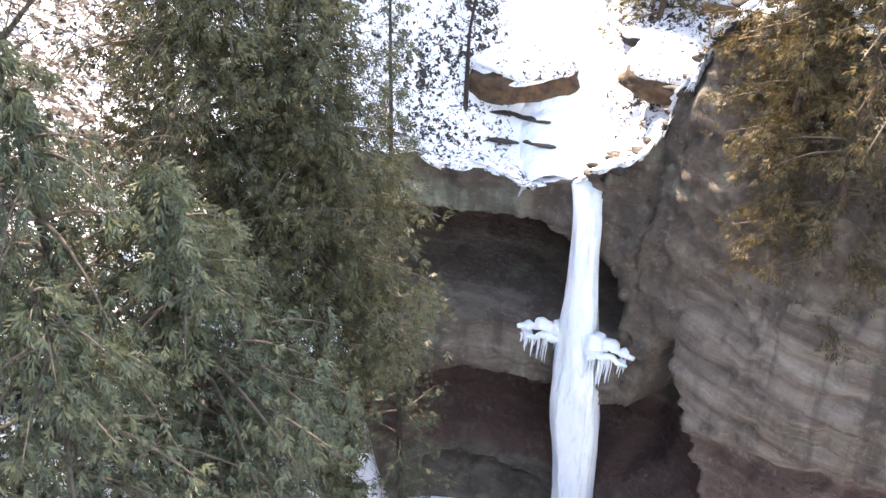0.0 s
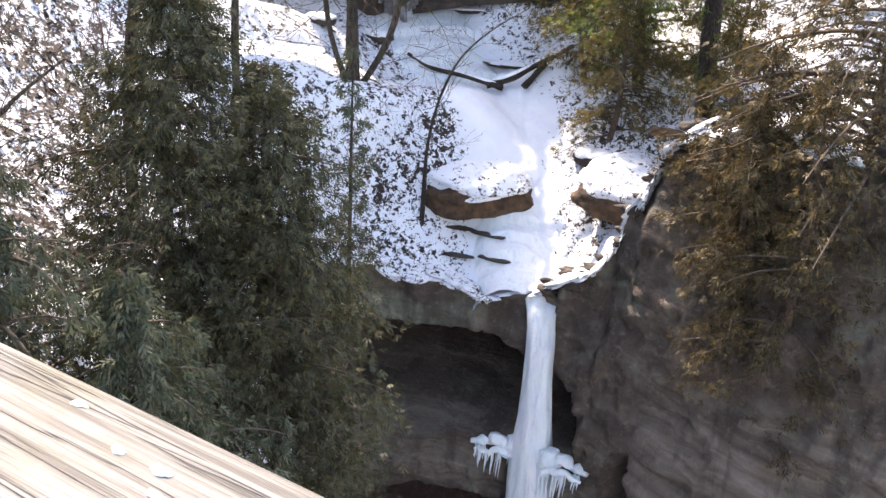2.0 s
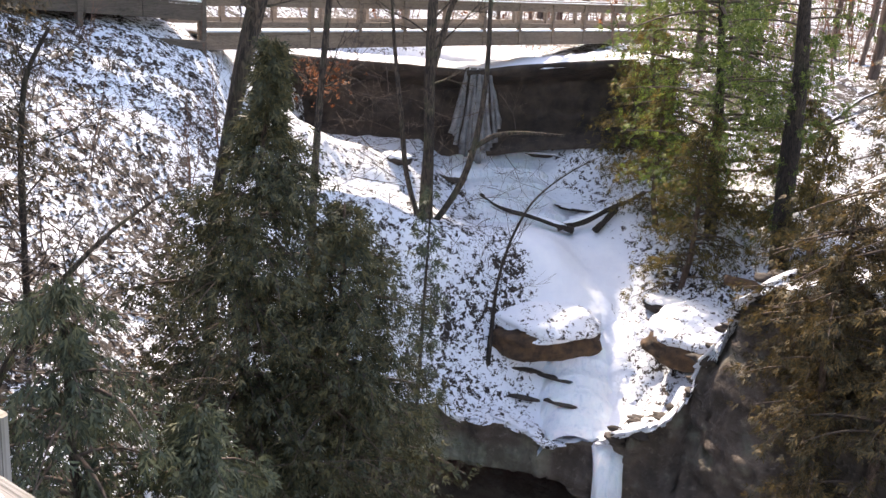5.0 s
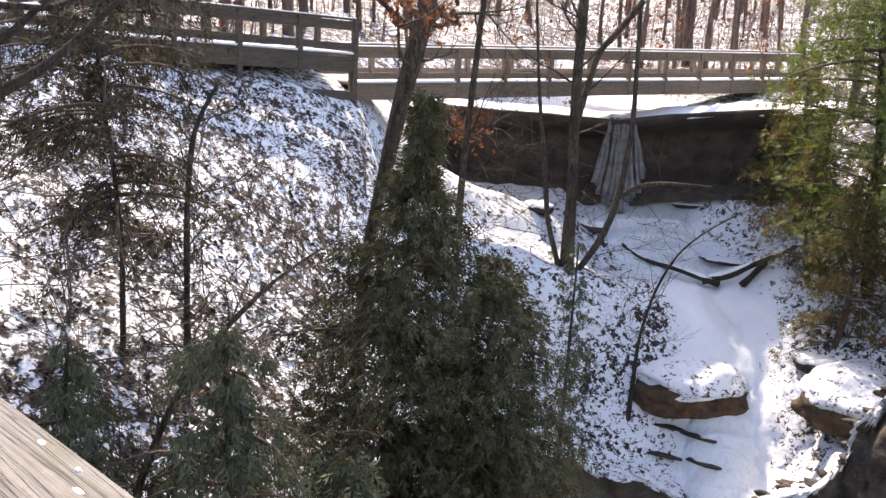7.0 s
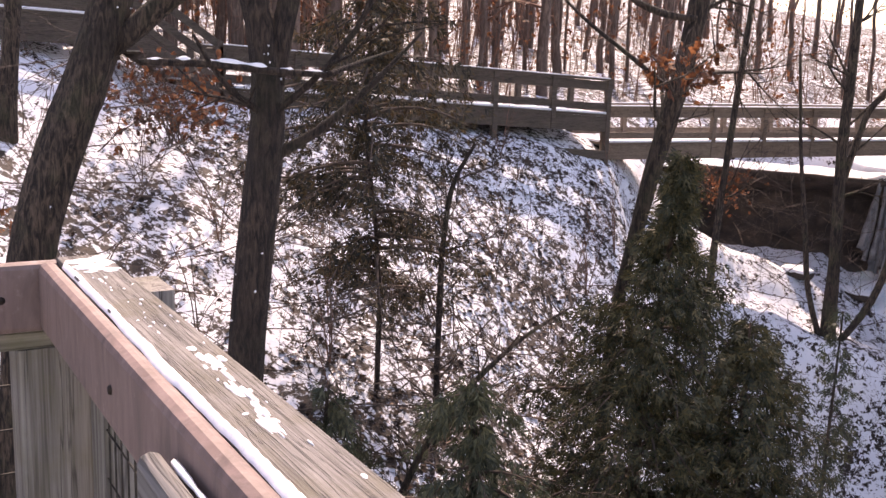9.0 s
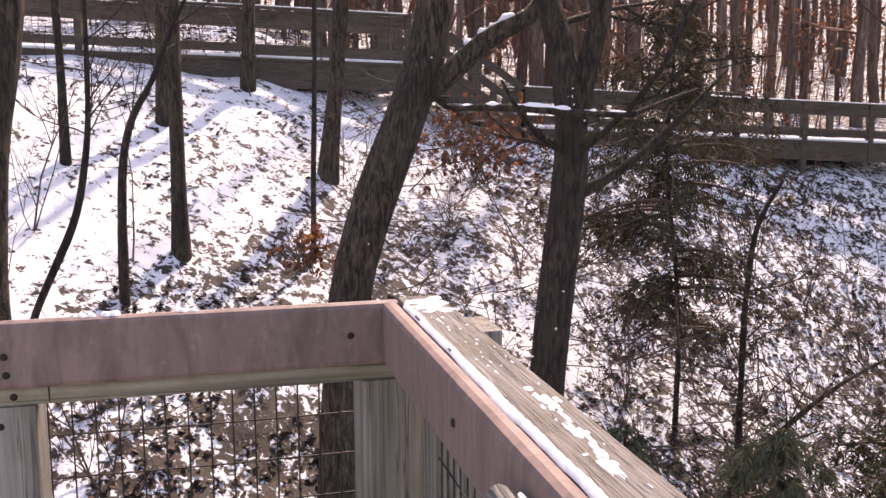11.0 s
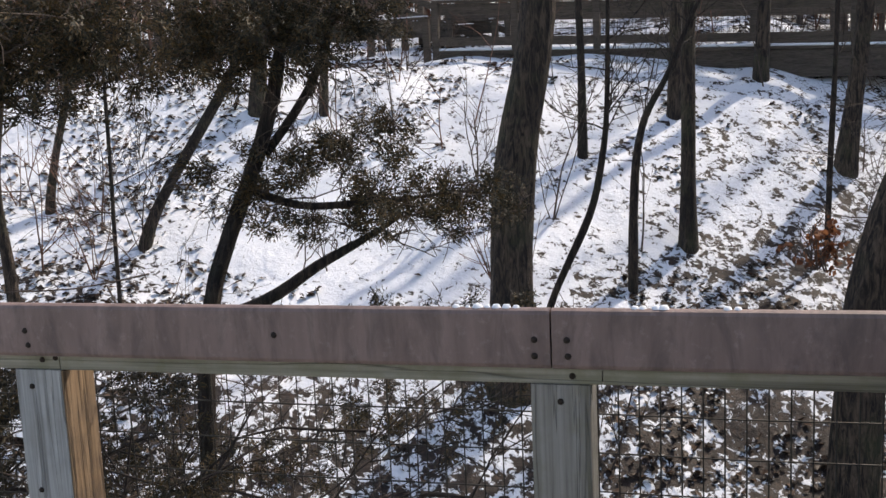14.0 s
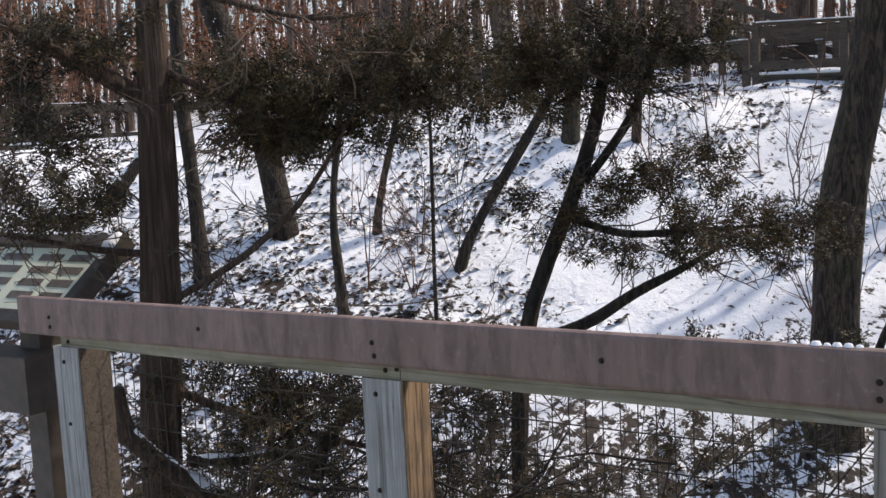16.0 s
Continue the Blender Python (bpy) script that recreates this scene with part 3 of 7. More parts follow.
def build_cliff():
    """The sandstone wall of the gorge below the rim, with two broad arched hollows behind the fall."""
    line = RIM_EVEN
    n = len(line)
    tang = np.gradient(line[:, :2], axis=0)
    tang /= np.linalg.norm(tang, axis=1)[:, None]
    out = np.stack([tang[:, 1], -tang[:, 0]], 1)
    az = np.degrees(np.arctan2(2.3 - line[:, 0], line[:, 1] + 0.2))
    toward = np.stack([2.3 - line[:, 0], -0.2 - line[:, 1]], 1)
    flip = np.sign((out * toward).sum(1))
    out = out * flip[:, None]
    rows = 150
    v = np.linspace(0, 1, rows) ** 1.0
    top = RIM_LINE[:, 2] + 0.02
    stray = (RIM_LINE - RIM_EVEN)[:, None] * smooth(0.09, 0.0, v)[None, :, None]
    z = top[:, None] * (1 - v[None]) + (GORGE_FLOOR - 0.6) * v[None]
    a = az[:, None] + 0 * z
    wob = 0.35 * fractal(a * 0.25, z * 0.5, 0, 3, 71)
    # big forms: bulging shoulder east of the fall, plain wall beyond it
    s_z = z - 0.09 * np.clip(17.0 - a, 0, 14)
    d = 0.18 * smooth(-9, -14, z) + 0.0 * a
    east = smooth(25.5, 22.5, a)
    d = d + east * 0.45 * smooth(0.06, 0.30, v)[None] - 0.7 * smooth(-13.6, -14.6, s_z) * smooth(18, 15, a)
    def curve(points, jag):
        return np.interp(a, [p for p, _ in points], [q for _, q in points]) + jag * wob
    # upper hollow, running on behind the ice
    arch1 = curve([(21.5, -13.6), (22.4, -12.3), (22.9, -11.4), (25.4, -10.94), (27.3, -10.7), (29.2, -10.45), (31.4, -10.35), (38.0, -10.42), (40.5, -10.8), (43, -12.2)], 0.04)
    foot1 = -12.35 - 0.03 * (a - 31)
    in1 = smooth(0.0, 0.2, arch1 - z) * smooth(21.8, 22.8, a)
    ramp1 = smooth(foot1 + 0.35, foot1 - 1.2, z)
    d = d + in1 * (-3.9 + 4.1 * ramp1)
    # lower hollow, climbing into a cleft on its east side
    arch2 = curve([(15.6, -17.5), (16.3, -15.0), (17.3, -13.0), (18.2, -12.1), (19.4, -12.2), (20.2, -14.1), (21.0, -14.7), (24.5, -15.1), (28, -15.0), (32, -15.05), (37.3, -15.35), (42, -16)], 0.1)
    in2 = smooth(0.0, 0.25, arch2 - z) * smooth(15.5, 16.6, a)
    ramp2 = smooth(-16.3, -18.4, z)
    d = d + in2 * (-3.0 + 2.4 * ramp2) * (0.75 + 0.25 * smooth(20, 22, a))
    arch3 = -18.6 - 0.015 * (a - 33) ** 2 + 0.1 * wob
    in3 = smooth(0.0, 0.2, arch3 - z) * smooth(24.0, 27.0, a)
    d = d - 0.9 * in3
    # layers, blocks and weathering
    bands = smooth(-9.3, -10.6, s_z) * smooth(18.8, 17.0, a) + smooth(-12.3, -12.9, z) * smooth(-14.9, -14.5, z) * smooth(21.5, 23.5, a)
    bands = np.clip(bands + 0.25 * smooth(24, 27, a), 0, 1)
    warp = 0.9 * fractal(a * 0.45 + 0.3 * z, z * 0.6 - 0.2 * a, 0, 3, 97)
    layer = fractal(a * 0.05, s_z * 2.4, 0, 4, 77)
    block = fractal(a * 0.24 + 0.3 * s_z + 0.5 * warp, s_z * 0.9 - 0.1 * a + 0.4 * warp, 0, 4, 83)
    d = d + 0.09 * layer * (0.4 + bands) + 0.20 * block + 0.10 * fractal(a * 0.8 + 1.2 * s_z + 1.1 * warp, s_z * 3.2 - 0.3 * a - 1.1 * warp, 0, 4, 91) * (1.2 - 0.5 * bands)
    shelf = np.mod(s_z * 1.35 + 0.45 * fractal(a * 0.10, s_z * 0.3, 0, 2, 95), 1.0)
    d = d + 0.035 * (smooth(0.0, 0.75, shelf) - smooth(0.82, 1.0, shelf)) * bands * (1 - in1 * 0.5)
    foot = smooth(-18.8, -19.9, z)
    d = d * (1 - foot) + 0.35 * foot
    edge = smooth(0.0, 0.012, v)[None]
    d = d * edge + 0.05 * (1 - edge)
    x = line[:, 0][:, None] + out[:, 0][:, None] * d + stray[..., 0]
    y = line[:, 1][:, None] + out[:, 1][:, None] * d + stray[..., 1]
    s = Stock()
    pts = np.stack([x, y, z], -1)
    back = np.stack([line[:, 0] - out[:, 0] * 1.2, line[:, 1] - out[:, 1] * 1.2, top - 0.35], -1)[:, None]
    pts = np.concatenate([back, pts], 1)
    rows += 1
    i, j = np.meshgrid(np.arange(n - 1), np.arange(rows - 1), indexing="ij")
    s.add(pts, np.stack([i * rows + j, i * rows + j + 1, (i + 1) * rows + j + 1, (i + 1) * rows + j], -1).reshape(-1, 4))
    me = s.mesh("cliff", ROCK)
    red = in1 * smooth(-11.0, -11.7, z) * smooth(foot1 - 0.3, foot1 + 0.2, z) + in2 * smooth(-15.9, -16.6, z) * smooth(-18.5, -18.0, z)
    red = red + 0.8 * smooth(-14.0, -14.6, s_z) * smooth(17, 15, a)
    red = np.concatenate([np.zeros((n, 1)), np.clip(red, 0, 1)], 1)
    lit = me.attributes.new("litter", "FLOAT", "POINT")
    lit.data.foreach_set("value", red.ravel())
    lip = smooth(29.0, 31.0, a) * smooth(-10.45, -10.3, z) * smooth(-9.5, -9.9, z) * (1 - in1)
    for name, field in (("bands", bands), ("lip", lip)):
        values = np.concatenate([np.zeros((n, 1)), field], 1)
        me.attributes.new(name, "FLOAT", "POINT").data.foreach_set("value", values.ravel())
    return thing("cliff", "layered brown sandstone gorge wall with two shadowed arched hollows", "cliff", kind="structure", mesh=me)


build_cliff()

# ---- the viewing deck ----
def bolt_mesh(r=0.008):
    s = Stock()
    a = np.linspace(0, 2 * math.pi, 10, endpoint=False)
    s.add([(0.0, math.cos(t) * r, math.sin(t) * r) for t in a] + [(0.004, math.cos(t) * r * 0.75, math.sin(t) * r * 0.75) for t in a] + [(0.0045, 0, 0)],
          [(k, (k + 1) % 10, 10 + (k + 1) % 10, 10 + k) for k in range(10)])
    s.faces.append(np.array([(20, 10 + k, 10 + (k + 1) % 10) for k in range(10)]))
    return s.mesh("bolt", BOLT)


BOLT_MESH = bolt_mesh()


def wire_panel(p, q, z0, z1, step=0.05, rise=0.1, r=0.0021):
    """Welded wire: uprights every 5 cm, cross wires every 10 cm."""
    p, q, s = np.array(p, float), np.array(q, float), Stock()
    length = np.linalg.norm(q - p)
    for k in np.arange(0.02, length, step):
        c = p + (q - p) * k / length
        w = 0.003 * value_noise(k * 9, 0, 0, 3)
        s.tube([(c[0] + w, c[1], z0), (c[0] - w, c[1], z1)], [r, r], 4, cap=False)
    for z in np.arange(z0 + 0.03, z1, rise):
        s.tube([(p[0], p[1], z), (*(0.5 * (p + q)), z - 0.003), (q[0], q[1], z)], [r, r, r], 4, cap=False)
    return s.mesh("wire_mesh", WIRE)


def front_railing():
    t = thing("deck_railing", "wooden deck railing with a brown composite top plank and wire mesh", "railing", "deck railings")
    for y0, y1 in ((-3.775, -0.806), (-0.802, 0.036)):
        piece("top_plank", bar("top_plank", (-0.018, y0, 1.0), (-0.018, y1, 1.0), 0.036, 0.14, PLANK, 0.012), t, "brown composite plank with dark bolts")
    for y0, y1 in ((-3.60, -2.115), (-2.112, -0.695), (-0.692, 0.04)):
        piece("support_rail", bar("support_rail", (-0.06, y0, 0.965), (-0.06, y1, 0.965), 0.038, 0.16, GREY_WOOD_Y, 0.004), t, "greenish weathered grey board")
    for y in (-3.575, -2.18, -0.79, 0.03):
        piece("post", bar("post", (-0.105, y, -0.35), (-0.105, y, 0.885), 0.14, 0.14, PALE_POST_WOOD if y < -2 else GREY_WOOD_Z, 0.006, up=(1, 0, 0)), t, "split pale grey timber post" if y < -2 else "split grey timber post")
    # thin added skins: one tan with sunlit warmth in its colour, one dark brown
    for y in (-2.18, -3.575):
        piece("side_board", bar("side_board", (-0.105, y + 0.0725, -0.35), (-0.105, y + 0.0725, 0.884), 0.005, 0.136, SUNLIT_TAN_WOOD if y > -3 else WALK_WOOD, 0.001, up=(1, 0, 0)), t, "thin added skin of cracked tan wood with sunlit warmth in its colour" if y > -3 else "thin added skin of dark brown wood on the side of the post")
    for y0, y1 in ((-3.50, -2.25), (-2.11, -0.86), (-0.72, -0.04)):
        piece("wire_mesh", wire_panel((-0.185, y0 - 0.07), (-0.185, y1 + 0.07), 0.04, 0.90), t, "square welded wire")
    for y, z in ((-0.842, 1.0), (-0.842, 0.962), (-0.768, 1.0), (-0.766, 0.962), (-2.178, 1.0), (-2.172, 0.962), (-1.48, 1.0), (-2.86, 1.0), (-3.60, 1.0), (-3.598, 0.965), (-0.07, 1.0)):
        piece("bolt", BOLT_MESH, t, at=(0.0005, y, z))
    for y, z in ((-0.762, 0.905), (-2.165, 0.912), (-2.125, 0.918), (-3.56, 0.905)):
        piece("bolt", BOLT_MESH, t, at=(-0.0405, y, z))
    for y, z in ((-0.79, 0.845), (-2.20, 0.84), (-2.205, 0.55), (-3.585, 0.83), (-3.58, 0.6), (-0.80, 0.55)):
        piece("bolt", BOLT_MESH, t, at=(-0.0345, y, z))


def side_railing():
    t = thing("deck_railing", "deck railing with a wide mossy wooden cap above the gorge", "railing", "deck railings")
    piece("top_plank", bar("top_plank", (0.002, 0.018, 1.0), (6.0, 0.018, 1.0), 0.036, 0.14, PLANK, 0.014), t, "brown composite plank")
    piece("cap_board", bar("cap_board", (-0.02, 0.085, 1.056), (6.0, 0.085, 1.056), 0.094, 0.038, CAP_WOOD, 0.005), t, "mossy weathered cap board")
    piece("support_rail", bar("support_rail", (0.0, 0.062, 0.96), (6.0, 0.062, 0.96), 0.038, 0.15, GREY_WOOD_Y, 0.004), t)
    for x in (0.09, 1.5, 2.9, 4.3, 5.7):
        piece("post", bar("post", (x, 0.155, -0.35), (x, 0.155, 1.03), 0.14, 0.14, GREY_WOOD_Z, 0.006, up=(1, 0, 0)), t, "grey timber post")
    for x in (0.17, 1.57, 2.97, 4.37):
        piece("wire_mesh", wire_panel((x, 0.085), (x + 1.26, 0.085), 0.04, 0.90), t)
    # lower grab rail with a rounded end on the inner face
    piece("grab_rail", bar("grab_rail", (0.955, -0.030, 0.995), (6.0, -0.030, 0.995), 0.030, 0.075, GREY_WOOD_X, 0.013), t, "grey rounded grab rail")
    k = np.linspace(0.99, 5.9, 180)
    s = Stock()
    s.tube(np.stack([k, np.full(180, -0.012), np.full(180, 1.030)], 1), 0.002 + 0.003 * np.clip(0.5 + fractal(k * 14, 0 * k, 0, 3, 5), 0.05, 1.2), 6)
    piece("snow_line", s.mesh("snow_line", SNOW), t, "thin line of snow")
    for x in (0.62, 1.32):
        b = piece("bolt", BOLT_MESH, t, at=(x, -0.0005, 1.0))
        b.rotation_euler = (0, 0, -math.pi / 2)


def deck_platform():
    t = thing("deck_platform", "grey plank floor of the raised viewing deck", "deck", kind="structure")
    for k in range(41):
        x = 0.02 + 0.148 * k
        piece("plank", bar("plank", (x, -3.9, -0.02), (x, -0.02, -0.02), 0.14, 0.036, GREY_WOOD_Y), t)
    for x in (0.1, 1.7, 3.4, 5.0, 5.95):
        piece("joist", bar("joist", (x, -3.9, -0.14), (x, 0.0, -0.14), 0.09, 0.2, WALK_WOOD), t)
        for y in (-3.6, -0.3):
            foot = ground(x, y) - 0.3
            piece("support_post", bar("support_post", (x, y, foot), (x, y, -0.24), 0.15, 0.15, WALK_WOOD, up=(1, 0, 0)), t)


def rail_snow():
    """Snow left in the joint and in patches on the cap."""
    s = Stock()
    n = 700
    x = np.linspace(0.05, 5.9, n)
    w = 0.0016 + 0.002 * (0.5 + 0.5 * fractal(x * 26, 0 * x, 0, 3, 3)) + 0.0022 * smooth(0.2, 0.7, x) * (0.5 + 0.5 * value_noise(x * 3, 0 * x + 4))
    c = 0.0405 + 0.003 * fractal(x * 9, 0 * x + 9, 0, 2, 8)
    ring = []
    for k in range(n):
        h = 1.0765 + 0.002 * (0.6 + 0.4 * math.sin(k * 1.7))
        ring.append([(x[k], c[k] - w[k] - 0.004, 1.0660), (x[k], c[k] - 0.6 * w[k], h), (x[k], c[k] + 0.6 * w[k], h), (x[k], c[k] + w[k], 1.0755)])
    f = [(k * 4 + j, k * 4 + j + 1, k * 4 + j + 5, k * 4 + j + 4) for k in range(n - 1) for j in range(3)]
    s.add(ring, f)
    r = np.random.default_rng(5)
    spots = [(0.045, 0.10, 0.045, 0.055), (0.12, 0.085, 0.03, 0.05), (0.78, 0.10, 0.05, 0.016), (0.93, 0.095, 0.07, 0.010), (1.02, 0.085, 0.05, 0.011), (1.62, 0.085, 0.04, 0.012), (2.045, 0.10, 0.045, 0.03), (2.04, 0.10, 0.035, 0.02), (2.0, 0.08, 0.04, 0.015), (1.9, 0.1, 0.06, 0.008)]
    spots += [(r.uniform(0.2, 5.5), r.uniform(0.06, 0.12), r.uniform(0.0015, 0.009), r.uniform(0.001, 0.003)) for _ in range(130)]
    flecks = []
    for px, py, a, b in spots:
        if a < 0.03:
            flecks.append((px, py, a, b))
        else:
            flecks += [(px + a * 0.5 * r.normal(), py + b * 0.5 * r.normal(), a * r.uniform(0.06, 0.38), b * r.uniform(0.08, 0.36)) for _ in range(24)]
    for k, (px, py, a, b) in enumerate(flecks):
        m = 26
        th = np.linspace(0, 2 * math.pi, m, endpoint=False)
        rr = 1 + 0.4 * value_noise(np.cos(th) * 1.5 + k * 3, np.sin(th) * 1.5, 0, k) + 0.14 * value_noise(np.cos(th) * 6 + k * 3, np.sin(th) * 6, 0, k + 40)
        py = min(max(py, 0.058), 0.116)
        tall = 0.0008 + 0.0012 * (k % 7) / 7
        outer = np.stack([px + a * rr * np.cos(th), np.clip(py + b * rr * np.sin(th), 0.044, 0.13), np.full(m, 1.0752)], 1)
        inner = np.stack([px + 0.75 * a * rr * np.cos(th), np.clip(py + 0.75 * b * rr * np.sin(th), 0.048, 0.127), np.full(m, 1.0752 + tall)], 1)
        s.add(np.concatenate([outer, inner, [[px, py, 1.0752 + tall * 1.1]]]), [(j, (j + 1) % m, m + (j + 1) % m, m + j) for j in range(m)])
        s.faces.append(np.array([(2 * m, m + j, m + (j + 1) % m) for j in range(m)]) + s.count - (2 * m + 1))
    for y0, y1 in ((-1.02, -0.88), (-0.62, -0.55), (-0.42, -0.38)):
        for y in np.arange(y0, y1, 0.022):
            px, py, a = -0.02, y + r.uniform(-0.006, 0.006), r.uniform(0.006, 0.013)
            th = np.linspace(0, 2 * math.pi, 8, endpoint=False)
            low = np.stack([px + a * np.cos(th), py + a * np.sin(th), np.full(8, 1.0698)], 1)
            mid = np.stack([px + 0.7 * a * np.cos(th), py + 0.7 * a * np.sin(th), np.full(8, 1.0698 + 0.6 * a)], 1)
            s.add(np.concatenate([low, mid, [[px, py, 1.0698 + 0.75 * a]]]), [(j, (j + 1) % 8, 8 + (j + 1) % 8, 8 + j) for j in range(8)])
            s.faces.append(np.array([(16, 8 + j, 8 + (j + 1) % 8) for j in range(8)]) + s.count - 17)
    thing("rail_snow", "thin strip and patches of snow lying on the deck rail", "snow", kind="stuff", mesh=s.mesh("rail_snow", SNOW))


front_railing()
side_railing()
deck_platform()
rail_snow()

# ---- frozen stream, rocks and fallen wood by the gorge ----
def icefall():
    t = thing("icefall", "frozen white waterfall column hanging down the gorge wall", "frozen waterfall")
    spine = bend([(-7.75, 20.3, -9.0, 0.50), (-7.34, 19.77, -9.2, 0.42), (-7.17, 19.41, -9.5, 0.34), (-7.02, 19.26, -10.4, 0.36), (-6.97, 19.17, -11.6, 0.39), (-6.90, 18.98, -13.2, 0.55),
                  (-6.81, 18.91, -14.5, 0.64), (-6.75, 18.95, -15.8, 0.68), (-6.70, 18.97, -17.2, 0.60), (-6.65, 18.99, -18.4, 0.56), (-6.6, 19.0, -20.4, 0.9)], 90)
    s = Stock()
    sides = 44
    a = np.linspace(0, 2 * math.pi, sides, endpoint=False)
    n = len(spine)
    k = np.arange(n)[:, None]
    flute = 1 + 0.09 * value_noise(np.cos(a)[None] * 5 + 3, np.sin(a)[None] * 5, k * 0.05, 4) + 0.07 * value_noise(np.cos(a)[None] * 11, np.sin(a)[None] * 11, k * 0.10, 6)
    flute = flute + 0.10 * value_noise(np.cos(a)[None] * 1.5, np.sin(a)[None] * 1.5, k * 0.16, 9)
    r = spine[:, 3][:, None] * flute
    ring = np.stack([spine[:, 0][:, None] + r * np.cos(a)[None], spine[:, 1][:, None] + 0.8 * r * np.sin(a)[None], spine[:, 2][:, None] + 0.03 * value_noise(a[None] * 4, k * 0.5, 0, 2)], -1)
    i, j = np.meshgrid(np.arange(n - 1), np.arange(sides), indexing="ij")
    s.add(ring, np.stack([i * sides + j, (i + 1) * sides + j, (i + 1) * sides + (j + 1) % sides, i * sides + (j + 1) % sides], -1).reshape(-1, 4))
    piece("column", s.mesh("column", ICE), t)
    r2 = np.random.default_rng(12)
    for p, q in (((-8.42, 18.55, -13.1), (-7.2, 19.1, -13.2)), ((-5.35, 19.05, -13.15), (-6.5, 18.75, -13.0))):
        s = Stock()
        p, q = np.array(p), np.array(q)
        m = 26
        f = np.linspace(0, 1, m)
        line = p[None] * (1 - f)[:, None] + q[None] * f[:, None]
        line[:, 2] += 0.10 * np.sin(f * math.pi) + 0.05 * fractal(f * 6, f * 0, 0, 2, 5)
        s.tube(line, 0.03 + 0.20 * f ** 0.7 + 0.05 * value_noise(f * 9, 0 * f, 0, 1), 12, 0.3, 3)
        line2 = line + np.array([0.1, -0.16, -0.22])
        s.tube(line2[4:], 0.02 + 0.13 * f[4:], 10, 0.3, 8)
        shelf = piece("ice_shelf", s.mesh("ice_shelf", ICE), t, "ice shelf fringed with icicles")
        for _ in range(34):
            s = Stock()
            g = r2.uniform(0.15, 1)
            c = p * (1 - g) + q * g + np.array([r2.uniform(-0.1, 0.1), r2.uniform(-0.22, 0.0), -0.1])
            length = r2.uniform(0.25, 0.75) * (0.45 + g) * 1.25
            h = np.linspace(0, 1, 6)
            s.tube(np.stack([c[0] + 0.02 * np.sin(h * 5), c[1] + 0 * h, c[2] - length * h], 1), r2.uniform(0.022, 0.05) * (1 - h) ** 0.8 + 0.003, 6)
            piece("icicle", s.mesh("icicle", ICE), shelf)
    # spray ice at the foot
    s = Stock()
    for _ in range(40):
        c = np.array([-5.3 + r2.normal() * 0.7, 18.3 + r2.normal() * 0.4, GORGE_FLOOR + 0.1])
        h, w = r2.uniform(0.6, 2.3), r2.uniform(0.15, 0.4)
        g = np.linspace(0, 1, 7)
        s.tube(np.stack([c[0] + 0 * g, c[1] + 0 * g, c[2] + h * g], 1), w * np.sqrt(np.maximum(1 - g * g, 0.002)), 12, 0.25, 3)
    piece("ice_mound", s.mesh("ice_mound", ICE), t, "mounds of spray ice")


def stream_ice():
    """Smooth ice and snow filling the bed of the stream, stepping down to the lip."""
    line = STREAM_LINE[40:]
    n = len(line)
    tang = np.gradient(line[:, :2], axis=0)
    tang /= np.linalg.norm(tang, axis=1)[:, None]
    out = np.stack([-tang[:, 1], tang[:, 0]], 1)
    f = np.linspace(0, 1, n)
    drop = smooth(-14.6, -15.4, line[:, 0]) * smooth(-17.2, -16.4, line[:, 0])
    wide = 0.75 - 0.5 * drop + 0.35 * value_noise(f * 12, 0 * f, 0, 3) + 0.25 * smooth(0.55, 0.65, f) * smooth(0.8, 0.7, f) - 0.25 * smooth(0.9, 1.0, f) + 0.75 * smooth(22.9, 23.8, line[:, 1]) * smooth(25.7, 25.1, line[:, 1])
    cross = np.linspace(-1.25, 1.25, 23)
    x = line[:, 0][:, None] + out[:, 0][:, None] * wide[:, None] * cross[None]
    y = line[:, 1][:, None] + out[:, 1][:, None] * wide[:, None] * cross[None]
    bed = smoothed(line[:, 2].copy()[:, None], 2)[:, 0]
    steps = np.round(bed / 0.33) * 0.33
    bed = bed * 0.45 + steps * 0.55
    z = bed[:, None] + 0.17 - 0.34 * np.abs(cross)[None] ** 3 + 0.05 * fractal(x * 2.2, y * 2.2, 0, 3, 6)
    s = Stock()
    m = len(cross)
    i, j = np.meshgrid(np.arange(n - 1), np.arange(m - 1), indexing="ij")
    s.add(np.stack([x, y, z], -1), np.stack([i * m + j, i * m + j + 1, (i + 1) * m + j + 1, (i + 1) * m + j], -1).reshape(-1, 4))
    thing("stream_ice", "frozen stream of blue-white ice stepping down to the fall", "frozen stream", kind="structure", mesh=s.mesh("stream_ice", ICE))


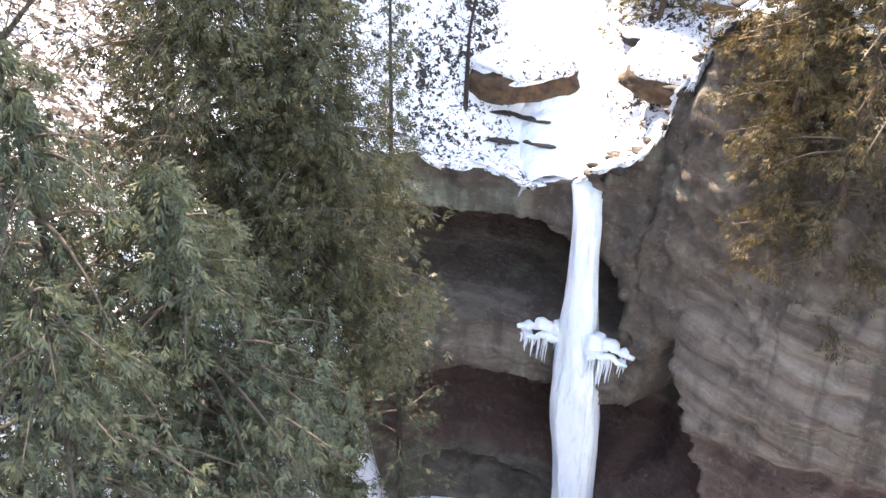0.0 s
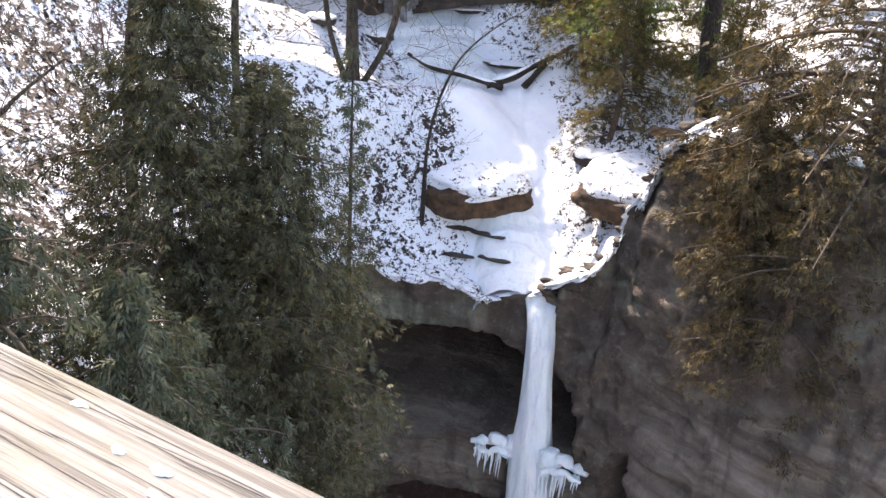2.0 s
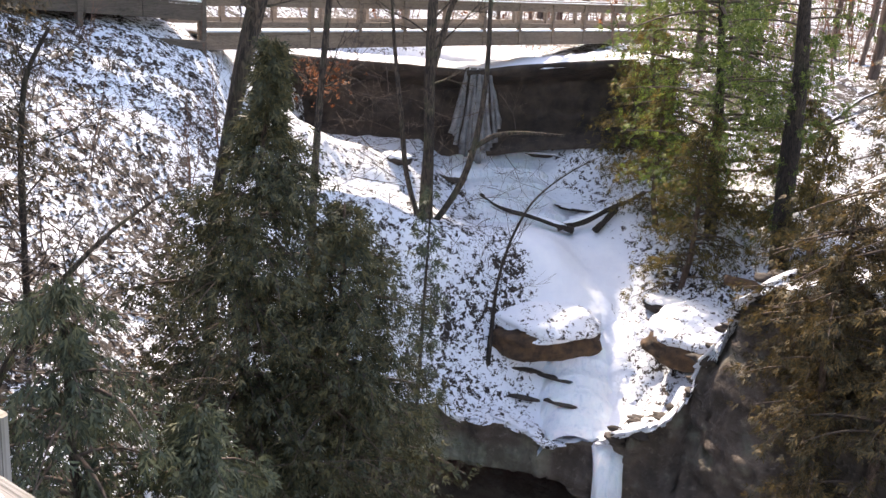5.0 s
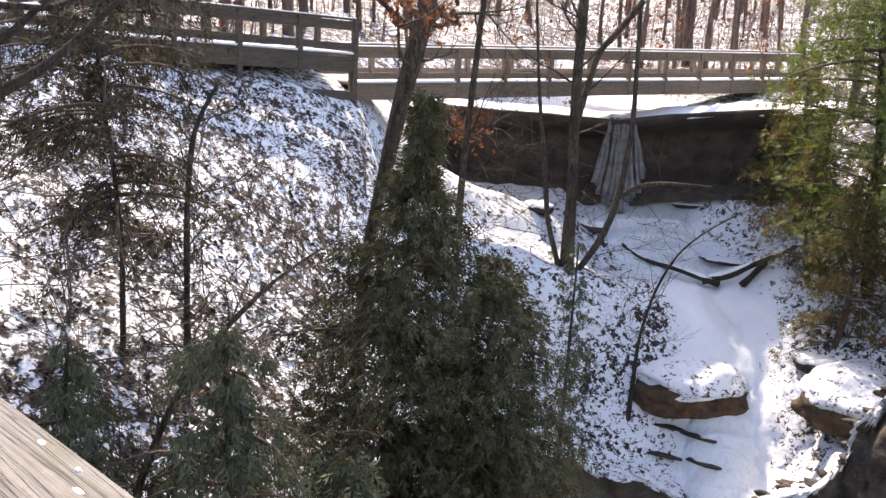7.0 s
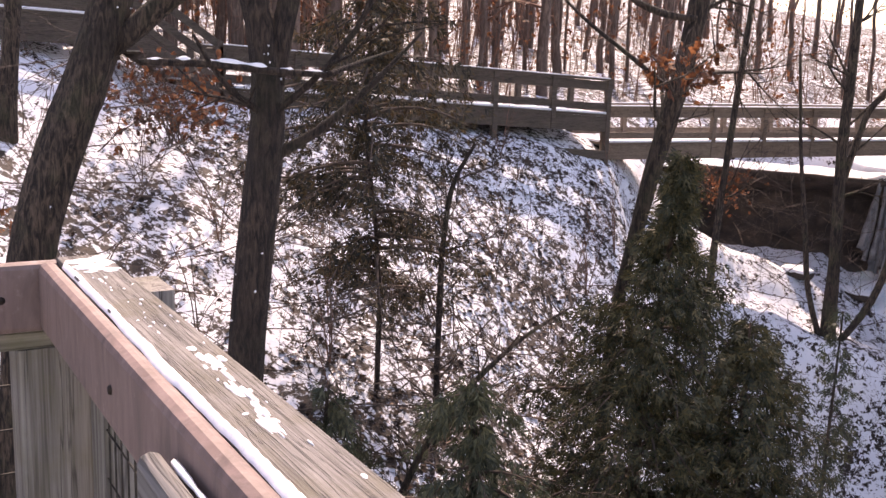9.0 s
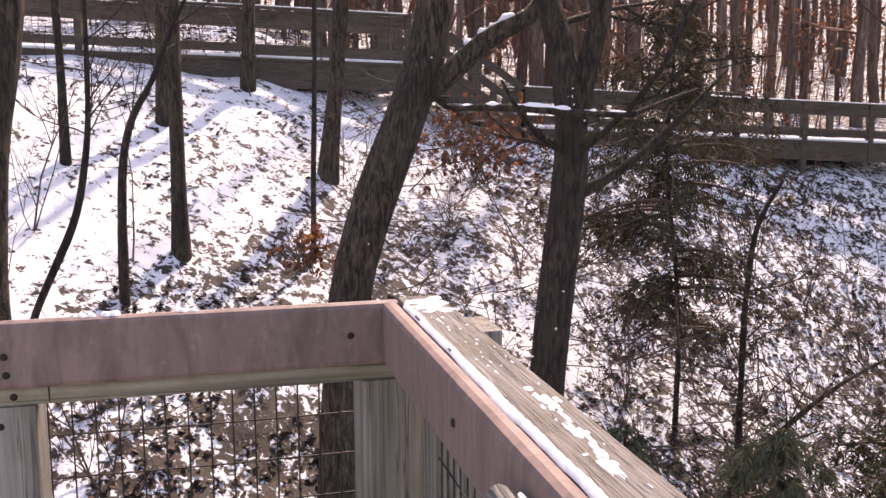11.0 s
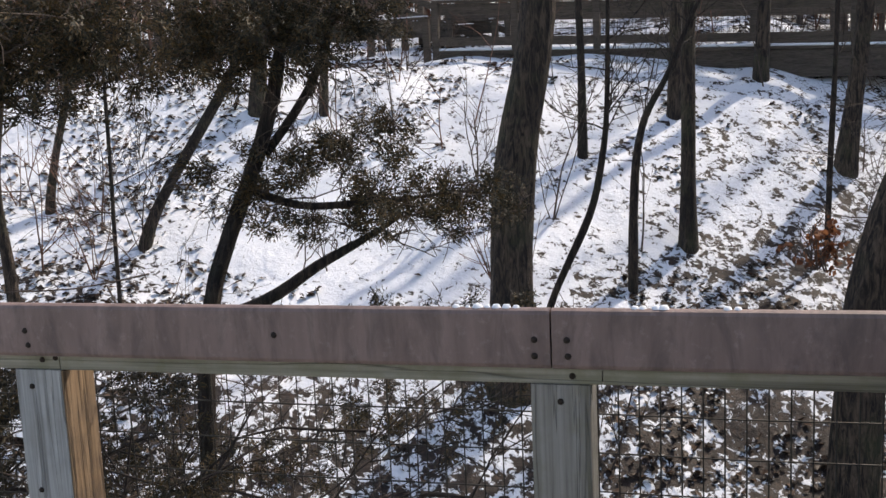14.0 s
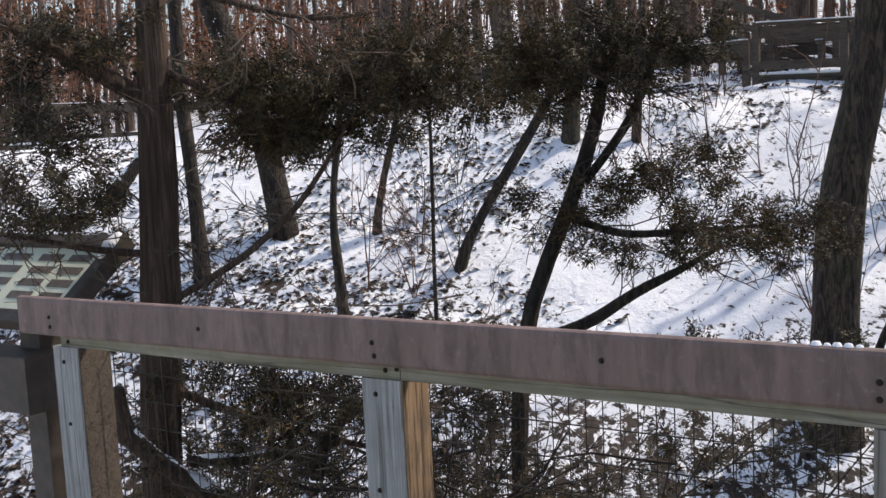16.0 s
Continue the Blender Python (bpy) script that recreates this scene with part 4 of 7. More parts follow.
def slab(name, label, centre, size, yaw, tilt=0.0, mat=ROCK_RED, seed=0, snow=True, cover=SNOW):
    """An undercut rock: rough lens of stone with a snow pillow on its back."""
    t = thing(name, label, "rock", "rocks beside the stream")
    t.matrix_basis = pose(*centre, tilt, 0, yaw)
    a, b, c = size
    u, v = np.meshgrid(np.linspace(0, 2 * math.pi, 40, endpoint=False), np.linspace(-1, 1, 17), indexing="ij")
    def shell(a, b, c, low, rough, back=0.0):
        r = np.sqrt(np.maximum(1 - np.abs(v) ** (1.8 if size[2] > 0.2 else 3), 0.0))
        q = 1 + rough * fractal(np.cos(u) * r * 1.6 + seed, np.sin(u) * r * 1.6, v * 1.8, 4, seed)
        x, y, z = a * r * np.cos(u) * q, b * r * np.sin(u) * q + back, c * v * (1 + 0.4 * rough * value_noise(u * 2, v * 3, 0, seed)) + low
        s = Stock()
        n, m = u.shape
        i, j = np.meshgrid(np.arange(n), np.arange(m - 1), indexing="ij")
        s.add(np.stack([x, y, z], -1), np.stack([i * m + j, ((i + 1) % n) * m + j, ((i + 1) % n) * m + j + 1, i * m + j + 1], -1).reshape(-1, 4))
        return s
    piece("stone", shell(a, b, c, 0, 0.22).mesh("stone", mat), t)
    if snow:
        piece("snow_cover", shell(a * (1.02 if c > 0.2 else 0.97), b * (2.0 if c > 0.45 else 1.45 if c > 0.2 else 0.97), c * (0.85 if c > 0.2 else 0.62), c * (0.66 if c > 0.2 else 0.62), 0.2, b * (1.0 if c > 0.45 else 0.42) if c > 0.2 else 0.0).mesh("snow_cover", cover), t, "pillow of snow on the rock")


def ledge():
    """Dark undercut rock band below the bridge, where the stream comes over."""
    p = smoothed(densify([(-21.0, 21.2, -1.3), (-19.0, 22.4, -1.35), (-16.5, 24.1, -1.4), (-15.6, 24.9, -1.45), (-14.5, 25.6, -1.2), (-12.5, 27.0, -0.9), (-10.5, 28.3, -0.7)], 90), 6)
    n = len(p)
    tang = np.gradient(p[:, :2], axis=0)
    tang /= np.linalg.norm(tang, axis=1)[:, None]
    out = np.stack([tang[:, 1], -tang[:, 0]], 1)
    rows = 26
    v = np.linspace(0, 1, rows)
    f = np.arange(n)[:, None] * 0.25
    d = 0.75 - 1.35 * smooth(0.04, 0.3, v)[None] + 0.9 * smooth(0.6, 1.0, v)[None] + 0.16 * fractal(f, v[None] * 4, 0, 3, 5) + 0.10 * value_noise(f * 0.1, v[None] * 11, 0, 8)
    z = p[:, 2][:, None] + 0.05 - v[None] * 2.7
    pts = np.stack([p[:, 0][:, None] + out[:, 0][:, None] * d, p[:, 1][:, None] + out[:, 1][:, None] * d, z + 0 * d], -1)
    back = np.stack([p[:, 0] - out[:, 0] * 1.0, p[:, 1] - out[:, 1] * 1.0, p[:, 2] - 0.02], -1)[:, None]
    pts = np.concatenate([back, pts], 1)
    rows += 1
    s = Stock()
    i, j = np.meshgrid(np.arange(n - 1), np.arange(rows - 1), indexing="ij")
    s.add(pts, np.stack([i * rows + j, i * rows + j + 1, (i + 1) * rows + j + 1, (i + 1) * rows + j], -1).reshape(-1, 4))
    me = s.mesh("ledge", ROCK_DARK)
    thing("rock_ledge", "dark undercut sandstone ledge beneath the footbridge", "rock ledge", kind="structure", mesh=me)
    # snow lying on the ledge
    cross = np.linspace(0, 1, 9)
    off = -1.1 + 1.78 * cross[None] + 0.10 * fractal(f, 0 * f, 0, 3, 12)
    sx, sy = p[:, 0][:, None] + out[:, 0][:, None] * off, p[:, 1][:, None] + out[:, 1][:, None] * off
    sz = p[:, 2][:, None] + 0.06 + 0.10 * np.sin(np.clip(cross * 1.15, 0, 1) * math.pi)[None] ** 0.5 * (1 + 0.5 * fractal(f * 2, cross[None] * 3, 0, 3, 14)) - 0.16 * smooth(0.9, 1.0, cross)[None]
    s = Stock()
    i, j = np.meshgrid(np.arange(n - 1), np.arange(8), indexing="ij")
    s.add(np.stack([sx, sy, sz], -1), np.stack([i * 9 + j, i * 9 + j + 1, (i + 1) * 9 + j + 1, (i + 1) * 9 + j], -1).reshape(-1, 4))
    thing("ledge_snow", "band of snow lying on the dark rock ledge", "snow", kind="stuff", mesh=s.mesh("ledge_snow", SNOW))
    r = np.random.default_rng(3)
    t = thing("small_icefall", "thin grey ice curtain over the upper ledge", "frozen waterfall")
    for k in range(17):
        s = Stock()
        q = (k - 8) / 8
        c = np.array([-15.1 + 0.26 * q + r.normal() * 0.025, 24.3 + 0.19 * q + r.normal() * 0.04, -1.32])
        h = np.linspace(0, 1, 14)
        sway = 0.03 * value_noise(h * 5, k, 0, 8)
        s.tube(np.stack([c[0] + (0.12 + 0.30 * q) * h + sway, c[1] + (-0.15 + 0.20 * q) * h, c[2] - (2.9 - 0.9 * q * q) * r.uniform(0.85, 1.0) * h], 1), 0.026 + 0.055 * h + 0.03 * value_noise(h * 7, k, 0, 3) * h, 8, 0.35, k)
        piece("ice_strand", s.mesh("ice_strand", GREY_ICE), t)


def log(name, label, points, mat=BARK_DARK, snow=True, group="fallen branches"):
    t = thing(name, label, "log", group)
    p = bend(points, 18)
    s = Stock()
    s.tube(p[:, :3], p[:, 3], 9, 0.25, 5)
    piece("wood", s.mesh("wood", mat), t)
    if snow:
        s = Stock()
        q = p[1:-1, :3] + np.array([0, 0, 1]) * p[1:-1, 3:] * 0.75
        s.tube(q, p[1:-1, 3] * (0.62 + 0.3 * value_noise(np.arange(16) * 0.9, 3, 0, 2)), 7, 0.2, 3)
        piece("snow_line", s.mesh("snow_line", SNOW), t, "line of snow along the top")


icefall()
stream_ice()
slab("stream_rock", "rusty undercut rock with a deep snow cap beside the stream", (-10.05, 20.95, -7.55), (1.5, 0.9, 0.58), 50, 4, seed=3, cover=LEAFY_SNOW)
slab("stream_rock", "dark undercut rock with thin snow at the gorge rim", (-6.45, 21.5, -7.0), (1.1, 0.8, 0.5), 8, 5, seed=8, cover=LEAFY_SNOW)
for k, (x, y, z, w, yaw) in enumerate([(-10.2, 20.15, -8.25, 0.9, 12), (-9.3, 20.35, -8.3, 0.8, 8), (-8.9, 20.0, -8.75, 0.75, 10), (-9.8, 19.75, -8.8, 0.7, 16)]):
    slab("step_rock", "flat dark rock step glazed with snow", (x, y, z + 0.03), (w * 0.6, 0.12, 0.035), yaw, 4, ROCK_DARK, seed=20 + k, snow=False)
slab("stream_rock", "dark rounded rock on the snowy stream bank", (-15.43, 21.08, -3.75), (0.45, 0.3, 0.16), 20, 4, ROCK_DARK, seed=60)
slab("stream_rock", "dark rounded rock on the snowy stream bank", (-14.94, 23.01, -4.40), (0.5, 0.32, 0.17), 10, 4, ROCK_DARK, seed=61)
slab("stream_rock", "low rock step crossing the frozen stream", (-14.01, 26.57, -3.95), (1.3, 0.35, 0.09), 25, 4, ROCK_DARK, seed=62)
slab("stream_rock", "low rock step crossing the frozen stream", (-11.72, 25.29, -5.10), (0.8, 0.3, 0.07), 20, 4, ROCK_DARK, seed=63)
slab("stream_rock", "dark rock at the edge of the frozen stream", (-7.85, 23.02, -6.60), (0.55, 0.4, 0.2), 15, 4, ROCK_DARK, seed=64)
slab("stream_rock", "rusty broken rock on the far bank", (-5.26, 26.63, -3.75), (0.6, 0.4, 0.25), 0, 4, ROCK_RED, seed=65)
ledge()


def lay(points, lift=0.16):
    """Rests a line of points on the ground."""
    return [(x, y, ground(x, y) + lift + up, r) for x, y, up, r in points]


log("fallen_log", "dark forked log lying across the frozen pool", lay([(-11.1, 23.75, 0.0, 0.085), (-12.2, 23.55, 0.05, 0.08), (-13.2, 23.3, 0.05, 0.065), (-13.9, 23.1, 0.1, 0.045)]))
log("fallen_log", "dark snow-lined log leaning up from the frozen pool", lay([(-11.6, 23.7, 0.0, 0.10), (-11.0, 24.15, 0.1, 0.10), (-10.3, 24.8, 0.15, 0.09), (-9.8, 25.3, 0.2, 0.06)]))
log("fallen_log", "short broken log beside the stream", lay([(-10.6, 24.05, 0.0, 0.10), (-10.3, 24.7, 0.1, 0.08)]), snow=False)
log("fallen_log", "brown root curling over the gorge rim", [(-5.9, 21.9, -5.2, 0.11), (-5.2, 21.9, -5.15, 0.11), (-4.9, 21.7, -5.35, 0.10), (-4.85, 21.5, -5.8, 0.06)], ROCK_RED, False)
log("fallen_branch", "bare fallen branch with snow on the far bank", [(-6.87, 27.75, -2.91, 0.06), (-6.27, 28.6, -2.29, 0.044), (-5.42, 28.77, -1.84, 0.028)])
log("fallen_branch", "bare fallen branch with snow on the far bank", [(-4.25, 25.35, -3.83, 0.06), (-3.94, 26.28, -3.34, 0.044), (-3.62, 26.81, -2.67, 0.028)])
log("fallen_branch", "bare fallen branch with snow on the far bank", [(-5.87, 25.98, -4.15, 0.06), (-4.87, 25.97, -3.67, 0.044), (-4.26, 26.23, -3.31, 0.028)])
log("fallen_branch", "bare fallen branch with snow on the far bank", [(-1.89, 18.35, -3.5, 0.06), (-2.85, 24.25, -4.42, 0.044), (-2.22, 24.57, -3.93, 0.028)])
log("fallen_branch", "bare fallen branch with snow on the far bank", [(-6.25, 28.94, -2.23, 0.06), (-5.76, 30.15, -1.48, 0.044), (-5.46, 31.9, -1.18, 0.028)])
log("fallen_log", "grey log half buried on the snowy slope", [(-6.1, -10.4, 1.1, 0.10), (-6.45, -10.2, 1.55, 0.08)], BARK, True)


log("dead_limb", "crooked dead limb with snow on it below the deck railing", [(-0.57, -3.99, 0.56, 0.04), (-0.59, -3.98, 0.36, 0.045), (-0.68, -3.9, 0.24, 0.045), (-0.8, -3.8, 0.08, 0.05), (-0.91, -3.71, -0.05, 0.05)], BARK_CEDAR)
log("dead_limb", "snow-topped dead branch behind the wire mesh", [(-0.76, -3.78, 0.21, 0.02), (-0.94, -3.61, 0.18, 0.026), (-1.03, -3.53, 0.19, 0.026), (-1.16, -3.38, 0.16, 0.02)], BARK_DARK)
log("dead_limb", "dark dead branch slanting up behind the wire mesh", [(-1.16, -3.38, 0.05, 0.03), (-1.2, -3.35, 0.23, 0.028), (-1.27, -3.26, 0.34, 0.022), (-1.38, -3.13, 0.44, 0.012)], BARK_DARK, False)


def rim_snow():
    """Broken edge of snow along the rim of the gorge."""
    r = np.random.default_rng(17)
    s = Stock()
    az = np.degrees(np.arctan2(2.3 - RIM_LINE[:, 0], RIM_LINE[:, 1] + 0.2))
    pick = np.nonzero((az > 8) & (az < 41))[0]
    u, v = np.meshgrid(np.linspace(0, 2 * math.pi, 12, endpoint=False), np.linspace(-1, 1, 7), indexing="ij")
    for n in range(420):
        k = pick[r.integers(2, len(pick) - 2)]
        if abs(az[k] - 27.6) < 1.3:
            continue
        way = RIM_LINE[min(k + 4, len(RIM_LINE) - 1)] - RIM_LINE[max(k - 4, 0)]
        way = way / np.linalg.norm(way)
        side_way = np.array([-way[1], way[0], 0.0]) / math.hypot(way[0], way[1])
        a, b, c = r.uniform(0.07, 0.40), r.uniform(0.06, 0.22), r.uniform(0.02, 0.075)
        at = RIM_LINE[k] + side_way * r.uniform(-0.10, 0.10) + np.array([0, 0, r.uniform(-0.04, 0.05)])
        q = np.sqrt(np.maximum(1 - v * v, 0)) * (1 + 0.55 * value_noise(np.cos(u) * 2.6 + n, np.sin(u) * 2.6, v * 2, n))
        px, py, pz = a * q * np.cos(u), b * q * np.sin(u), c * v
        i, j = np.meshgrid(np.arange(12), np.arange(6), indexing="ij")
        s.add(at + px[..., None] * way + py[..., None] * side_way + pz[..., None] * np.array([0, 0, 1.0]),
              np.stack([i * 7 + j, ((i + 1) % 12) * 7 + j, ((i + 1) % 12) * 7 + j + 1, i * 7 + j + 1], -1).reshape(-1, 4))
    thing("rim_snow", "broken edge of snow along the gorge rim", "snow", kind="stuff", mesh=s.mesh("rim_snow", LEAFY_SNOW))


rim_snow()


def rim_rocks():
    """Dark stones showing through the snow along the rim."""
    r = np.random.default_rng(29)
    s = Stock()
    az = np.degrees(np.arctan2(2.3 - RIM_LINE[:, 0], RIM_LINE[:, 1] + 0.2))
    pick = np.nonzero((az > 8) & (az < 26))[0]
    u, v = np.meshgrid(np.linspace(0, 2 * math.pi, 12, endpoint=False), np.linspace(-1, 1, 7), indexing="ij")
    for n in range(110):
        c = RIM_LINE[pick[r.integers(0, len(pick))]] + np.array([r.normal() * 0.12, r.uniform(-0.12, 0.5), r.uniform(-0.10, 0.02)])
        a, b, h = r.uniform(0.08, 0.3), r.uniform(0.06, 0.2), r.uniform(0.05, 0.14)
        q = np.sqrt(np.maximum(1 - np.abs(v) ** 3, 0)) * (1 + 0.6 * value_noise(np.cos(u) * 2 + n, np.sin(u) * 2, v * 2, n))
        i, j = np.meshgrid(np.arange(12), np.arange(6), indexing="ij")
        s.add(np.stack([c[0] + a * q * np.cos(u), c[1] + b * q * np.sin(u), c[2] + h * v], -1),
              np.stack([i * 7 + j, ((i + 1) % 12) * 7 + j, ((i + 1) % 12) * 7 + j + 1, i * 7 + j + 1], -1).reshape(-1, 4))
    thing("rim_stones", "dark weathered stones along the gorge rim", "stones", kind="stuff", mesh=s.mesh("rim_stones", ROCK_DARK))


rim_rocks()

# ---- boardwalk, stairs and footbridge ----
def boardwalk(label, name, stations, z_top, z_beam, back, spacing=1.5, mat=WALK_WOOD, wire=True, legs=True, group="boardwalk sections", beam=0.34, sill=0.0):
    """A raised walk seen from its side: two railings, deck, edge beam, posts down to the ground.
    z_top: top of the rail at both ends; z_beam: underside of the edge beam below it; back: across to the far railing."""
    t = thing(name, label, "boardwalk" if name != "footbridge" else "bridge", group)
    (x0, y0), (x1, y1) = stations
    length = math.hypot(x1 - x0, y1 - y0)
    tall = z_top[0] - z_beam
    ux, uy = (x1 - x0) / length, (y1 - y0) / length
    bx, by = -uy * back, ux * back
    deck = z_beam + 0.40
    def at(s, off, z):
        f = s / length
        return (x0 + ux * s + bx * off, y0 + uy * s + by * off, z + (z_top[1] - z_top[0]) * f)
    for off in (0.0, 1.0):
        piece("top_rail", bar("top_rail", at(-0.05, off, z_top[0] - 0.02), at(length + 0.05, off, z_top[0] - 0.02), 0.16, 0.04, mat), t)
        piece("rail_board", bar("rail_board", at(0, off, z_top[0] - 0.16), at(length, off, z_top[0] - 0.16), 0.05, 0.20, mat), t)
        piece("kick_board", bar("kick_board", at(0, off, deck + 0.16), at(length, off, deck + 0.16), 0.045, 0.15, mat), t)
        piece("edge_beam", bar("edge_beam", at(0, off, z_beam + 0.34 - beam / 2), at(length, off, z_beam + 0.34 - beam / 2), 0.09, beam, mat), t)
        if sill:
            piece("sill_beam", bar("sill_beam", at(0, off, z_beam - sill), at(length, off, z_beam - sill), 0.14, 0.20, mat), t)
        if wire:
            s = Stock()
            for q in np.arange(0.05, length, 0.1):
                a, b = at(q, off, deck + 0.2), at(q, off, z_top[0] - 0.2)
                s.tube([a, b], [0.003, 0.003], 3, cap=False)
            for z in np.arange(deck + 0.25, z_top[0] - 0.2, 0.1):
                s.tube([at(0, off, z), at(length, off, z)], [0.003, 0.003], 3, cap=False)
            piece("wire_mesh", s.mesh("wire_mesh", WIRE), t)
        n = max(2, int(round(length / spacing)) + 1)
        for k in range(n):
            s0 = length * k / (n - 1)
            x, y, z = at(s0, off, z_top[0] - 0.04)
            foot = min(ground(x, y) - 0.2, z_beam) if legs and k % 2 == 0 else z_beam + (z_top[1] - z_top[0]) * s0 / length
            piece("post", bar("post", (x, y, foot), (x, y, z), 0.12, 0.12, mat, up=(1, 0, 0)), t)
    piece("deck", bar("deck", at(0, 0.5, deck - 0.03), at(length, 0.5, deck - 0.03), abs(back) + 0.12, 0.05, mat), t)
    piece("deck_snow", bar("deck_snow", at(0, 0.5, deck + 0.02), at(length, 0.5, deck + 0.02), abs(back) + 0.1, 0.05, SNOW, 0.02), t, "snow lying on the deck")
    for off in (0.0, 1.0):
        piece("rail_snow", bar("rail_snow", at(0, off, z_top[0] + 0.012), at(length, off, z_top[0] + 0.012), 0.11, 0.022, SNOW, 0.01), t, "thin snow on the rail")
    return t


def stairs(label, top, bottom, across, rise=1.0):
    t = thing("stairs", label, "stairs", "boardwalk sections")
    top, bottom, across = Vector(top), Vector(bottom), Vector(across)
    n = 8
    for side_of in (0.0, 1.0):
        off = across * side_of
        piece("stringer", bar("stringer", top + off, bottom + off, 0.06, 0.26, WALK_WOOD), t)
        for up, h in ((rise, 0.14), (rise * 0.62, 0.12), (rise * 0.3, 0.12)):
            piece("handrail", bar("handrail", top + off + Vector((0, 0, up)), bottom + off + Vector((0, 0, up)), 0.05, h, WALK_WOOD), t)
        for end in (top, bottom):
            piece("post", bar("post", end + off + Vector((0, 0, -0.5)), end + off + Vector((0, 0, rise + 0.08)), 0.12, 0.12, WALK_WOOD, up=(1, 0, 0)), t)
    for k in range(n):
        c = top.lerp(bottom, (k + 0.5) / n)
        piece("tread", bar("tread", c, c + across, 0.28, 0.04, WALK_WOOD), t)
        piece("tread_snow", bar("tread_snow", c + Vector((0, 0, 0.035)), c + across + Vector((0, 0, 0.035)), 0.26, 0.03, SNOW, 0.01), t)


boardwalk("weathered brown boardwalk with wire-mesh railings crossing the snowy slope", "boardwalk", ((-15.5, -5.0), (-16.2, 3.5)), (3.26, 2.96), 1.98, 1.6, beam=0.46)
stairs("short brown wooden stairs between two boardwalk levels", (-16.2, 3.7, 2.05), (-16.4, 5.75, 0.70), (-1.5, -0.1, 0), 0.95)
boardwalk("lower brown boardwalk with open board railings above the slope", "boardwalk", ((-16.4, 5.8), (-15.66, 14.5)), (1.66, 1.20), 0.48, 1.55, wire=False, sill=0.52)
boardwalk("tan wooden footbridge with snow on its deck above the ledge", "footbridge", ((-16.1, 14.8), (-13.4, 33.0)), (0.58, 0.66), -0.66, 1.6, mat=BRIDGE_WOOD, wire=False, legs=False)
boardwalk("boardwalk section climbing away into the wood", "boardwalk", ((-21.5, -14.5), (-15.6, -5.2)), (3.35, 3.0), 1.85, 1.8, wire=False)
boardwalk("far boardwalk with snow on its rails among bare trees", "boardwalk", ((-14.0, -29.0), (-22.5, -21.0)), (3.15, 3.15), 1.6, 1.8, wire=False)
stairs("steep boardwalk stairs with three diagonal board rails", (-17.3, -6.1, 3.0), (-17.2, -4.0, 2.2), (-1.3, 0.0, 0), 0.9)


def reading_panel():
    t = thing("information_panel", "slanted pale green information panel in a dark brown frame", "sign")
    lean = math.radians(38)
    c, s0 = math.cos(lean), math.sin(lean)
    def p(u, y, lift=0.0):
        return (-0.58 + u * c + lift * s0, y, 0.93 - u * s0 + lift * c)
    y0, y1 = -5.4, -4.2
    for u in (-0.36, 0.12):
        piece("frame_rail", bar("frame_rail", p(u, y0), p(u, y1), 0.07, 0.07, SIGN_FRAME, 0.006, up=(s0, 0, c)), t)
    for y in (y0, y1):
        piece("frame_end", bar("frame_end", p(-0.395, y), p(0.155, y), 0.07, 0.085, SIGN_FRAME, 0.006, up=(s0, 0, c)), t)
    piece("panel_face", bar("panel_face", p(-0.12, y0 + 0.03), p(-0.12, y1 - 0.03), 0.46, 0.012, SIGN_FACE, 0.002, up=(s0, 0, c)), t, "pale green printed panel")
    k = 0
    for row, u in enumerate((-0.26, -0.18, -0.10, -0.02)):
        for y, w in ((y1 - 0.20, 0.17), (y1 - 0.42, 0.20), (y1 - 0.66, 0.2)):
            k += 1
            piece("printed_block", bar("printed_block", p(u, y - w / 2 + 0.02 * (k % 3), 0.0085), p(u, y + w / 2, 0.0085), 0.045, 0.003, SIGN_INK, 0.001, up=(s0, 0, c)), t)
    piece("leg", bar("leg", (-0.62, -4.5, -0.4), (-0.62, -4.5, 0.88), 0.14, 0.14, SIGN_FRAME, up=(1, 0, 0)), t)
    piece("leg", bar("leg", (-0.62, -5.15, -0.4), (-0.62, -5.15, 0.88), 0.14, 0.14, SIGN_FRAME, up=(1, 0, 0)), t)
    piece("cross_box", bar("cross_box", (-0.5, -5.3, 0.58), (-0.5, -4.34, 0.58), 0.2, 0.26, SIGN_FRAME, 0.01), t)
    s = Stock()
    f = np.linspace(0, 1, 12)
    line = np.array([p(-0.39 + 0.16 * q, y1, 0.045) for q in f])
    s.tube(line, 0.012 + 0.02 * np.sin(f * math.pi), 7, 0.2, 3)
    piece("snow_line", s.mesh("snow_line", SNOW), t, "bit of snow on the frame")


reading_panel()

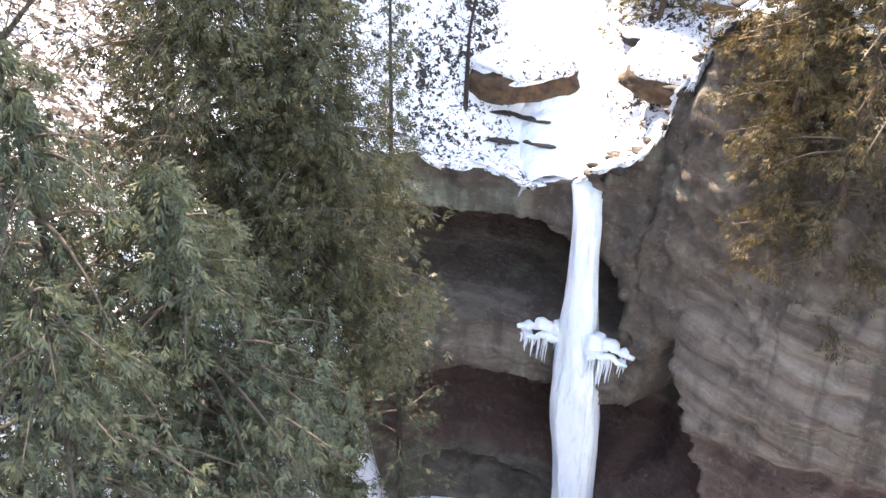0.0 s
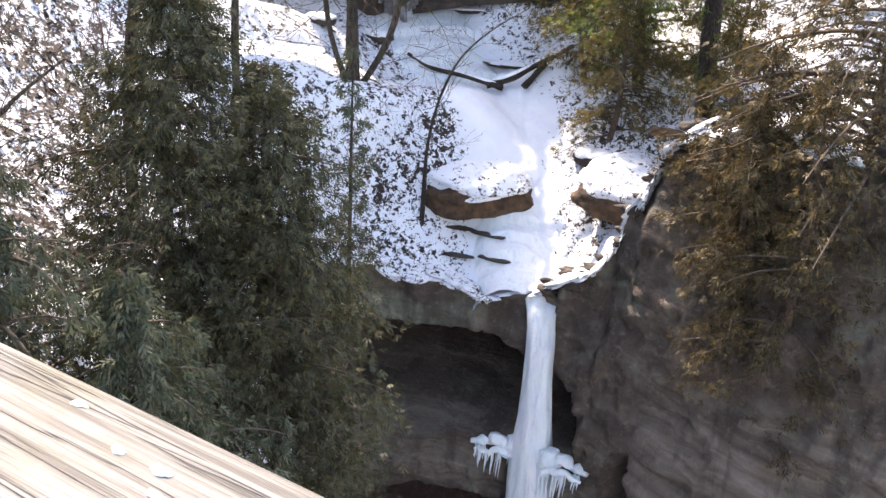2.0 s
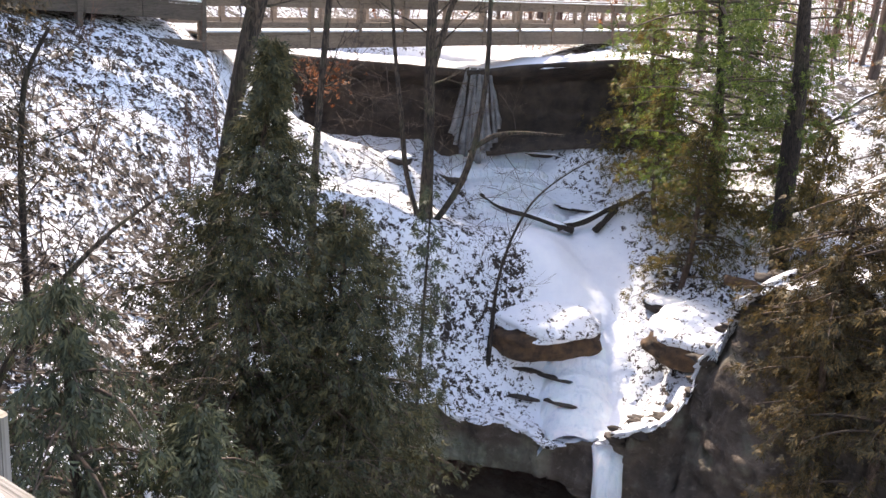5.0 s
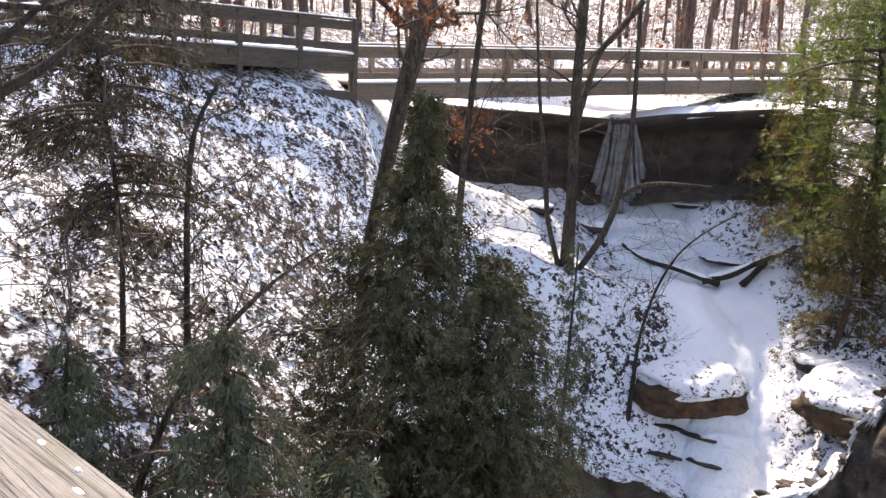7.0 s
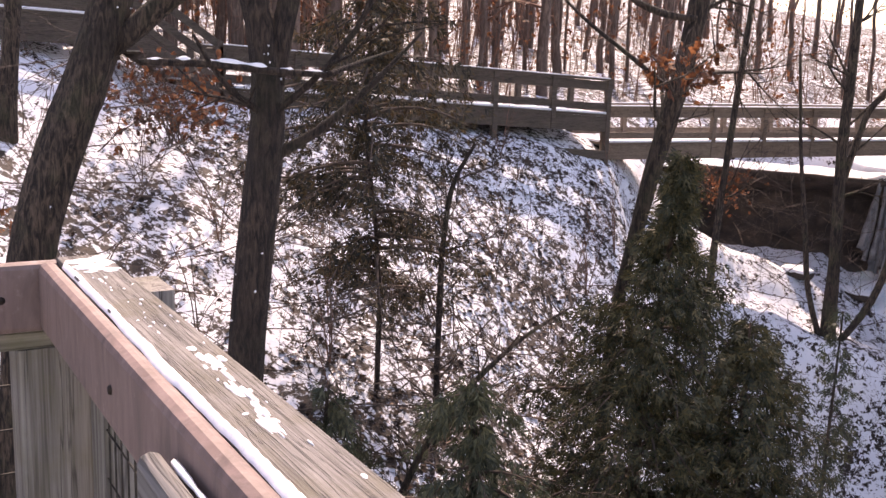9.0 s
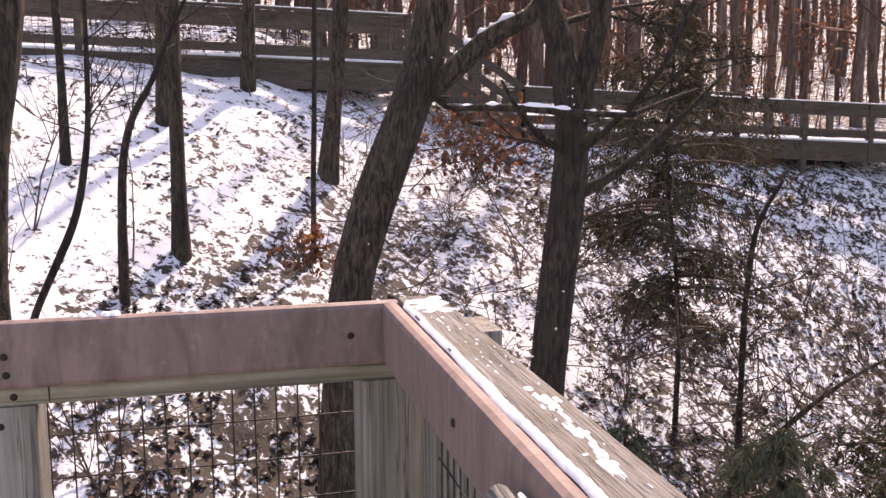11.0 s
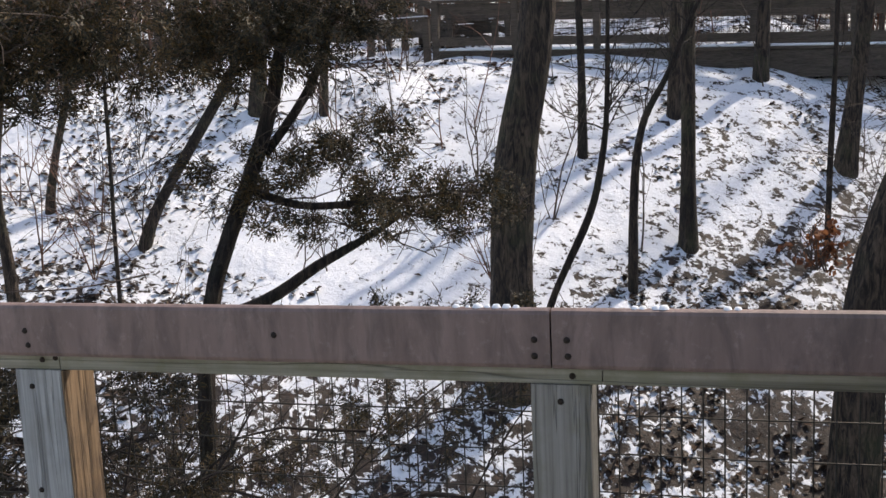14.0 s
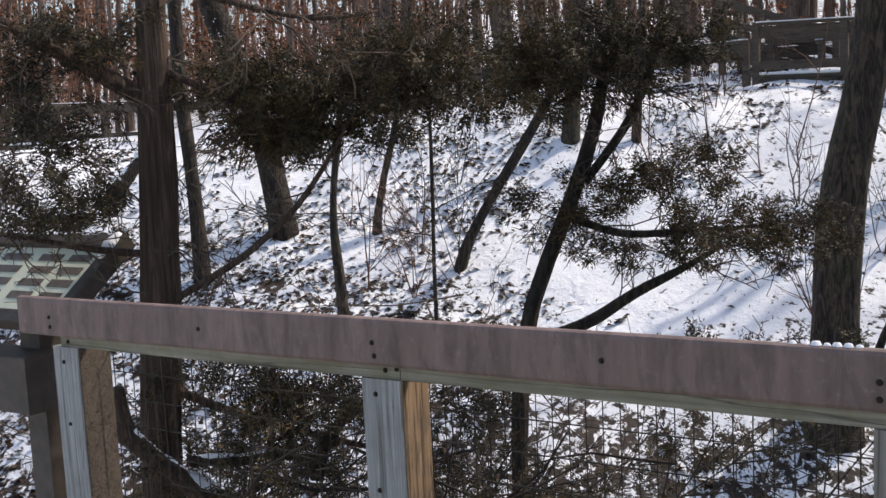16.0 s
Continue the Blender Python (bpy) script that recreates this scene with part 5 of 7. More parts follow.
# ---- trees ----
def sprays(stock, origins, axes, lengths, rand, width=0.16, blades=4, flat=0.25):
    """Flat feathered sprays: a stem with paired leaflets, each a small kite."""
    n = len(origins)
    axes = axes / (np.linalg.norm(axes, axis=1)[:, None] + 1e-9)
    ref = rand.normal(size=(n, 3)) * np.array([1, 1, flat])
    side_v = np.cross(axes, ref)
    side_v /= np.linalg.norm(side_v, axis=1)[:, None] + 1e-9
    kites = [(0.25 + 0.62 * k / blades, s, 0.50 - 0.28 * k / blades) for k in range(blades) for s in (-1, 1)] + [(0.78, 0, 0.34), (0.3, 0, 0.5)]
    pts = []
    for at, s, size in kites:
        bend_axis = axes * (0.72 if s else 1.0) + side_v * (0.69 * s)
        bend_axis = bend_axis + np.array([0, 0, -0.18])
        wide = np.cross(bend_axis, np.cross(axes, side_v))
        wide /= np.linalg.norm(wide, axis=1)[:, None] + 1e-9
        b = origins + axes * (at * lengths)[:, None] + rand.normal(size=(n, 3)) * 0.008
        ln = (size * lengths)[:, None]
        w = (width * size * lengths)[:, None]
        pts += [b, b + bend_axis * ln * 0.45 + wide * w, b + bend_axis * ln, b + bend_axis * ln * 0.45 - wide * w]
    k = len(kites)
    arr = np.stack(pts, 1).reshape(-1, 3)
    base = np.arange(n * k)[:, None] * 4
    stock.add(arr, base + np.array([[0, 1, 2, 3]]))


def conifer(label, base, top, radius, mat, bark, n_branches, per_branch, spray=0.3, trunk=0.12, seed=0, shape=None, rise=0.25, droop=0.75, bare_top=2.0, low=0.05, blades=2, width=0.125, name="cedar_tree", group="cedars", category="tree", hang=0.5, rooted=True, ragged=0.0):
    """An evergreen: trunk, limbs that arch outwards, sprays hanging along them. shape: crown radius from foot (0) to top (1)."""
    r = np.random.default_rng(seed)
    t = thing(name, label, category, group)
    base, top = np.array(base, float), np.array(top, float)
    if rooted:
        base[2] = min(base[2], ground(base[0], base[1]) - 0.25)
    f = np.linspace(0, 1, 26)
    line = base[None] * (1 - f)[:, None] + top[None] * f[:, None]
    line[:, 0] += 0.10 * fractal(f * 3, 0 * f, seed, 2, seed)
    line[:, 1] += 0.10 * fractal(f * 3, 0 * f + 9, seed, 2, seed)
    s = Stock()
    s.tube(line, trunk * (1 - f) ** 0.8 + 0.012, 10, 0.15, seed)
    piece("trunk", s.mesh("trunk", bark), t)
    shape = shape or ((0, 0.55), (0.25, 1.0), (0.55, 0.8), (0.85, 0.35), (1, 0.05))
    sx, sy = [p[0] for p in shape], [p[1] for p in shape]
    limbs, leaf = Stock(), Stock()
    org, axs, lens = [], [], []
    for k in range(n_branches):
        g = low + (1 - low) * ((k + r.uniform()) / n_branches) ** 0.92
        if g > bare_top and r.uniform() < 0.6:
            continue
        reach = radius * float(np.interp(g, sx, sy)) * r.uniform(0.45 - 0.3 * ragged, 1.2 + 0.25 * ragged)
        if reach < 0.08:
            reach = 0.08
        az = r.uniform(0, 2 * math.pi) if k % 3 else k * 2.4
        start = np.array([np.interp(g, f, line[:, i]) for i in range(3)])
        out = np.array([math.cos(az), math.sin(az), 0.0])
        turn = np.array([-math.sin(az), math.cos(az), 0.0]) * r.normal() * 0.2
        q = np.linspace(0, 1, 7)
        up = rise + r.normal() * 0.12
        path = start[None] + (out + turn * q[:, None]) * (reach * q)[:, None]
        path[:, 2] += reach * (up * q - droop * 0.55 * q * q)
        limbs.tube(path, (0.006 + 0.016 * reach) * (1 - 0.85 * q), 4, cap=False)
        m = max(3, int((2.2 if seed < 20 else 2.1) * per_branch * (0.35 + 0.65 * reach / radius)))
        w = r.uniform(0.22, 1.0, m) ** 0.8
        o = np.stack([np.interp(w, q, path[:, i]) for i in range(3)], 1) + r.normal(size=(m, 3)) * 0.07 * (0.4 + reach)
        a = out[None] * r.uniform(0.2, 1.0, (m, 1)) + np.array([-math.sin(az), math.cos(az), 0])[None] * r.normal(size=(m, 1)) * 0.75 + np.array([0, 0, -1])[None] * (hang + 0.35 * r.normal(size=(m, 1)))
        org.append(o), axs.append(a), lens.append((0.49 if seed < 20 else 0.55) * spray * r.uniform(0.6, 1.3, m))
    sprays(leaf, np.concatenate(org), np.concatenate(axs), np.concatenate(lens), r, width, blades)
    piece("limb_work", limbs.mesh("limb_work", TWIG), t, kind="stuff")
    piece("crown", leaf.mesh("crown", mat, False), t, kind="stuff")
    return t


def twig(stock, start, way, length, radius, depth, r, curl=0.25, lift=0.08, sides=4):
    """A bare branch with smaller ones growing from it."""
    n = 6 if depth else 4
    p, d = [np.array(start, float)], np.array(way, float) / np.linalg.norm(way)
    for _ in range(n - 1):
        d = d + r.normal(size=3) * curl * 0.45 + np.array([0, 0, lift])
        d /= np.linalg.norm(d)
        p.append(p[-1] + d * length / (n - 1))
    f = np.linspace(0, 1, n)
    stock.tube(p, radius * (1 - 0.75 * f) + 0.0015, sides if depth else 3, cap=False)
    if depth:
        for _ in range(r.integers(2, 5)):
            k = r.integers(1, n - 1)
            axis = p[k + 1] - p[k - 1] if k + 1 < n else d
            sidew = np.cross(axis, r.normal(size=3))
            w = axis / np.linalg.norm(axis) + sidew / (np.linalg.norm(sidew) + 1e-9) * r.uniform(0.6, 1.2)
            twig(stock, p[k], w, length * r.uniform(0.4, 0.7), radius * 0.5, depth - 1, r, curl, lift, 3)


def bare_tree(label, trunk, limbs=(), bark=BARK, seed=0, crown=0, crown_from=0.6, sides=14, reach=1.2, foot=True, name="bare_tree", group="bare trees", ext=0.0, ridges=0.16, twigs_depth=2):
    """A leafless tree: a trunk through a few points, given limbs, and a crown of fine branches. ext: metres that the trunk goes on upwards."""
    r = np.random.default_rng(seed)
    t = thing(name, label, "tree", group)
    pts = [tuple(p) for p in trunk]
    x, y, z, rad = pts[0]
    if foot:
        g = ground(x, y)
        dx, dy = (pts[1][0] - x) * 0.5, (pts[1][1] - y) * 0.5
        if z > g + 0.1:
            fx, fy = x - dx, y - dy
            g = ground(fx, fy)
            pts = [(fx, fy, g - 0.3, rad * 1.35), (fx + 0.3 * dx, fy + 0.3 * dy, g + 0.15, rad * 1.15)] + pts if z > g + 0.3 else [(fx, fy, g - 0.3, rad * 1.3)] + pts
        else:
            pts = [(x, y, min(z, g) - 0.35, rad * 1.5)] + [(x, y, z + 0.02, rad * 1.22)] + pts[1:]
    if ext:
        a, b = np.array(pts[-2]), np.array(pts[-1])
        d = (b - a)[:3] / np.linalg.norm((b - a)[:3])
        d = d * 0.6 + np.array([0, 0, 0.4])
        pts = pts + [(*(b[:3] + d * ext * 0.5), b[3] * 0.7), (*(b[:3] + d * ext * np.array([1.2, 1.2, 1.0])), b[3] * 0.3)]
    p = bend(pts, 34)
    s = Stock()
    s.tube(p[:, :3], p[:, 3], sides, ridges, seed)
    piece("trunk", s.mesh("trunk", bark), t)
    for k, limb in enumerate(limbs):
        q = bend(limb, 16)
        s = Stock()
        s.tube(q[:, :3], q[:, 3], 9, 0.15, seed + k)
        piece("limb", s.mesh("limb", bark), t)
    if crown:
        s = Stock()
        for _ in range(crown):
            k = int(len(p) * r.uniform(crown_from, 0.99))
            az = r.uniform(0, 2 * math.pi)
            twig(s, p[k, :3], (math.cos(az), math.sin(az), r.uniform(0.1, 0.9)), reach * r.uniform(0.5, 1.2), max(0.006, p[k, 3] * 0.3), twigs_depth, r)
        piece("crown", s.mesh("crown", bark), t, kind="stuff")
    return t


# evergreens in the gorge, in front of the fall
A_SHAPE = ((0, 0.5), (0.28, 0.95), (0.54, 1.0), (0.65, 0.88), (0.75, 0.68), (0.84, 0.42), (0.92, 0.15), (1, 0.03))
B_SHAPE = ((0, 0.12), (0.25, 0.25), (0.38, 0.65), (0.55, 1.0), (0.75, 0.85), (0.9, 0.5), (1, 0.08))
conifer("tall green cedar with a straight trunk standing in the gorge", (-6.75, 7.45, -10.6), (-6.50, 7.95, 0.5), 1.85, CEDAR, BARK_CEDAR, 400, 42, 0.36, 0.11, 11, A_SHAPE)
conifer("dense rounded green cedar beside the icefall", (-5.72, 8.80, -11.2), (-5.80, 8.70, -1.4), 1.65, CEDAR, BARK_CEDAR, 340, 36, 0.36, 0.12, 12, B_SHAPE)
conifer("slim blue-green evergreen near the gorge rim", (-6.9, 11.9, -10.4), (-7.25, 12.2, -2.0), 1.15, HEMLOCK, BARK_DARK, 120, 20, 0.34, 0.08, 13, hang=0.7)
conifer("drooping blue-green hemlock below the deck", (-5.15, 4.55, -6.6), (-4.95, 4.35, -1.25), 1.7, HEMLOCK, BARK_DARK, 105, 36, 0.34, 0.06, 14, ((0, 0.9), (0.4, 1.0), (0.75, 0.55), (0.9, 0.3), (1, 0.08)), rise=0.45, droop=1.3, hang=1.2, ragged=1.0)
conifer("pale drooping cedar low in the gorge", (-3.95, 5.35, -9.0), (-4.15, 5.1, -2.4), 1.9, HEMLOCK, BARK_CEDAR, 210, 38, 0.35, 0.07, 15, ((0, 0.7), (0.35, 1.0), (0.7, 0.65), (1, 0.08)), rise=0.25, droop=1.1, hang=0.9, ragged=0.8)
conifer("small dark hemlock on the steep slope", (-6.5, 3.3, -5.2), (-6.2, 3.45, -1.5), 1.2, HEMLOCK, BARK_DARK, 50, 32, 0.32, 0.045, 16, ((0, 0.8), (0.5, 1.0), (0.85, 0.4), (1, 0.1)), rise=0.4, droop=1.3, hang=1.2, ragged=1.0)
conifer("young drooping hemlock on the steep ground below the deck", (*polar(59, 7.3), -6.0), (*polar(59, 7.2), -2.7), 1.4, HEMLOCK, BARK_DARK, 70, 34, 0.34, 0.05, 18, ((0, 0.9), (0.5, 1.0), (0.85, 0.45), (1, 0.1)), rise=0.35, droop=1.2, hang=1.0, ragged=0.7)
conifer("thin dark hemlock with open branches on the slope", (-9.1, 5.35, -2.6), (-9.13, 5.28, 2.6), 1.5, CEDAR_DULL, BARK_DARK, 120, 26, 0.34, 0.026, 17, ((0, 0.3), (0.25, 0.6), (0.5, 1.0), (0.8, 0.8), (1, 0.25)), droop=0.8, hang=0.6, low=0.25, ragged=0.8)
# evergreens on the far bank
conifer("golden-green cedar hanging over the gorge rim", (-0.45, 18.9, -6.0), (-0.75, 18.7, 3.5), 3.0, GOLD_DULL, BARK_CEDAR, 250, 26, 0.42, 0.20, 21, ((0, 0.75), (0.18, 1.0), (0.45, 0.85), (0.8, 0.45), (1, 0.06)), low=-0.08, hang=0.35)
conifer("golden cedar leaning out below the rim", (-2.4, 18.6, -5.6), (-2.3, 17.9, -2.0), 1.8, GOLD_DULL, BARK_CEDAR, 80, 22, 0.40, 0.08, 22, ((0, 0.9), (0.4, 1.0), (1, 0.15)), low=-0.25, hang=0.4)
conifer("yellow-green pine above the frozen stream", (-7.7, 25.1, -5.2), (-8.4, 24.8, 5.5), 2.9, PINE, BARK_DARK, 190, 38, 0.42, 0.16, 23, ((0, 0.3), (0.15, 0.8), (0.5, 1.0), (0.8, 0.7), (1, 0.1)), hang=0.1, rise=0.2, droop=0.4)
conifer("bushy golden cedar on the stream bank", (-7.6, 23.6, -5.6), (-7.5, 23.7, -1.6), 1.5, GOLDEN, BARK_CEDAR, 90, 24, 0.36, 0.08, 24, ((0, 0.9), (0.4, 1.0), (0.8, 0.6), (1, 0.1)), hang=0.3)
conifer("small golden cedar by the stream", (-9.2, 24.9, -4.9), (-9.3, 25.0, -1.2), 1.3, GOLDEN, BARK_CEDAR, 70, 22, 0.36, 0.07, 25, hang=0.3)
conifer("dull brown-green cedar below the footbridge", (-10.6, 26.6, -3.6), (-10.7, 26.6, 0.6), 1.9, GOLDEN, BARK_CEDAR, 100, 22, 0.4, 0.09, 26, hang=0.35)
conifer("tall dark pine on the gorge rim", (-5.3, 23.5, -5.2), (-5.9, 23.6, 8.5), 1.9, PINE, BARK_DARK, 120, 24, 0.42, 0.24, 27, ((0, 0.0), (0.25, 0.05), (0.32, 0.7), (0.7, 1.0), (1, 0.1)), hang=0.2, droop=0.5)
conifer("dark green cedar on the snowy far bank", (1.2, 22.5, -4.2), (1.0, 22.4, 4.5), 2.4, CEDAR, BARK_CEDAR, 130, 22, 0.42, 0.12, 28)
conifer("dark green cedar on the snowy far bank", (-3.2, 27.5, -3.4), (-3.2, 27.6, 4.0), 1.7, CEDAR, BARK_CEDAR, 110, 20, 0.42, 0.12, 29)

conifer("dark golden cedar on the bank behind the rim", (-5.8, 24.9, -4.6), (-5.8, 25.0, -0.4), 1.35, GOLDEN, BARK_CEDAR, 80, 22, 0.40, 0.09, 32, hang=0.35)
conifer("low brown-green cedar at the gorge rim", (-4.3, 22.9, -4.6), (-4.3, 22.8, -1.6), 1.2, GOLDEN, BARK_CEDAR, 70, 22, 0.40, 0.08, 33, hang=0.35)

conifer("brown-gold cedar rooted in the gorge wall", (*polar(14.4, 19.2), -8.4), (*polar(14.5, 18.0), -2.8), 1.1, GOLD_DULL, BARK_CEDAR, 75, 22, 0.40, 0.09, 34, ((0, 0.8), (0.35, 1.0), (0.8, 0.6), (1, 0.15)), low=-0.1, hang=0.5, rooted=False, ragged=0.9)
conifer("broad brown-gold cedar rooted in the gorge wall", (*polar(10.8, 18.7), -10.0), (*polar(11.0, 17.3), -2.0), 1.7, GOLD_DULL, BARK_CEDAR, 105, 24, 0.42, 0.12, 35, ((0, 0.8), (0.35, 1.0), (0.8, 0.6), (1, 0.15)), low=-0.1, hang=0.5, rooted=False, ragged=0.9)

# bare trees on the slope in front of the deck
bare_tree("stout grey-brown oak with furrowed bark beyond the deck", [(-7.93, -2.39, -0.61, 0.238), (-7.94, -2.35, 0.1, 0.218), (-7.94, -2.34, 0.8, 0.21), (-7.96, -2.21, 1.36, 0.192), (-7.98, -2.06, 1.91, 0.186), (-7.99, -2.01, 2.46, 0.181)], seed=31, ext=7, crown=22, crown_from=0.75, reach=2.6, sides=20)
OAK_LIMBED = bare_tree("leaning rough-barked oak with a heavy bent limb", [(-7.25, 0.95, -0.49, 0.203), (-7.23, 1.09, 0.11, 0.19), (-7.19, 1.35, 0.8, 0.189), (-7.13, 1.63, 1.37, 0.188), (-7.09, 1.78, 1.93, 0.167), (-7.07, 1.88, 2.58, 0.157)],
          [[(-7.11, 1.70, 1.5, 0.107), (-7.04, 2.0, 1.75, 0.113), (-6.97, 2.24, 2.01, 0.102), (-6.9, 2.47, 2.16, 0.086), (-6.81, 2.74, 2.2, 0.075), (-6.8, 2.85, 2.6, 0.06), (-6.8, 2.95, 3.6, 0.04)]], seed=32, ext=6, crown=20, crown_from=0.7, reach=2.4, sides=20)
OAK_FORKED = bare_tree("dark oak with snow flecks on its trunk near the deck corner", [(-5.37, 2.31, -0.63, 0.141), (-5.33, 2.42, 0.08, 0.133), (-5.31, 2.48, 0.69, 0.127), (-5.29, 2.53, 1.32, 0.122), (-5.3, 2.5, 1.74, 0.113), (-5.36, 2.35, 2.16, 0.091), (-5.4, 2.24, 2.37, 0.082)],
          [[(-5.29, 2.53, 1.28, 0.091), (-5.26, 2.61, 1.77, 0.081), (-5.22, 2.69, 2.18, 0.077), (-5.2, 2.74, 2.33, 0.073), (-5.1, 2.9, 4.5, 0.04)], [(-5.3, 2.5, 0.7, 0.05), (-5.15, 2.9, 0.95, 0.035), (-5.0, 3.3, 1.35, 0.022), (-4.9, 3.6, 1.7, 0.01)],
           [(-4.78, 2.75, 1.36, 0.024), (-4.91, 2.4, 1.37, 0.030), (-5.04, 2.06, 1.41, 0.030), (-5.14, 1.75, 1.42, 0.028), (-5.21, 1.5, 1.41, 0.022)], [(-5.0, 3.4, 1.55, 0.010), (-4.85, 2.95, 1.42, 0.02), (-4.78, 2.75, 1.36, 0.024)]], BARK_DARK, seed=33, ext=5, crown=26, crown_from=0.45, reach=1.7, sides=18)
bare_tree("straight slim brown tree on the snowy slope", [(-10.85, -0.59, -0.67, 0.119), (-10.85, -0.59, 0.23, 0.092), (-10.85, -0.59, 1.33, 0.088), (-10.85, -0.58, 2.41, 0.081), (-10.85, -0.55, 3.11, 0.074)], seed=34, ext=6, crown=12, crown_from=0.75, reach=1.6)
bare_tree("thin straight tree beneath the boardwalk", [(-12.26, -2.08, 0.54, 0.066), (-12.26, -2.06, 1.75, 0.053), (-12.26, -2.09, 2.86, 0.049), (-12.26, -2.1, 3.33, 0.05)], bark=BARK_DARK, seed=35, ext=5, crown=10, reach=1.4)
bare_tree("crooked dark sapling curving up from the slope", [(-8.73, -2.06, -0.71, 0.041), (-8.77, -1.79, -0.15, 0.044), (-8.79, -1.58, 0.28, 0.044), (-8.81, -1.43, 1.08, 0.034), (-8.81, -1.41, 1.69, 0.028)], bark=BARK_DARK, seed=36, ext=2, crown=12, crown_from=0.4, reach=0.9, sides=8)
bare_tree("twisted dark stem with a bent top", [(-9.83, -1.22, -0.06, 0.055), (-9.83, -1.18, 0.82, 0.048), (-9.83, -1.07, 1.29, 0.044), (-9.85, -0.82, 1.65, 0.037)], bark=BARK_DARK, seed=37, ext=1.5, crown=8, reach=0.9, sides=9)
bare_tree("very thin upright sapling in the snow", [(-11.26, 1.13, -0.18, 0.035), (-11.26, 1.16, 0.89, 0.034), (-11.25, 1.2, 2.01, 0.031), (-11.25, 1.22, 3.11, 0.031)], bark=BARK_DARK, seed=38, ext=3, crown=10, crown_from=0.4, reach=0.9, sides=8)
bare_tree("brown trunk rising beneath the boardwalk", [(-13.22, 1.63, 0.66, 0.14), (-13.2, 1.73, 1.65, 0.118), (-13.19, 1.81, 2.49, 0.11), (-13.18, 1.88, 3.32, 0.106)], seed=39, ext=6, crown=12, reach=1.8)
bare_tree("brown trunk beside the boardwalk posts", [(-15.33, 0.53, 1.37, 0.119), (-15.32, 0.58, 2.48, 0.109), (-15.32, 0.63, 3.62, 0.1)], seed=40, ext=6, crown=12, reach=1.8)
bare_tree("brown trunk beside the boardwalk posts", [(-13.85, -0.82, 1.02, 0.1), (-13.85, -0.79, 2.35, 0.086), (-13.85, -0.76, 3.48, 0.082)], seed=41, ext=6, crown=12, reach=1.8)
bare_tree("dark leaning stem on the upper slope", [(-8.94, -7.01, 0.34, 0.07), (-9.18, -6.59, 1.09, 0.066), (-9.39, -6.16, 1.84, 0.062), (-9.5, -5.94, 2.25, 0.055)], bark=BARK_DARK, seed=42, ext=3, crown=8, crown_from=0.75, reach=1.2)
bare_tree("thin tapering sapling on the snow", [(-9.15, -8.69, 0.39, 0.052), (-9.24, -8.57, 1.07, 0.048), (-9.35, -8.41, 1.73, 0.044)], seed=43, ext=3, crown=12, crown_from=0.4, reach=1.1, sides=9)
bare_tree("thin upright sapling on the snow", [(-7.49, -6.7, 0.2, 0.023), (-7.5, -6.68, 0.93, 0.023), (-7.51, -6.67, 1.68, 0.02)], bark=BARK_DARK, seed=44, ext=2, crown=12, crown_from=0.3, reach=0.8, sides=7)
bare_tree("bent grey stem on the leafy slope", [(-6.85, -7.59, 0.04, 0.059), (-6.82, -7.64, 0.7, 0.042), (-6.85, -7.59, 1.19, 0.039), (-6.91, -7.52, 1.73, 0.039)], seed=45, ext=3, crown=14, crown_from=0.4, reach=1.1, sides=9)
bare_tree("brown trunk at the top of the slope", [(-11.91, -6.92, 1.5, 0.114), (-11.95, -6.83, 2.3, 0.105), (-11.99, -6.75, 3.14, 0.097)], seed=46, ext=6, crown=12, reach=1.6)
bare_tree("slim brown trunk at the top of the slope", [(-12.3, -5.99, 1.66, 0.07), (-12.32, -5.94, 2.34, 0.066), (-12.34, -5.89, 2.93, 0.062)], seed=47, ext=5, crown=12, reach=1.4)
bare_tree("dark trunk behind the stringy cedar", [(-7.3, -10.26, 0.58, 0.10), (-7.28, -10.28, 1.33, 0.09), (-7.23, -10.33, 2.07, 0.088), (-7.24, -10.32, 3.09, 0.085)], bark=BARK_DARK, seed=48, ext=5, crown=10, reach=1.5)
LEANING_TRUNK = bare_tree("thick leaning trunk with snow along one side", [(-8.58, -9.94, 0.79, 0.17), (-8.47, -10.05, 1.82, 0.16), (-8.29, -10.26, 2.69, 0.175), (-8.09, -10.47, 3.38, 0.165)], bark=BARK_DARK, seed=49, ext=6, crown=14, crown_from=0.65, reach=2.0, sides=18)
bare_tree("leaning brown trunk rising behind the tall cedar", [(-7.83, 8.26, -1.68, 0.07), (-7.68, 8.45, -0.62, 0.09), (-7.55, 8.59, 0.5, 0.115), (-7.37, 8.79, 1.45, 0.125), (-7.28, 8.88, 2.33, 0.12)], [[(-7.23, 8.79, 2.09, 0.05), (-7.47, 8.53, 2.12, 0.045), (-7.74, 8.22, 2.28, 0.04), (-8.05, 7.83, 2.71, 0.03)], [(-7.24, 8.5, 1.18, 0.035), (-7.56, 8.13, 1.57, 0.03), (-7.95, 7.63, 2.03, 0.022), (-8.29, 7.17, 2.56, 0.012)]], seed=57, ext=4, crown=18, crown_from=0.5, reach=1.8)
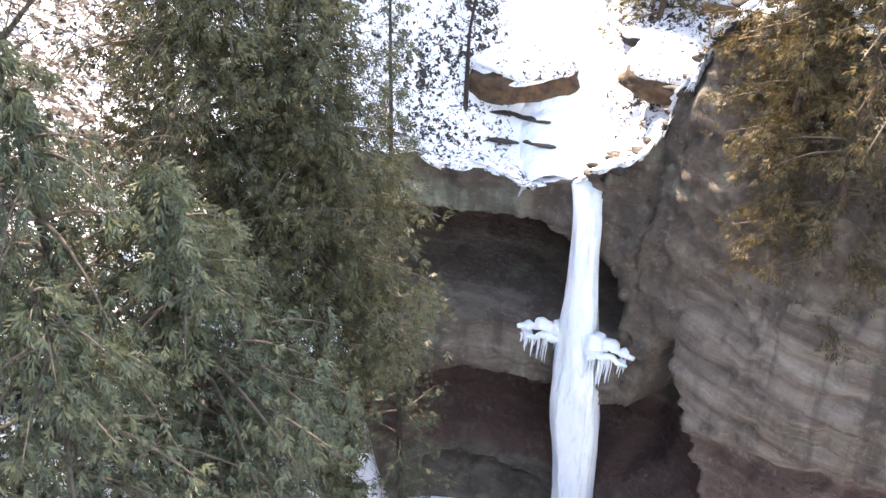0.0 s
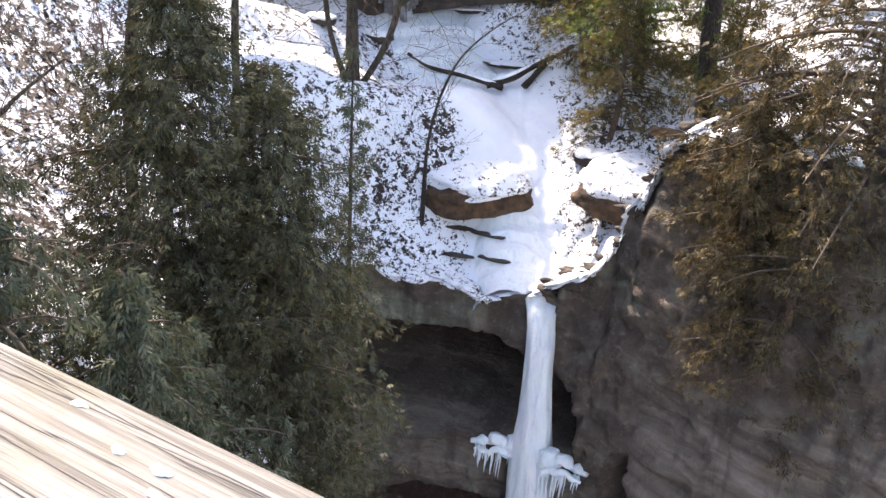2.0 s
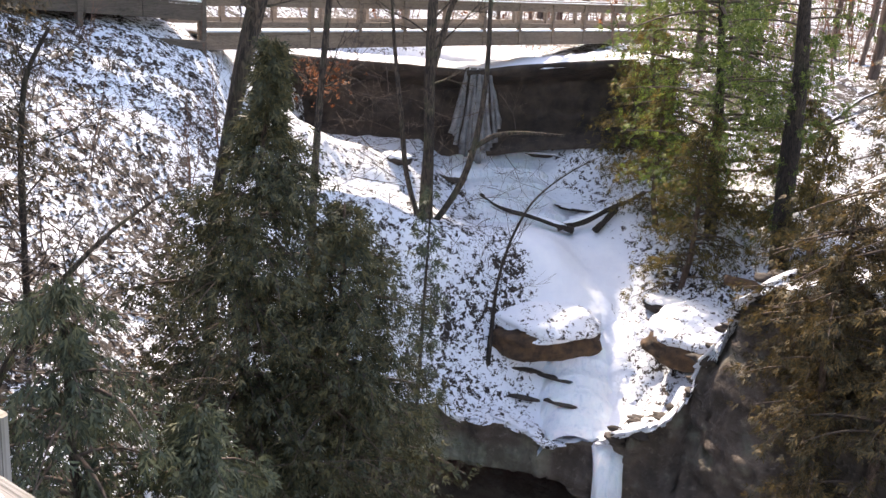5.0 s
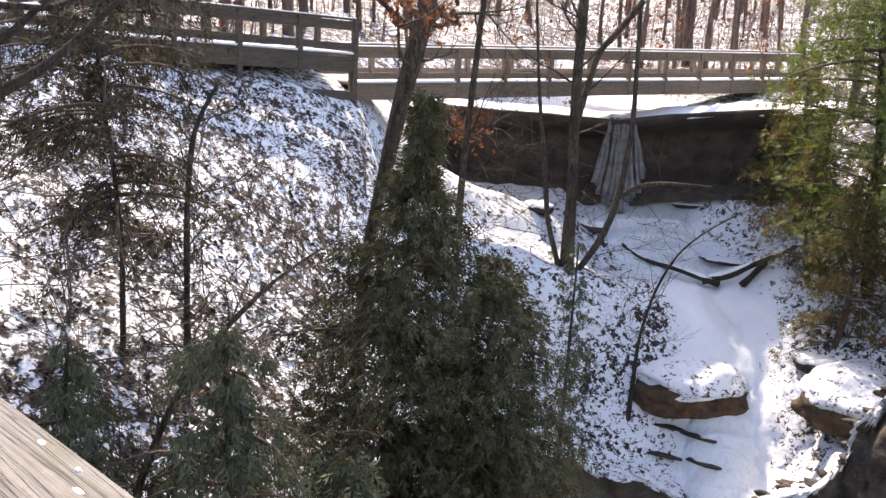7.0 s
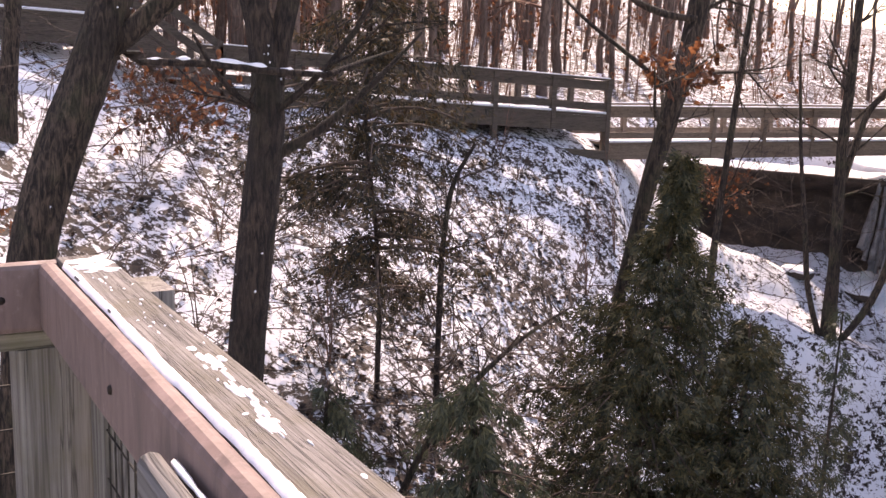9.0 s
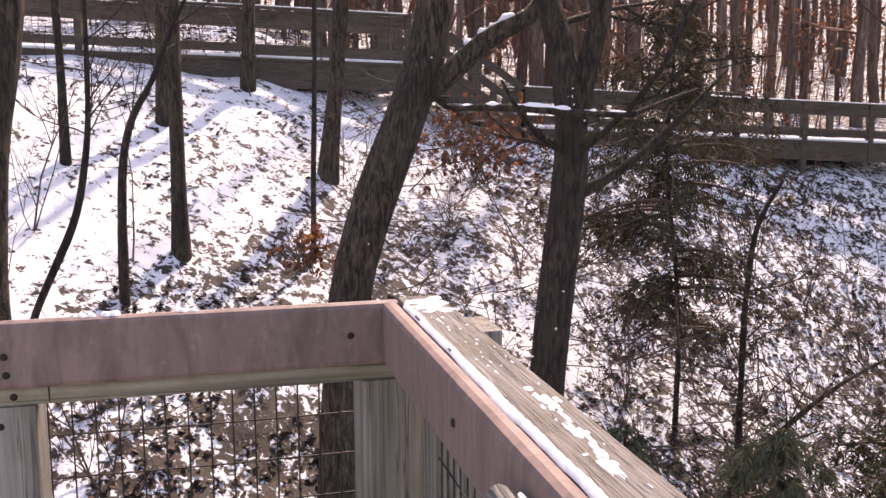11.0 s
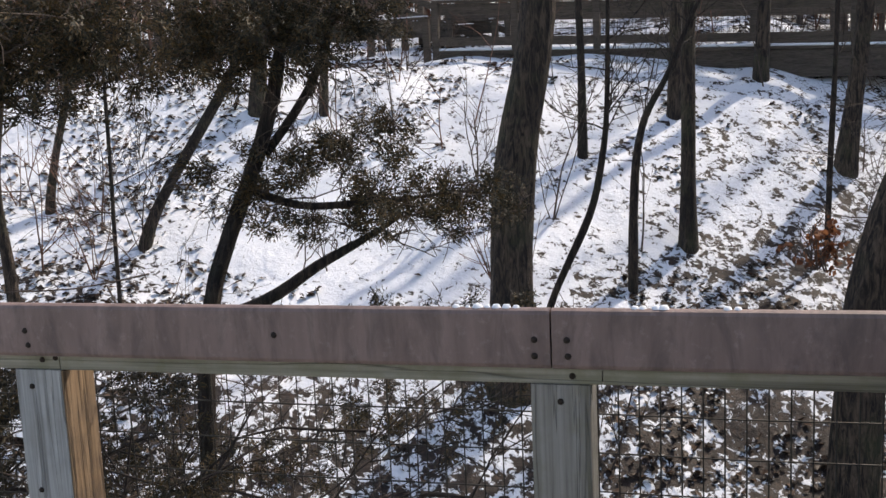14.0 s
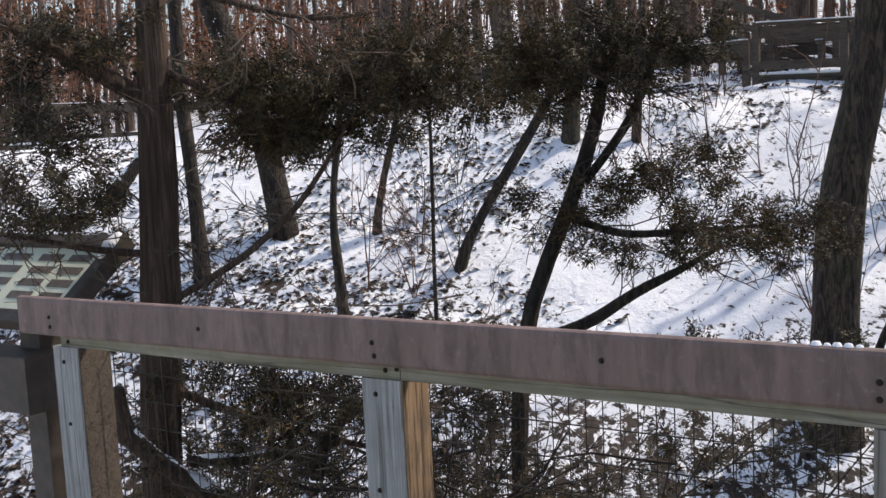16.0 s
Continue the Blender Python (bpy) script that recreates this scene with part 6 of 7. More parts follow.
# bare trees by the stream
bare_tree("clump of slim brown trunks on the stream bank", [(-13.43, 20.03, -5.12, 0.149), (-13.47, 20.0, -2.73, 0.131), (-13.54, 19.95, -0.16, 0.13), (-13.51, 19.97, 1.91, 0.115)],
          [[(-13.55, 19.95, -5.1, 0.089), (-13.91, 19.66, -3.81, 0.074), (-14.03, 19.56, -2.34, 0.066), (-14.23, 19.39, -0.63, 0.05), (-14.4, 19.2, 2.0, 0.03)], [(-13.3, 20.1, -5.1, 0.089), (-12.72, 20.56, -3.99, 0.088), (-12.5, 20.71, -2.93, 0.08), (-12.34, 20.82, -1.19, 0.065), (-12.41, 20.78, 1.97, 0.058)],
           [(-12.5, 20.71, -2.93, 0.066), (-12.12, 20.97, -2.57, 0.066), (-11.54, 21.35, -2.47, 0.051), (-10.59, 21.92, -2.47, 0.03)], [(-13.5, 20.0, -1.2, 0.072), (-13.15, 20.24, 0.7, 0.072), (-12.65, 20.61, 1.42, 0.079), (-12.35, 20.81, 1.97, 0.079)]], seed=51, ext=6, crown=26, crown_from=0.3, reach=2.2)
bare_tree("slim brown tree on the snowy bank", [(-13.22, 15.61, -3.08, 0.083), (-13.13, 15.69, -0.67, 0.075), (-13.03, 15.79, 1.15, 0.068), (-12.98, 15.83, 1.75, 0.062)], seed=52, ext=5, crown=16, crown_from=0.4, reach=1.8)
bare_tree("thin bent sapling arching over the frozen stream", [(-10.9, 19.65, -8.2, 0.05), (-10.85, 19.7, -6.05, 0.040), (-10.65, 19.85, -4.85, 0.033), (-10.25, 20.1, -3.8, 0.026), (-9.6, 20.5, -3.1, 0.015), (-8.9, 20.9, -2.6, 0.008)], bark=BARK_DARK, seed=53, crown=14, crown_from=0.45, reach=1.0, sides=8)
bare_tree("leaning leafless sapling in front of the slope", [(-5.94, 3.91, -3.05, 0.037), (-5.79, 4.19, -2.22, 0.036), (-5.58, 4.54, -1.57, 0.03), (-5.3, 4.97, -1.03, 0.021), (-5.02, 5.33, -0.7, 0.01)], seed=54, crown=20, crown_from=0.3, reach=0.8, sides=8)
bare_tree("crooked branching sapling on the slope", [(-8.29, 5.86, -0.9, 0.036), (-8.27, 5.9, -0.4, 0.034), (-8.24, 5.95, 0.05, 0.031), (-8.1, 6.17, 0.52, 0.02)], bark=BARK_DARK, seed=55, crown=16, crown_from=0.2, reach=1.2, sides=8)


def snow_line(tree, points, wide=0.55):
    """A broken line of snow on top of a limb."""
    p = bend(points, 60)
    n = len(p)
    k = np.arange(n)
    r = p[:, 3] * wide * np.clip(0.55 + 0.75 * fractal(k * 0.22, 0 * k, 0, 3, n + int(p[0, 2] * 10)), 0.02, 1.0)
    s = Stock()
    s.tube(p[:, :3] + np.array([0, 0, 1.0]) * p[:, 3:] * 0.72, r, 7)
    piece("snow_line", s.mesh("snow_line", SNOW), tree, "broken line of snow")


def snow_flecks(tree, points, count, seed, face):
    """Small lumps of snow caught in the bark on the weather side."""
    r = np.random.default_rng(seed)
    p = bend(points, 40)
    s = Stock()
    for _ in range(count):
        q = p[r.integers(0, 40)]
        a = face + r.normal() * 0.6
        c = q[:3] + np.array([math.cos(a), math.sin(a), 0]) * q[3] * 0.98
        h = r.uniform(0.005, 0.012)
        s.tube([c - np.array([0, 0, h]), c, c + np.array([0, 0, h])], [0.004, r.uniform(0.006, 0.014), 0.003], 6)
    piece("snow_flecks", s.mesh("snow_flecks", SNOW), tree, "flecks of snow in the bark", kind="stuff")


snow_line(OAK_LIMBED, [(-7.04, 2.0, 1.75, 0.113), (-6.97, 2.24, 2.01, 0.102), (-6.9, 2.47, 2.16, 0.086), (-6.81, 2.74, 2.2, 0.075)])
snow_line(OAK_FORKED, [(-4.78, 2.75, 1.36, 0.024), (-4.91, 2.4, 1.37, 0.030), (-5.04, 2.06, 1.41, 0.030), (-5.14, 1.75, 1.42, 0.028), (-5.21, 1.5, 1.41, 0.022)], 0.95)
snow_flecks(OAK_FORKED, [(-5.37, 2.31, -0.63, 0.141), (-5.33, 2.42, 0.08, 0.133), (-5.31, 2.48, 0.69, 0.127), (-5.29, 2.53, 1.32, 0.122), (-5.3, 2.5, 1.74, 0.113)], 11, 5, -0.5)
snow_flecks(OAK_LIMBED, [(-7.25, 0.95, -0.49, 0.203), (-7.19, 1.35, 0.8, 0.189), (-7.09, 1.78, 1.93, 0.167), (-7.07, 1.88, 2.58, 0.157)], 14, 6, 0.6)
snow_line(LEANING_TRUNK, [(-8.29, -10.26, 2.69, 0.175), (-8.09, -10.47, 3.38, 0.165)], 0.7)
snow_flecks(LEANING_TRUNK, [(-8.47, -10.05, 1.82, 0.19), (-8.29, -10.26, 2.69, 0.175), (-8.09, -10.47, 3.38, 0.165)], 60, 7, 0.4)


# the two cedars close to the deck: leaning trunks, long limbs, flat clumps of foliage
def near_cedar(label, trunk, limbs, clumps, bark, mat, seed, ext=1.5):
    t = bare_tree(label, trunk, limbs, bark, seed, name="cedar_tree", group="cedars", ext=ext, sides=18, ridges=0.34)
    r = np.random.default_rng(seed + 100)
    leaf, fine = Stock(), Stock()
    org, axs, lens = [], [], []
    for (x, y, z), (a, b, c), n in clumps:
        centre = np.array([x, y, z])
        count = max(4, int(n / 7))
        root = centre + np.array([0, 0, -0.5 * c])
        # each clump is made of finger-like tufts at the ends of fine twigs
        for k in range(count):
            tuft = centre + np.clip(r.normal(size=3), -1.8, 1.8) * np.array([a, b, c * 1.1]) * 0.72
            m = int(r.uniform(30, 56))
            size = r.uniform(0.012, 0.026)
            way = tuft - root
            way = way / (np.linalg.norm(way) + 1e-6) + r.normal(size=3) * 0.35 + np.array([0, 0, 0.15])
            o = tuft + way[None] * r.uniform(-0.075, 0.05, (m, 1)) + np.clip(r.normal(size=(m, 3)), -1.6, 1.6) * size
            org.append(o), axs.append(way[None] * 0.9 + r.normal(size=(m, 3)) * 0.55), lens.append(r.uniform(0.036, 0.070, m))
            if k % 3 == 0:
                mid = 0.5 * (root + tuft) + r.normal(size=3) * 0.03
                fine.tube([root, mid, tuft, tuft + way * 0.03], [0.0042, 0.0032, 0.0022, 0.001], 3, cap=False)
                if r.uniform() < 0.3:
                    twig(fine, mid, r.normal(size=3) * np.array([1, 1, 0.5]), r.uniform(0.12, 0.3), 0.0022, 1, r, 0.35, -0.02)
    for limb in list(limbs) + [trunk]:
        q = bend(limb, 20)
        for _ in range(9):
            p = q[r.integers(2, 19), :3]
            twig(fine, p, r.normal(size=3) * np.array([1, 1, 0.6]) + np.array([0, 0, -0.15]), r.uniform(0.15, 0.5), 0.0035, 2, r, 0.4, -0.03)
    sprays(leaf, np.concatenate(org), np.concatenate(axs), np.concatenate(lens), r, 0.125, 1, 0.6)
    piece("twig_work", fine.mesh("twig_work", TWIG), t, kind="stuff")
    piece("foliage", leaf.mesh("foliage", mat, False), t, kind="stuff")


near_cedar("leaning dark juniper with flat clumps of foliage before the slope", [(-2.38, -2.97, 0.59, 0.039), (-2.45, -2.83, 0.86, 0.04), (-2.51, -2.71, 1.12, 0.041), (-2.56, -2.59, 1.34, 0.038), (-2.59, -2.52, 1.66, 0.032), (-2.62, -2.47, 2.08, 0.027)],
           [[(-2.55, -2.62, 1.3, 0.024), (-2.64, -2.41, 1.59, 0.024), (-2.67, -2.33, 1.76, 0.022), (-2.7, -2.26, 1.98, 0.019), (-2.72, -2.2, 2.5, 0.01)], [(-2.5, -2.7, 1.13, 0.024), (-2.40, -2.36, 1.04, 0.021), (-2.43, -2.12, 1.06, 0.017), (-2.51, -1.86, 1.07, 0.008), (-2.59, -1.53, 1.1, 0.004)],
            [(-2.38, -2.95, 0.45, 0.034), (-2.30, -2.51, 0.61, 0.033), (-2.36, -2.29, 0.77, 0.029), (-2.43, -2.1, 0.86, 0.022), (-2.5, -1.89, 0.99, 0.008)]],
           [((-2.45, -2.0, 1.14), (0.2, 0.16, 0.10), 190), ((-2.5, -1.72, 1.02), (0.2, 0.18, 0.09), 170), ((-2.45, -2.15, 0.98), (0.2, 0.2, 0.07), 150), ((-2.5, -2.66, 1.17), (0.14, 0.12, 0.09), 110), ((-2.5, -2.5, 1.3), (0.15, 0.12, 0.06), 70),
            ((-2.55, -2.2, 1.30), (0.2, 0.18, 0.05), 90), ((-2.6, -1.55, 1.08), (0.15, 0.14, 0.06), 70), ((-2.6, -2.55, 1.95), (0.35, 0.26, 0.16), 420), ((-2.6, -2.85, 1.92), (0.3, 0.16, 0.18), 260), ((-2.65, -2.2, 2.05), (0.3, 0.25, 0.14), 240),
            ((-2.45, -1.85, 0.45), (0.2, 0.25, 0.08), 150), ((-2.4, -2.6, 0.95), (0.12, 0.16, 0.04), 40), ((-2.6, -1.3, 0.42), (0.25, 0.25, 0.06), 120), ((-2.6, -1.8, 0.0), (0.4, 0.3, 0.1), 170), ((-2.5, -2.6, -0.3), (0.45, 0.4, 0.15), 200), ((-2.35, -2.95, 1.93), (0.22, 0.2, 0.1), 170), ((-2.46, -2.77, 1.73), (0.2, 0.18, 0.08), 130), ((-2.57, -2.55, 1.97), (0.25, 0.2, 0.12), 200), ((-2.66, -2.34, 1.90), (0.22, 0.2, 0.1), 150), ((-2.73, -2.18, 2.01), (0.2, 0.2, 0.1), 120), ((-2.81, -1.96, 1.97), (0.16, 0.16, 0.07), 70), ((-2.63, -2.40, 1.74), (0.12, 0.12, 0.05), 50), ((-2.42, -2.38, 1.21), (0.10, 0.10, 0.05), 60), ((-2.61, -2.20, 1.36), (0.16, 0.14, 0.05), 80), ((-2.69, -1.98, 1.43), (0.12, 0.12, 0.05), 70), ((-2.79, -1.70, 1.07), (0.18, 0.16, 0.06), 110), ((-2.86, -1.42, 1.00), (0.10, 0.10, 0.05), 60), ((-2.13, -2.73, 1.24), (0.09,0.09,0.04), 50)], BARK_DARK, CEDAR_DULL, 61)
near_cedar("old stringy-barked cedar with dark sagging limbs behind the railing", [(-0.85, -4.04, -0.03, 0.093), (-0.89, -4.01, 0.72, 0.086), (-0.91, -3.99, 0.98, 0.08), (-0.93, -3.98, 1.62, 0.069), (-0.93, -3.97, 1.99, 0.064), (-0.94, -3.96, 2.24, 0.059)],
           [[(-0.91, -4.02, 1.81, 0.05), (-0.74, -4.05, 1.9, 0.042), (-0.59, -4.11, 2.0, 0.034), (-0.45, -4.14, 2.05, 0.027), (-0.32, -4.17, 2.13, 0.02)], [(-0.89, -3.97, 0.88, 0.018), (-1.02, -3.6, 1.08, 0.017), (-1.19, -3.41, 1.29, 0.014), (-1.3, -3.28, 1.53, 0.01), (-1.36, -3.2, 1.7, 0.006)],
            [(-0.93, -3.97, 1.95, 0.018), (-1.08, -3.69, 1.79, 0.016), (-1.24, -3.51, 1.67, 0.012), (-1.36, -3.36, 1.56, 0.007)], [(-1.45, -3.1, 2.14, 0.006), (-1.36, -3.19, 2.12, 0.008), (-1.27, -3.31, 2.11, 0.012), (-1.15, -3.46, 2.15, 0.013), (-0.95, -3.9, 2.3, 0.016)],
            [(-0.9, -4.0, 1.1, 0.02), (-0.7, -4.2, 1.15, 0.016), (-0.5, -4.35, 1.22, 0.012), (-0.3, -4.6, 1.3, 0.006)], [(-0.88, -4.0, 0.5, 0.022), (-1.05, -3.75, 0.35, 0.02), (-1.3, -3.4, 0.2, 0.016), (-1.5, -3.1, 0.1, 0.01)]],
           [((-1.25, -3.5, 1.68), (0.2, 0.2, 0.08), 240), ((-1.4, -3.25, 1.86), (0.25, 0.2, 0.12), 300), ((-1.1, -3.65, 1.9), (0.15, 0.15, 0.07), 140), ((-1.5, -3.15, 1.6), (0.2, 0.2, 0.07), 160), ((-0.45, -4.25, 1.78), (0.2, 0.14, 0.09), 120), ((-0.55, -4.2, 1.62), (0.22, 0.12, 0.07), 120),
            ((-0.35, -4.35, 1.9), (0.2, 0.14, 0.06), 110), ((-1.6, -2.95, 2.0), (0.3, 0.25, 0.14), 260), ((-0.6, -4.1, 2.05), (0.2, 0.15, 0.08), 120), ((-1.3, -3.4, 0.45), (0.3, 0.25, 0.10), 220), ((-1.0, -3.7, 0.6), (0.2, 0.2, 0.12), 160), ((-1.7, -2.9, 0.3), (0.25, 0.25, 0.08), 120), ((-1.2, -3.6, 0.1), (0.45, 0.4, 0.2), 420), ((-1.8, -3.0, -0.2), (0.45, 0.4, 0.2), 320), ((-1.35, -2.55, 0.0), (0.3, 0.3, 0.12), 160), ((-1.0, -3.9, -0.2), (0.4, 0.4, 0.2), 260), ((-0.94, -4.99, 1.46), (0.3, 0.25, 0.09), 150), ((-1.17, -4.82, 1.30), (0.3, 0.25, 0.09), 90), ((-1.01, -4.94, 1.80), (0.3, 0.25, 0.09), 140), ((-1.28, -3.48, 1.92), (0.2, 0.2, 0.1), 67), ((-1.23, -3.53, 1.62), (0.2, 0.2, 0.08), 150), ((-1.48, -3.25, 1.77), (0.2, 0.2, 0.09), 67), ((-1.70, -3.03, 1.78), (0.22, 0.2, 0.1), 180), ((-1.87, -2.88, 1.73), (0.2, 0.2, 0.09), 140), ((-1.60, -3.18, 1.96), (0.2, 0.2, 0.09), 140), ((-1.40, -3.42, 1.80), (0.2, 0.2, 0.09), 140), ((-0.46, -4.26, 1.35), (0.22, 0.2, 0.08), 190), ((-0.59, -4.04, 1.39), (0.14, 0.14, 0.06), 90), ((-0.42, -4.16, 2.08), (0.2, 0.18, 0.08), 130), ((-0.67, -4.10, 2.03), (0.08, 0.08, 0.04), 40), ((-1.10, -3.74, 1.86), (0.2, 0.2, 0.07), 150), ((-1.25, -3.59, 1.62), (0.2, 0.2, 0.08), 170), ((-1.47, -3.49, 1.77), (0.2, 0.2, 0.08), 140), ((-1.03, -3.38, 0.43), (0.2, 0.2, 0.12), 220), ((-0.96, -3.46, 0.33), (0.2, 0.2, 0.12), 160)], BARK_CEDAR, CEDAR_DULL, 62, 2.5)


# ---- woods behind, brush and fallen leaves ----
def woods():
    r = np.random.default_rng(77)
    trunks, fine, rust = Stock(), Stock(), Stock()
    made = 0
    leaf_o, leaf_a = [], []
    while made < 800:
        az, d = r.uniform(12, 162), 24 + 66 * r.uniform() ** 1.35
        x, y = polar(az, d)
        if x > -17.5 - 0.1 * max(y, 0) and 60 < az < 125:
            continue
        if az < 50 and (d < 33 or quick(STREAM_FAR, x, y) < 2.0):
            continue
        if 50 <= az <= 60 and d < 29 or az > 126 and d < 34:
            continue
        along = (x + 9.5) * -0.829 + (y - 21.5) * 0.559
        if abs((x + 9.5) * 0.559 + (y - 21.5) * 0.829) < 5.0 and 0 < along < 28:
            continue
        made += 1
        z = quick(TABLE, x, y)
        h, rad = r.uniform(8, 15), r.uniform(0.06, 0.17) * (1.35 if r.uniform() < 0.15 else 1.0)
        f = np.linspace(0, 1, 9)
        lean = r.normal(size=2) * 0.35
        p = np.stack([x + lean[0] * f + 0.05 * r.normal(size=9), y + lean[1] * f + 0.05 * r.normal(size=9), z - 0.2 + h * f], 1)
        trunks.tube(p, rad * (1 - 0.75 * f), 7, 0.1, made, cap=False)
        for n_limb in range(11 if d < 42 else 2):
            k = r.uniform(0.12, 0.95) if n_limb < 5 else r.uniform(0.5, 0.98)
            s = np.array([np.interp(k, f, p[:, i]) for i in range(3)])
            a = r.uniform(0, 2 * math.pi)
            twig(fine, s, (math.cos(a), math.sin(a), r.uniform(0.1, 0.8)), r.uniform(0.8, 2.6) * (1.0 if n_limb < 5 else 1.3), rad * 0.28, 1, r, 0.25, 0.06, 3)
        if r.uniform() < (0.35 if az > 125 or az < 65 else 0.12):
            for _ in range(45):
                leaf_o.append((x + r.normal() * 0.8, y + r.normal() * 0.8, z + r.uniform(0.8, 4.5)))
                leaf_a.append(r.normal(size=3))
    t = thing("far_woods", "bare brown winter woods standing in snow behind the boardwalk", "woods", kind="stuff", mesh=trunks.mesh("far_trunks", BARK_FAR))
    piece("far_twig_work", fine.mesh("far_twig_work", TWIG_RED), t, kind="stuff")
    n = len(leaf_o)
    sprays(rust, np.array(leaf_o), np.array(leaf_a), r.uniform(0.12, 0.26, n), r, 0.4, 1, 1.0)
    piece("withered_leafage", rust.mesh("withered_leafage", OAK_LEAF, False), t, kind="stuff")


def saplings():
    """Knee- to head-high bare shoots on the slope."""
    r = np.random.default_rng(88)
    n = 0
    while n < 90:
        az, d = r.uniform(36, 150), r.uniform(9.5, 21)
        x, y = polar(az, d)
        if x > -6.5 and y > -6:
            continue
        if az < 55 and d < 18:
            continue
        n += 1
        z = quick(TABLE, x, y)
        s = Stock()
        h = r.uniform(0.6, 2.4)
        for _ in range(r.integers(1, 4)):
            twig(s, (x, y, z - 0.08), (r.normal() * 0.25, r.normal() * 0.25, 1), h * r.uniform(0.6, 1.1), r.uniform(0.006, 0.014), 2, r, 0.18, 0.06)
        thing("shrub", "thin leafless shrub shoots standing in snow", "shrub", "bare shrubs on the slope", mesh=s.mesh("shrub", TWIG if n % 3 else TWIG_RED))


def brush():
    """Tangle of bare branches in front of and among the slope trees."""
    r = np.random.default_rng(91)
    s = Stock()
    for _ in range(150):
        az, d = r.uniform(50, 80), r.uniform(10, 17)
        x, y = polar(az, d)
        z = quick(TABLE, x, y) + r.uniform(0.3, 2.6)
        twig(s, (x, y, z), r.normal(size=3) * np.array([1, 1, 0.5]), r.uniform(0.8, 2.4), r.uniform(0.005, 0.011), 2, r, 0.3, 0.02)
    for _ in range(70):
        az, d = r.uniform(118, 150), r.uniform(7, 12)
        x, y = polar(az, d)
        z = quick(TABLE, x, y) + r.uniform(0.1, 1.8)
        twig(s, (x, y, z), r.normal(size=3) * np.array([1, 1, 0.5]), r.uniform(0.6, 2.0), r.uniform(0.005, 0.010), 2, r, 0.3, 0.02)
    for _ in range(60):
        az, d = r.uniform(33, 46), r.uniform(24, 29)
        x, y = polar(az, d)
        z = quick(TABLE, x, y) + r.uniform(0.0, 3.0)
        twig(s, (x, y, z), r.normal(size=3), r.uniform(0.8, 2.6), r.uniform(0.006, 0.012), 2, r, 0.3, 0.03)
    for _ in range(110):
        az, d = r.uniform(84, 142), r.uniform(3.6, 7.5)
        x, y = polar(az, d)
        if x > -0.4:
            continue
        z = quick(TABLE, x, y) + r.uniform(0.0, 1.3)
        twig(s, (x, y, z), r.normal(size=3) * np.array([1, 1, 0.5]), r.uniform(0.5, 1.5), r.uniform(0.005, 0.012), 2, r, 0.3, 0.02)
    near = Stock()
    for _ in range(40):
        az, d = r.uniform(108, 144), r.uniform(3.4, 5.4)
        x, y = polar(az, d)
        twig(near, (x, y, r.uniform(-0.9, 0.25)), r.normal(size=3) * np.array([1, 1, 0.45]), r.uniform(0.5, 1.3), r.uniform(0.006, 0.013), 2, r, 0.3, 0.02)
    thing("bare_brush", "tangle of bare brown branches over the snow", "brush", kind="stuff", mesh=s.mesh("bare_brush", TWIG))
    thing("bare_brush", "dark tangle of dead branches below the deck railing", "brush", kind="stuff", mesh=near.mesh("bare_brush", TWIG_DARK))


def rust_bush(label, centre, size, n, seed):
    r = np.random.default_rng(seed)
    t = thing("withered_oak_bush", label, "bush", "withered bushes")
    wood, leaf = Stock(), Stock()
    c = np.array(centre)
    for _ in range(10):
        twig(wood, c + np.array([r.normal() * 0.1, r.normal() * 0.1, -size * 0.7]), (r.normal() * 0.5, r.normal() * 0.5, 1), size * 1.4, 0.01, 2, r)
    o = c + r.normal(size=(n, 3)) * size * np.array([0.55, 0.55, 0.35])
    sprays(leaf, o, r.normal(size=(n, 3)), r.uniform(0.10, 0.2, n), r, 0.4, 2, 1.0)
    piece("stem_work", wood.mesh("stem_work", TWIG), t, kind="stuff")
    piece("leafage", leaf.mesh("leafage", OAK_LEAF, False), t, kind="stuff")


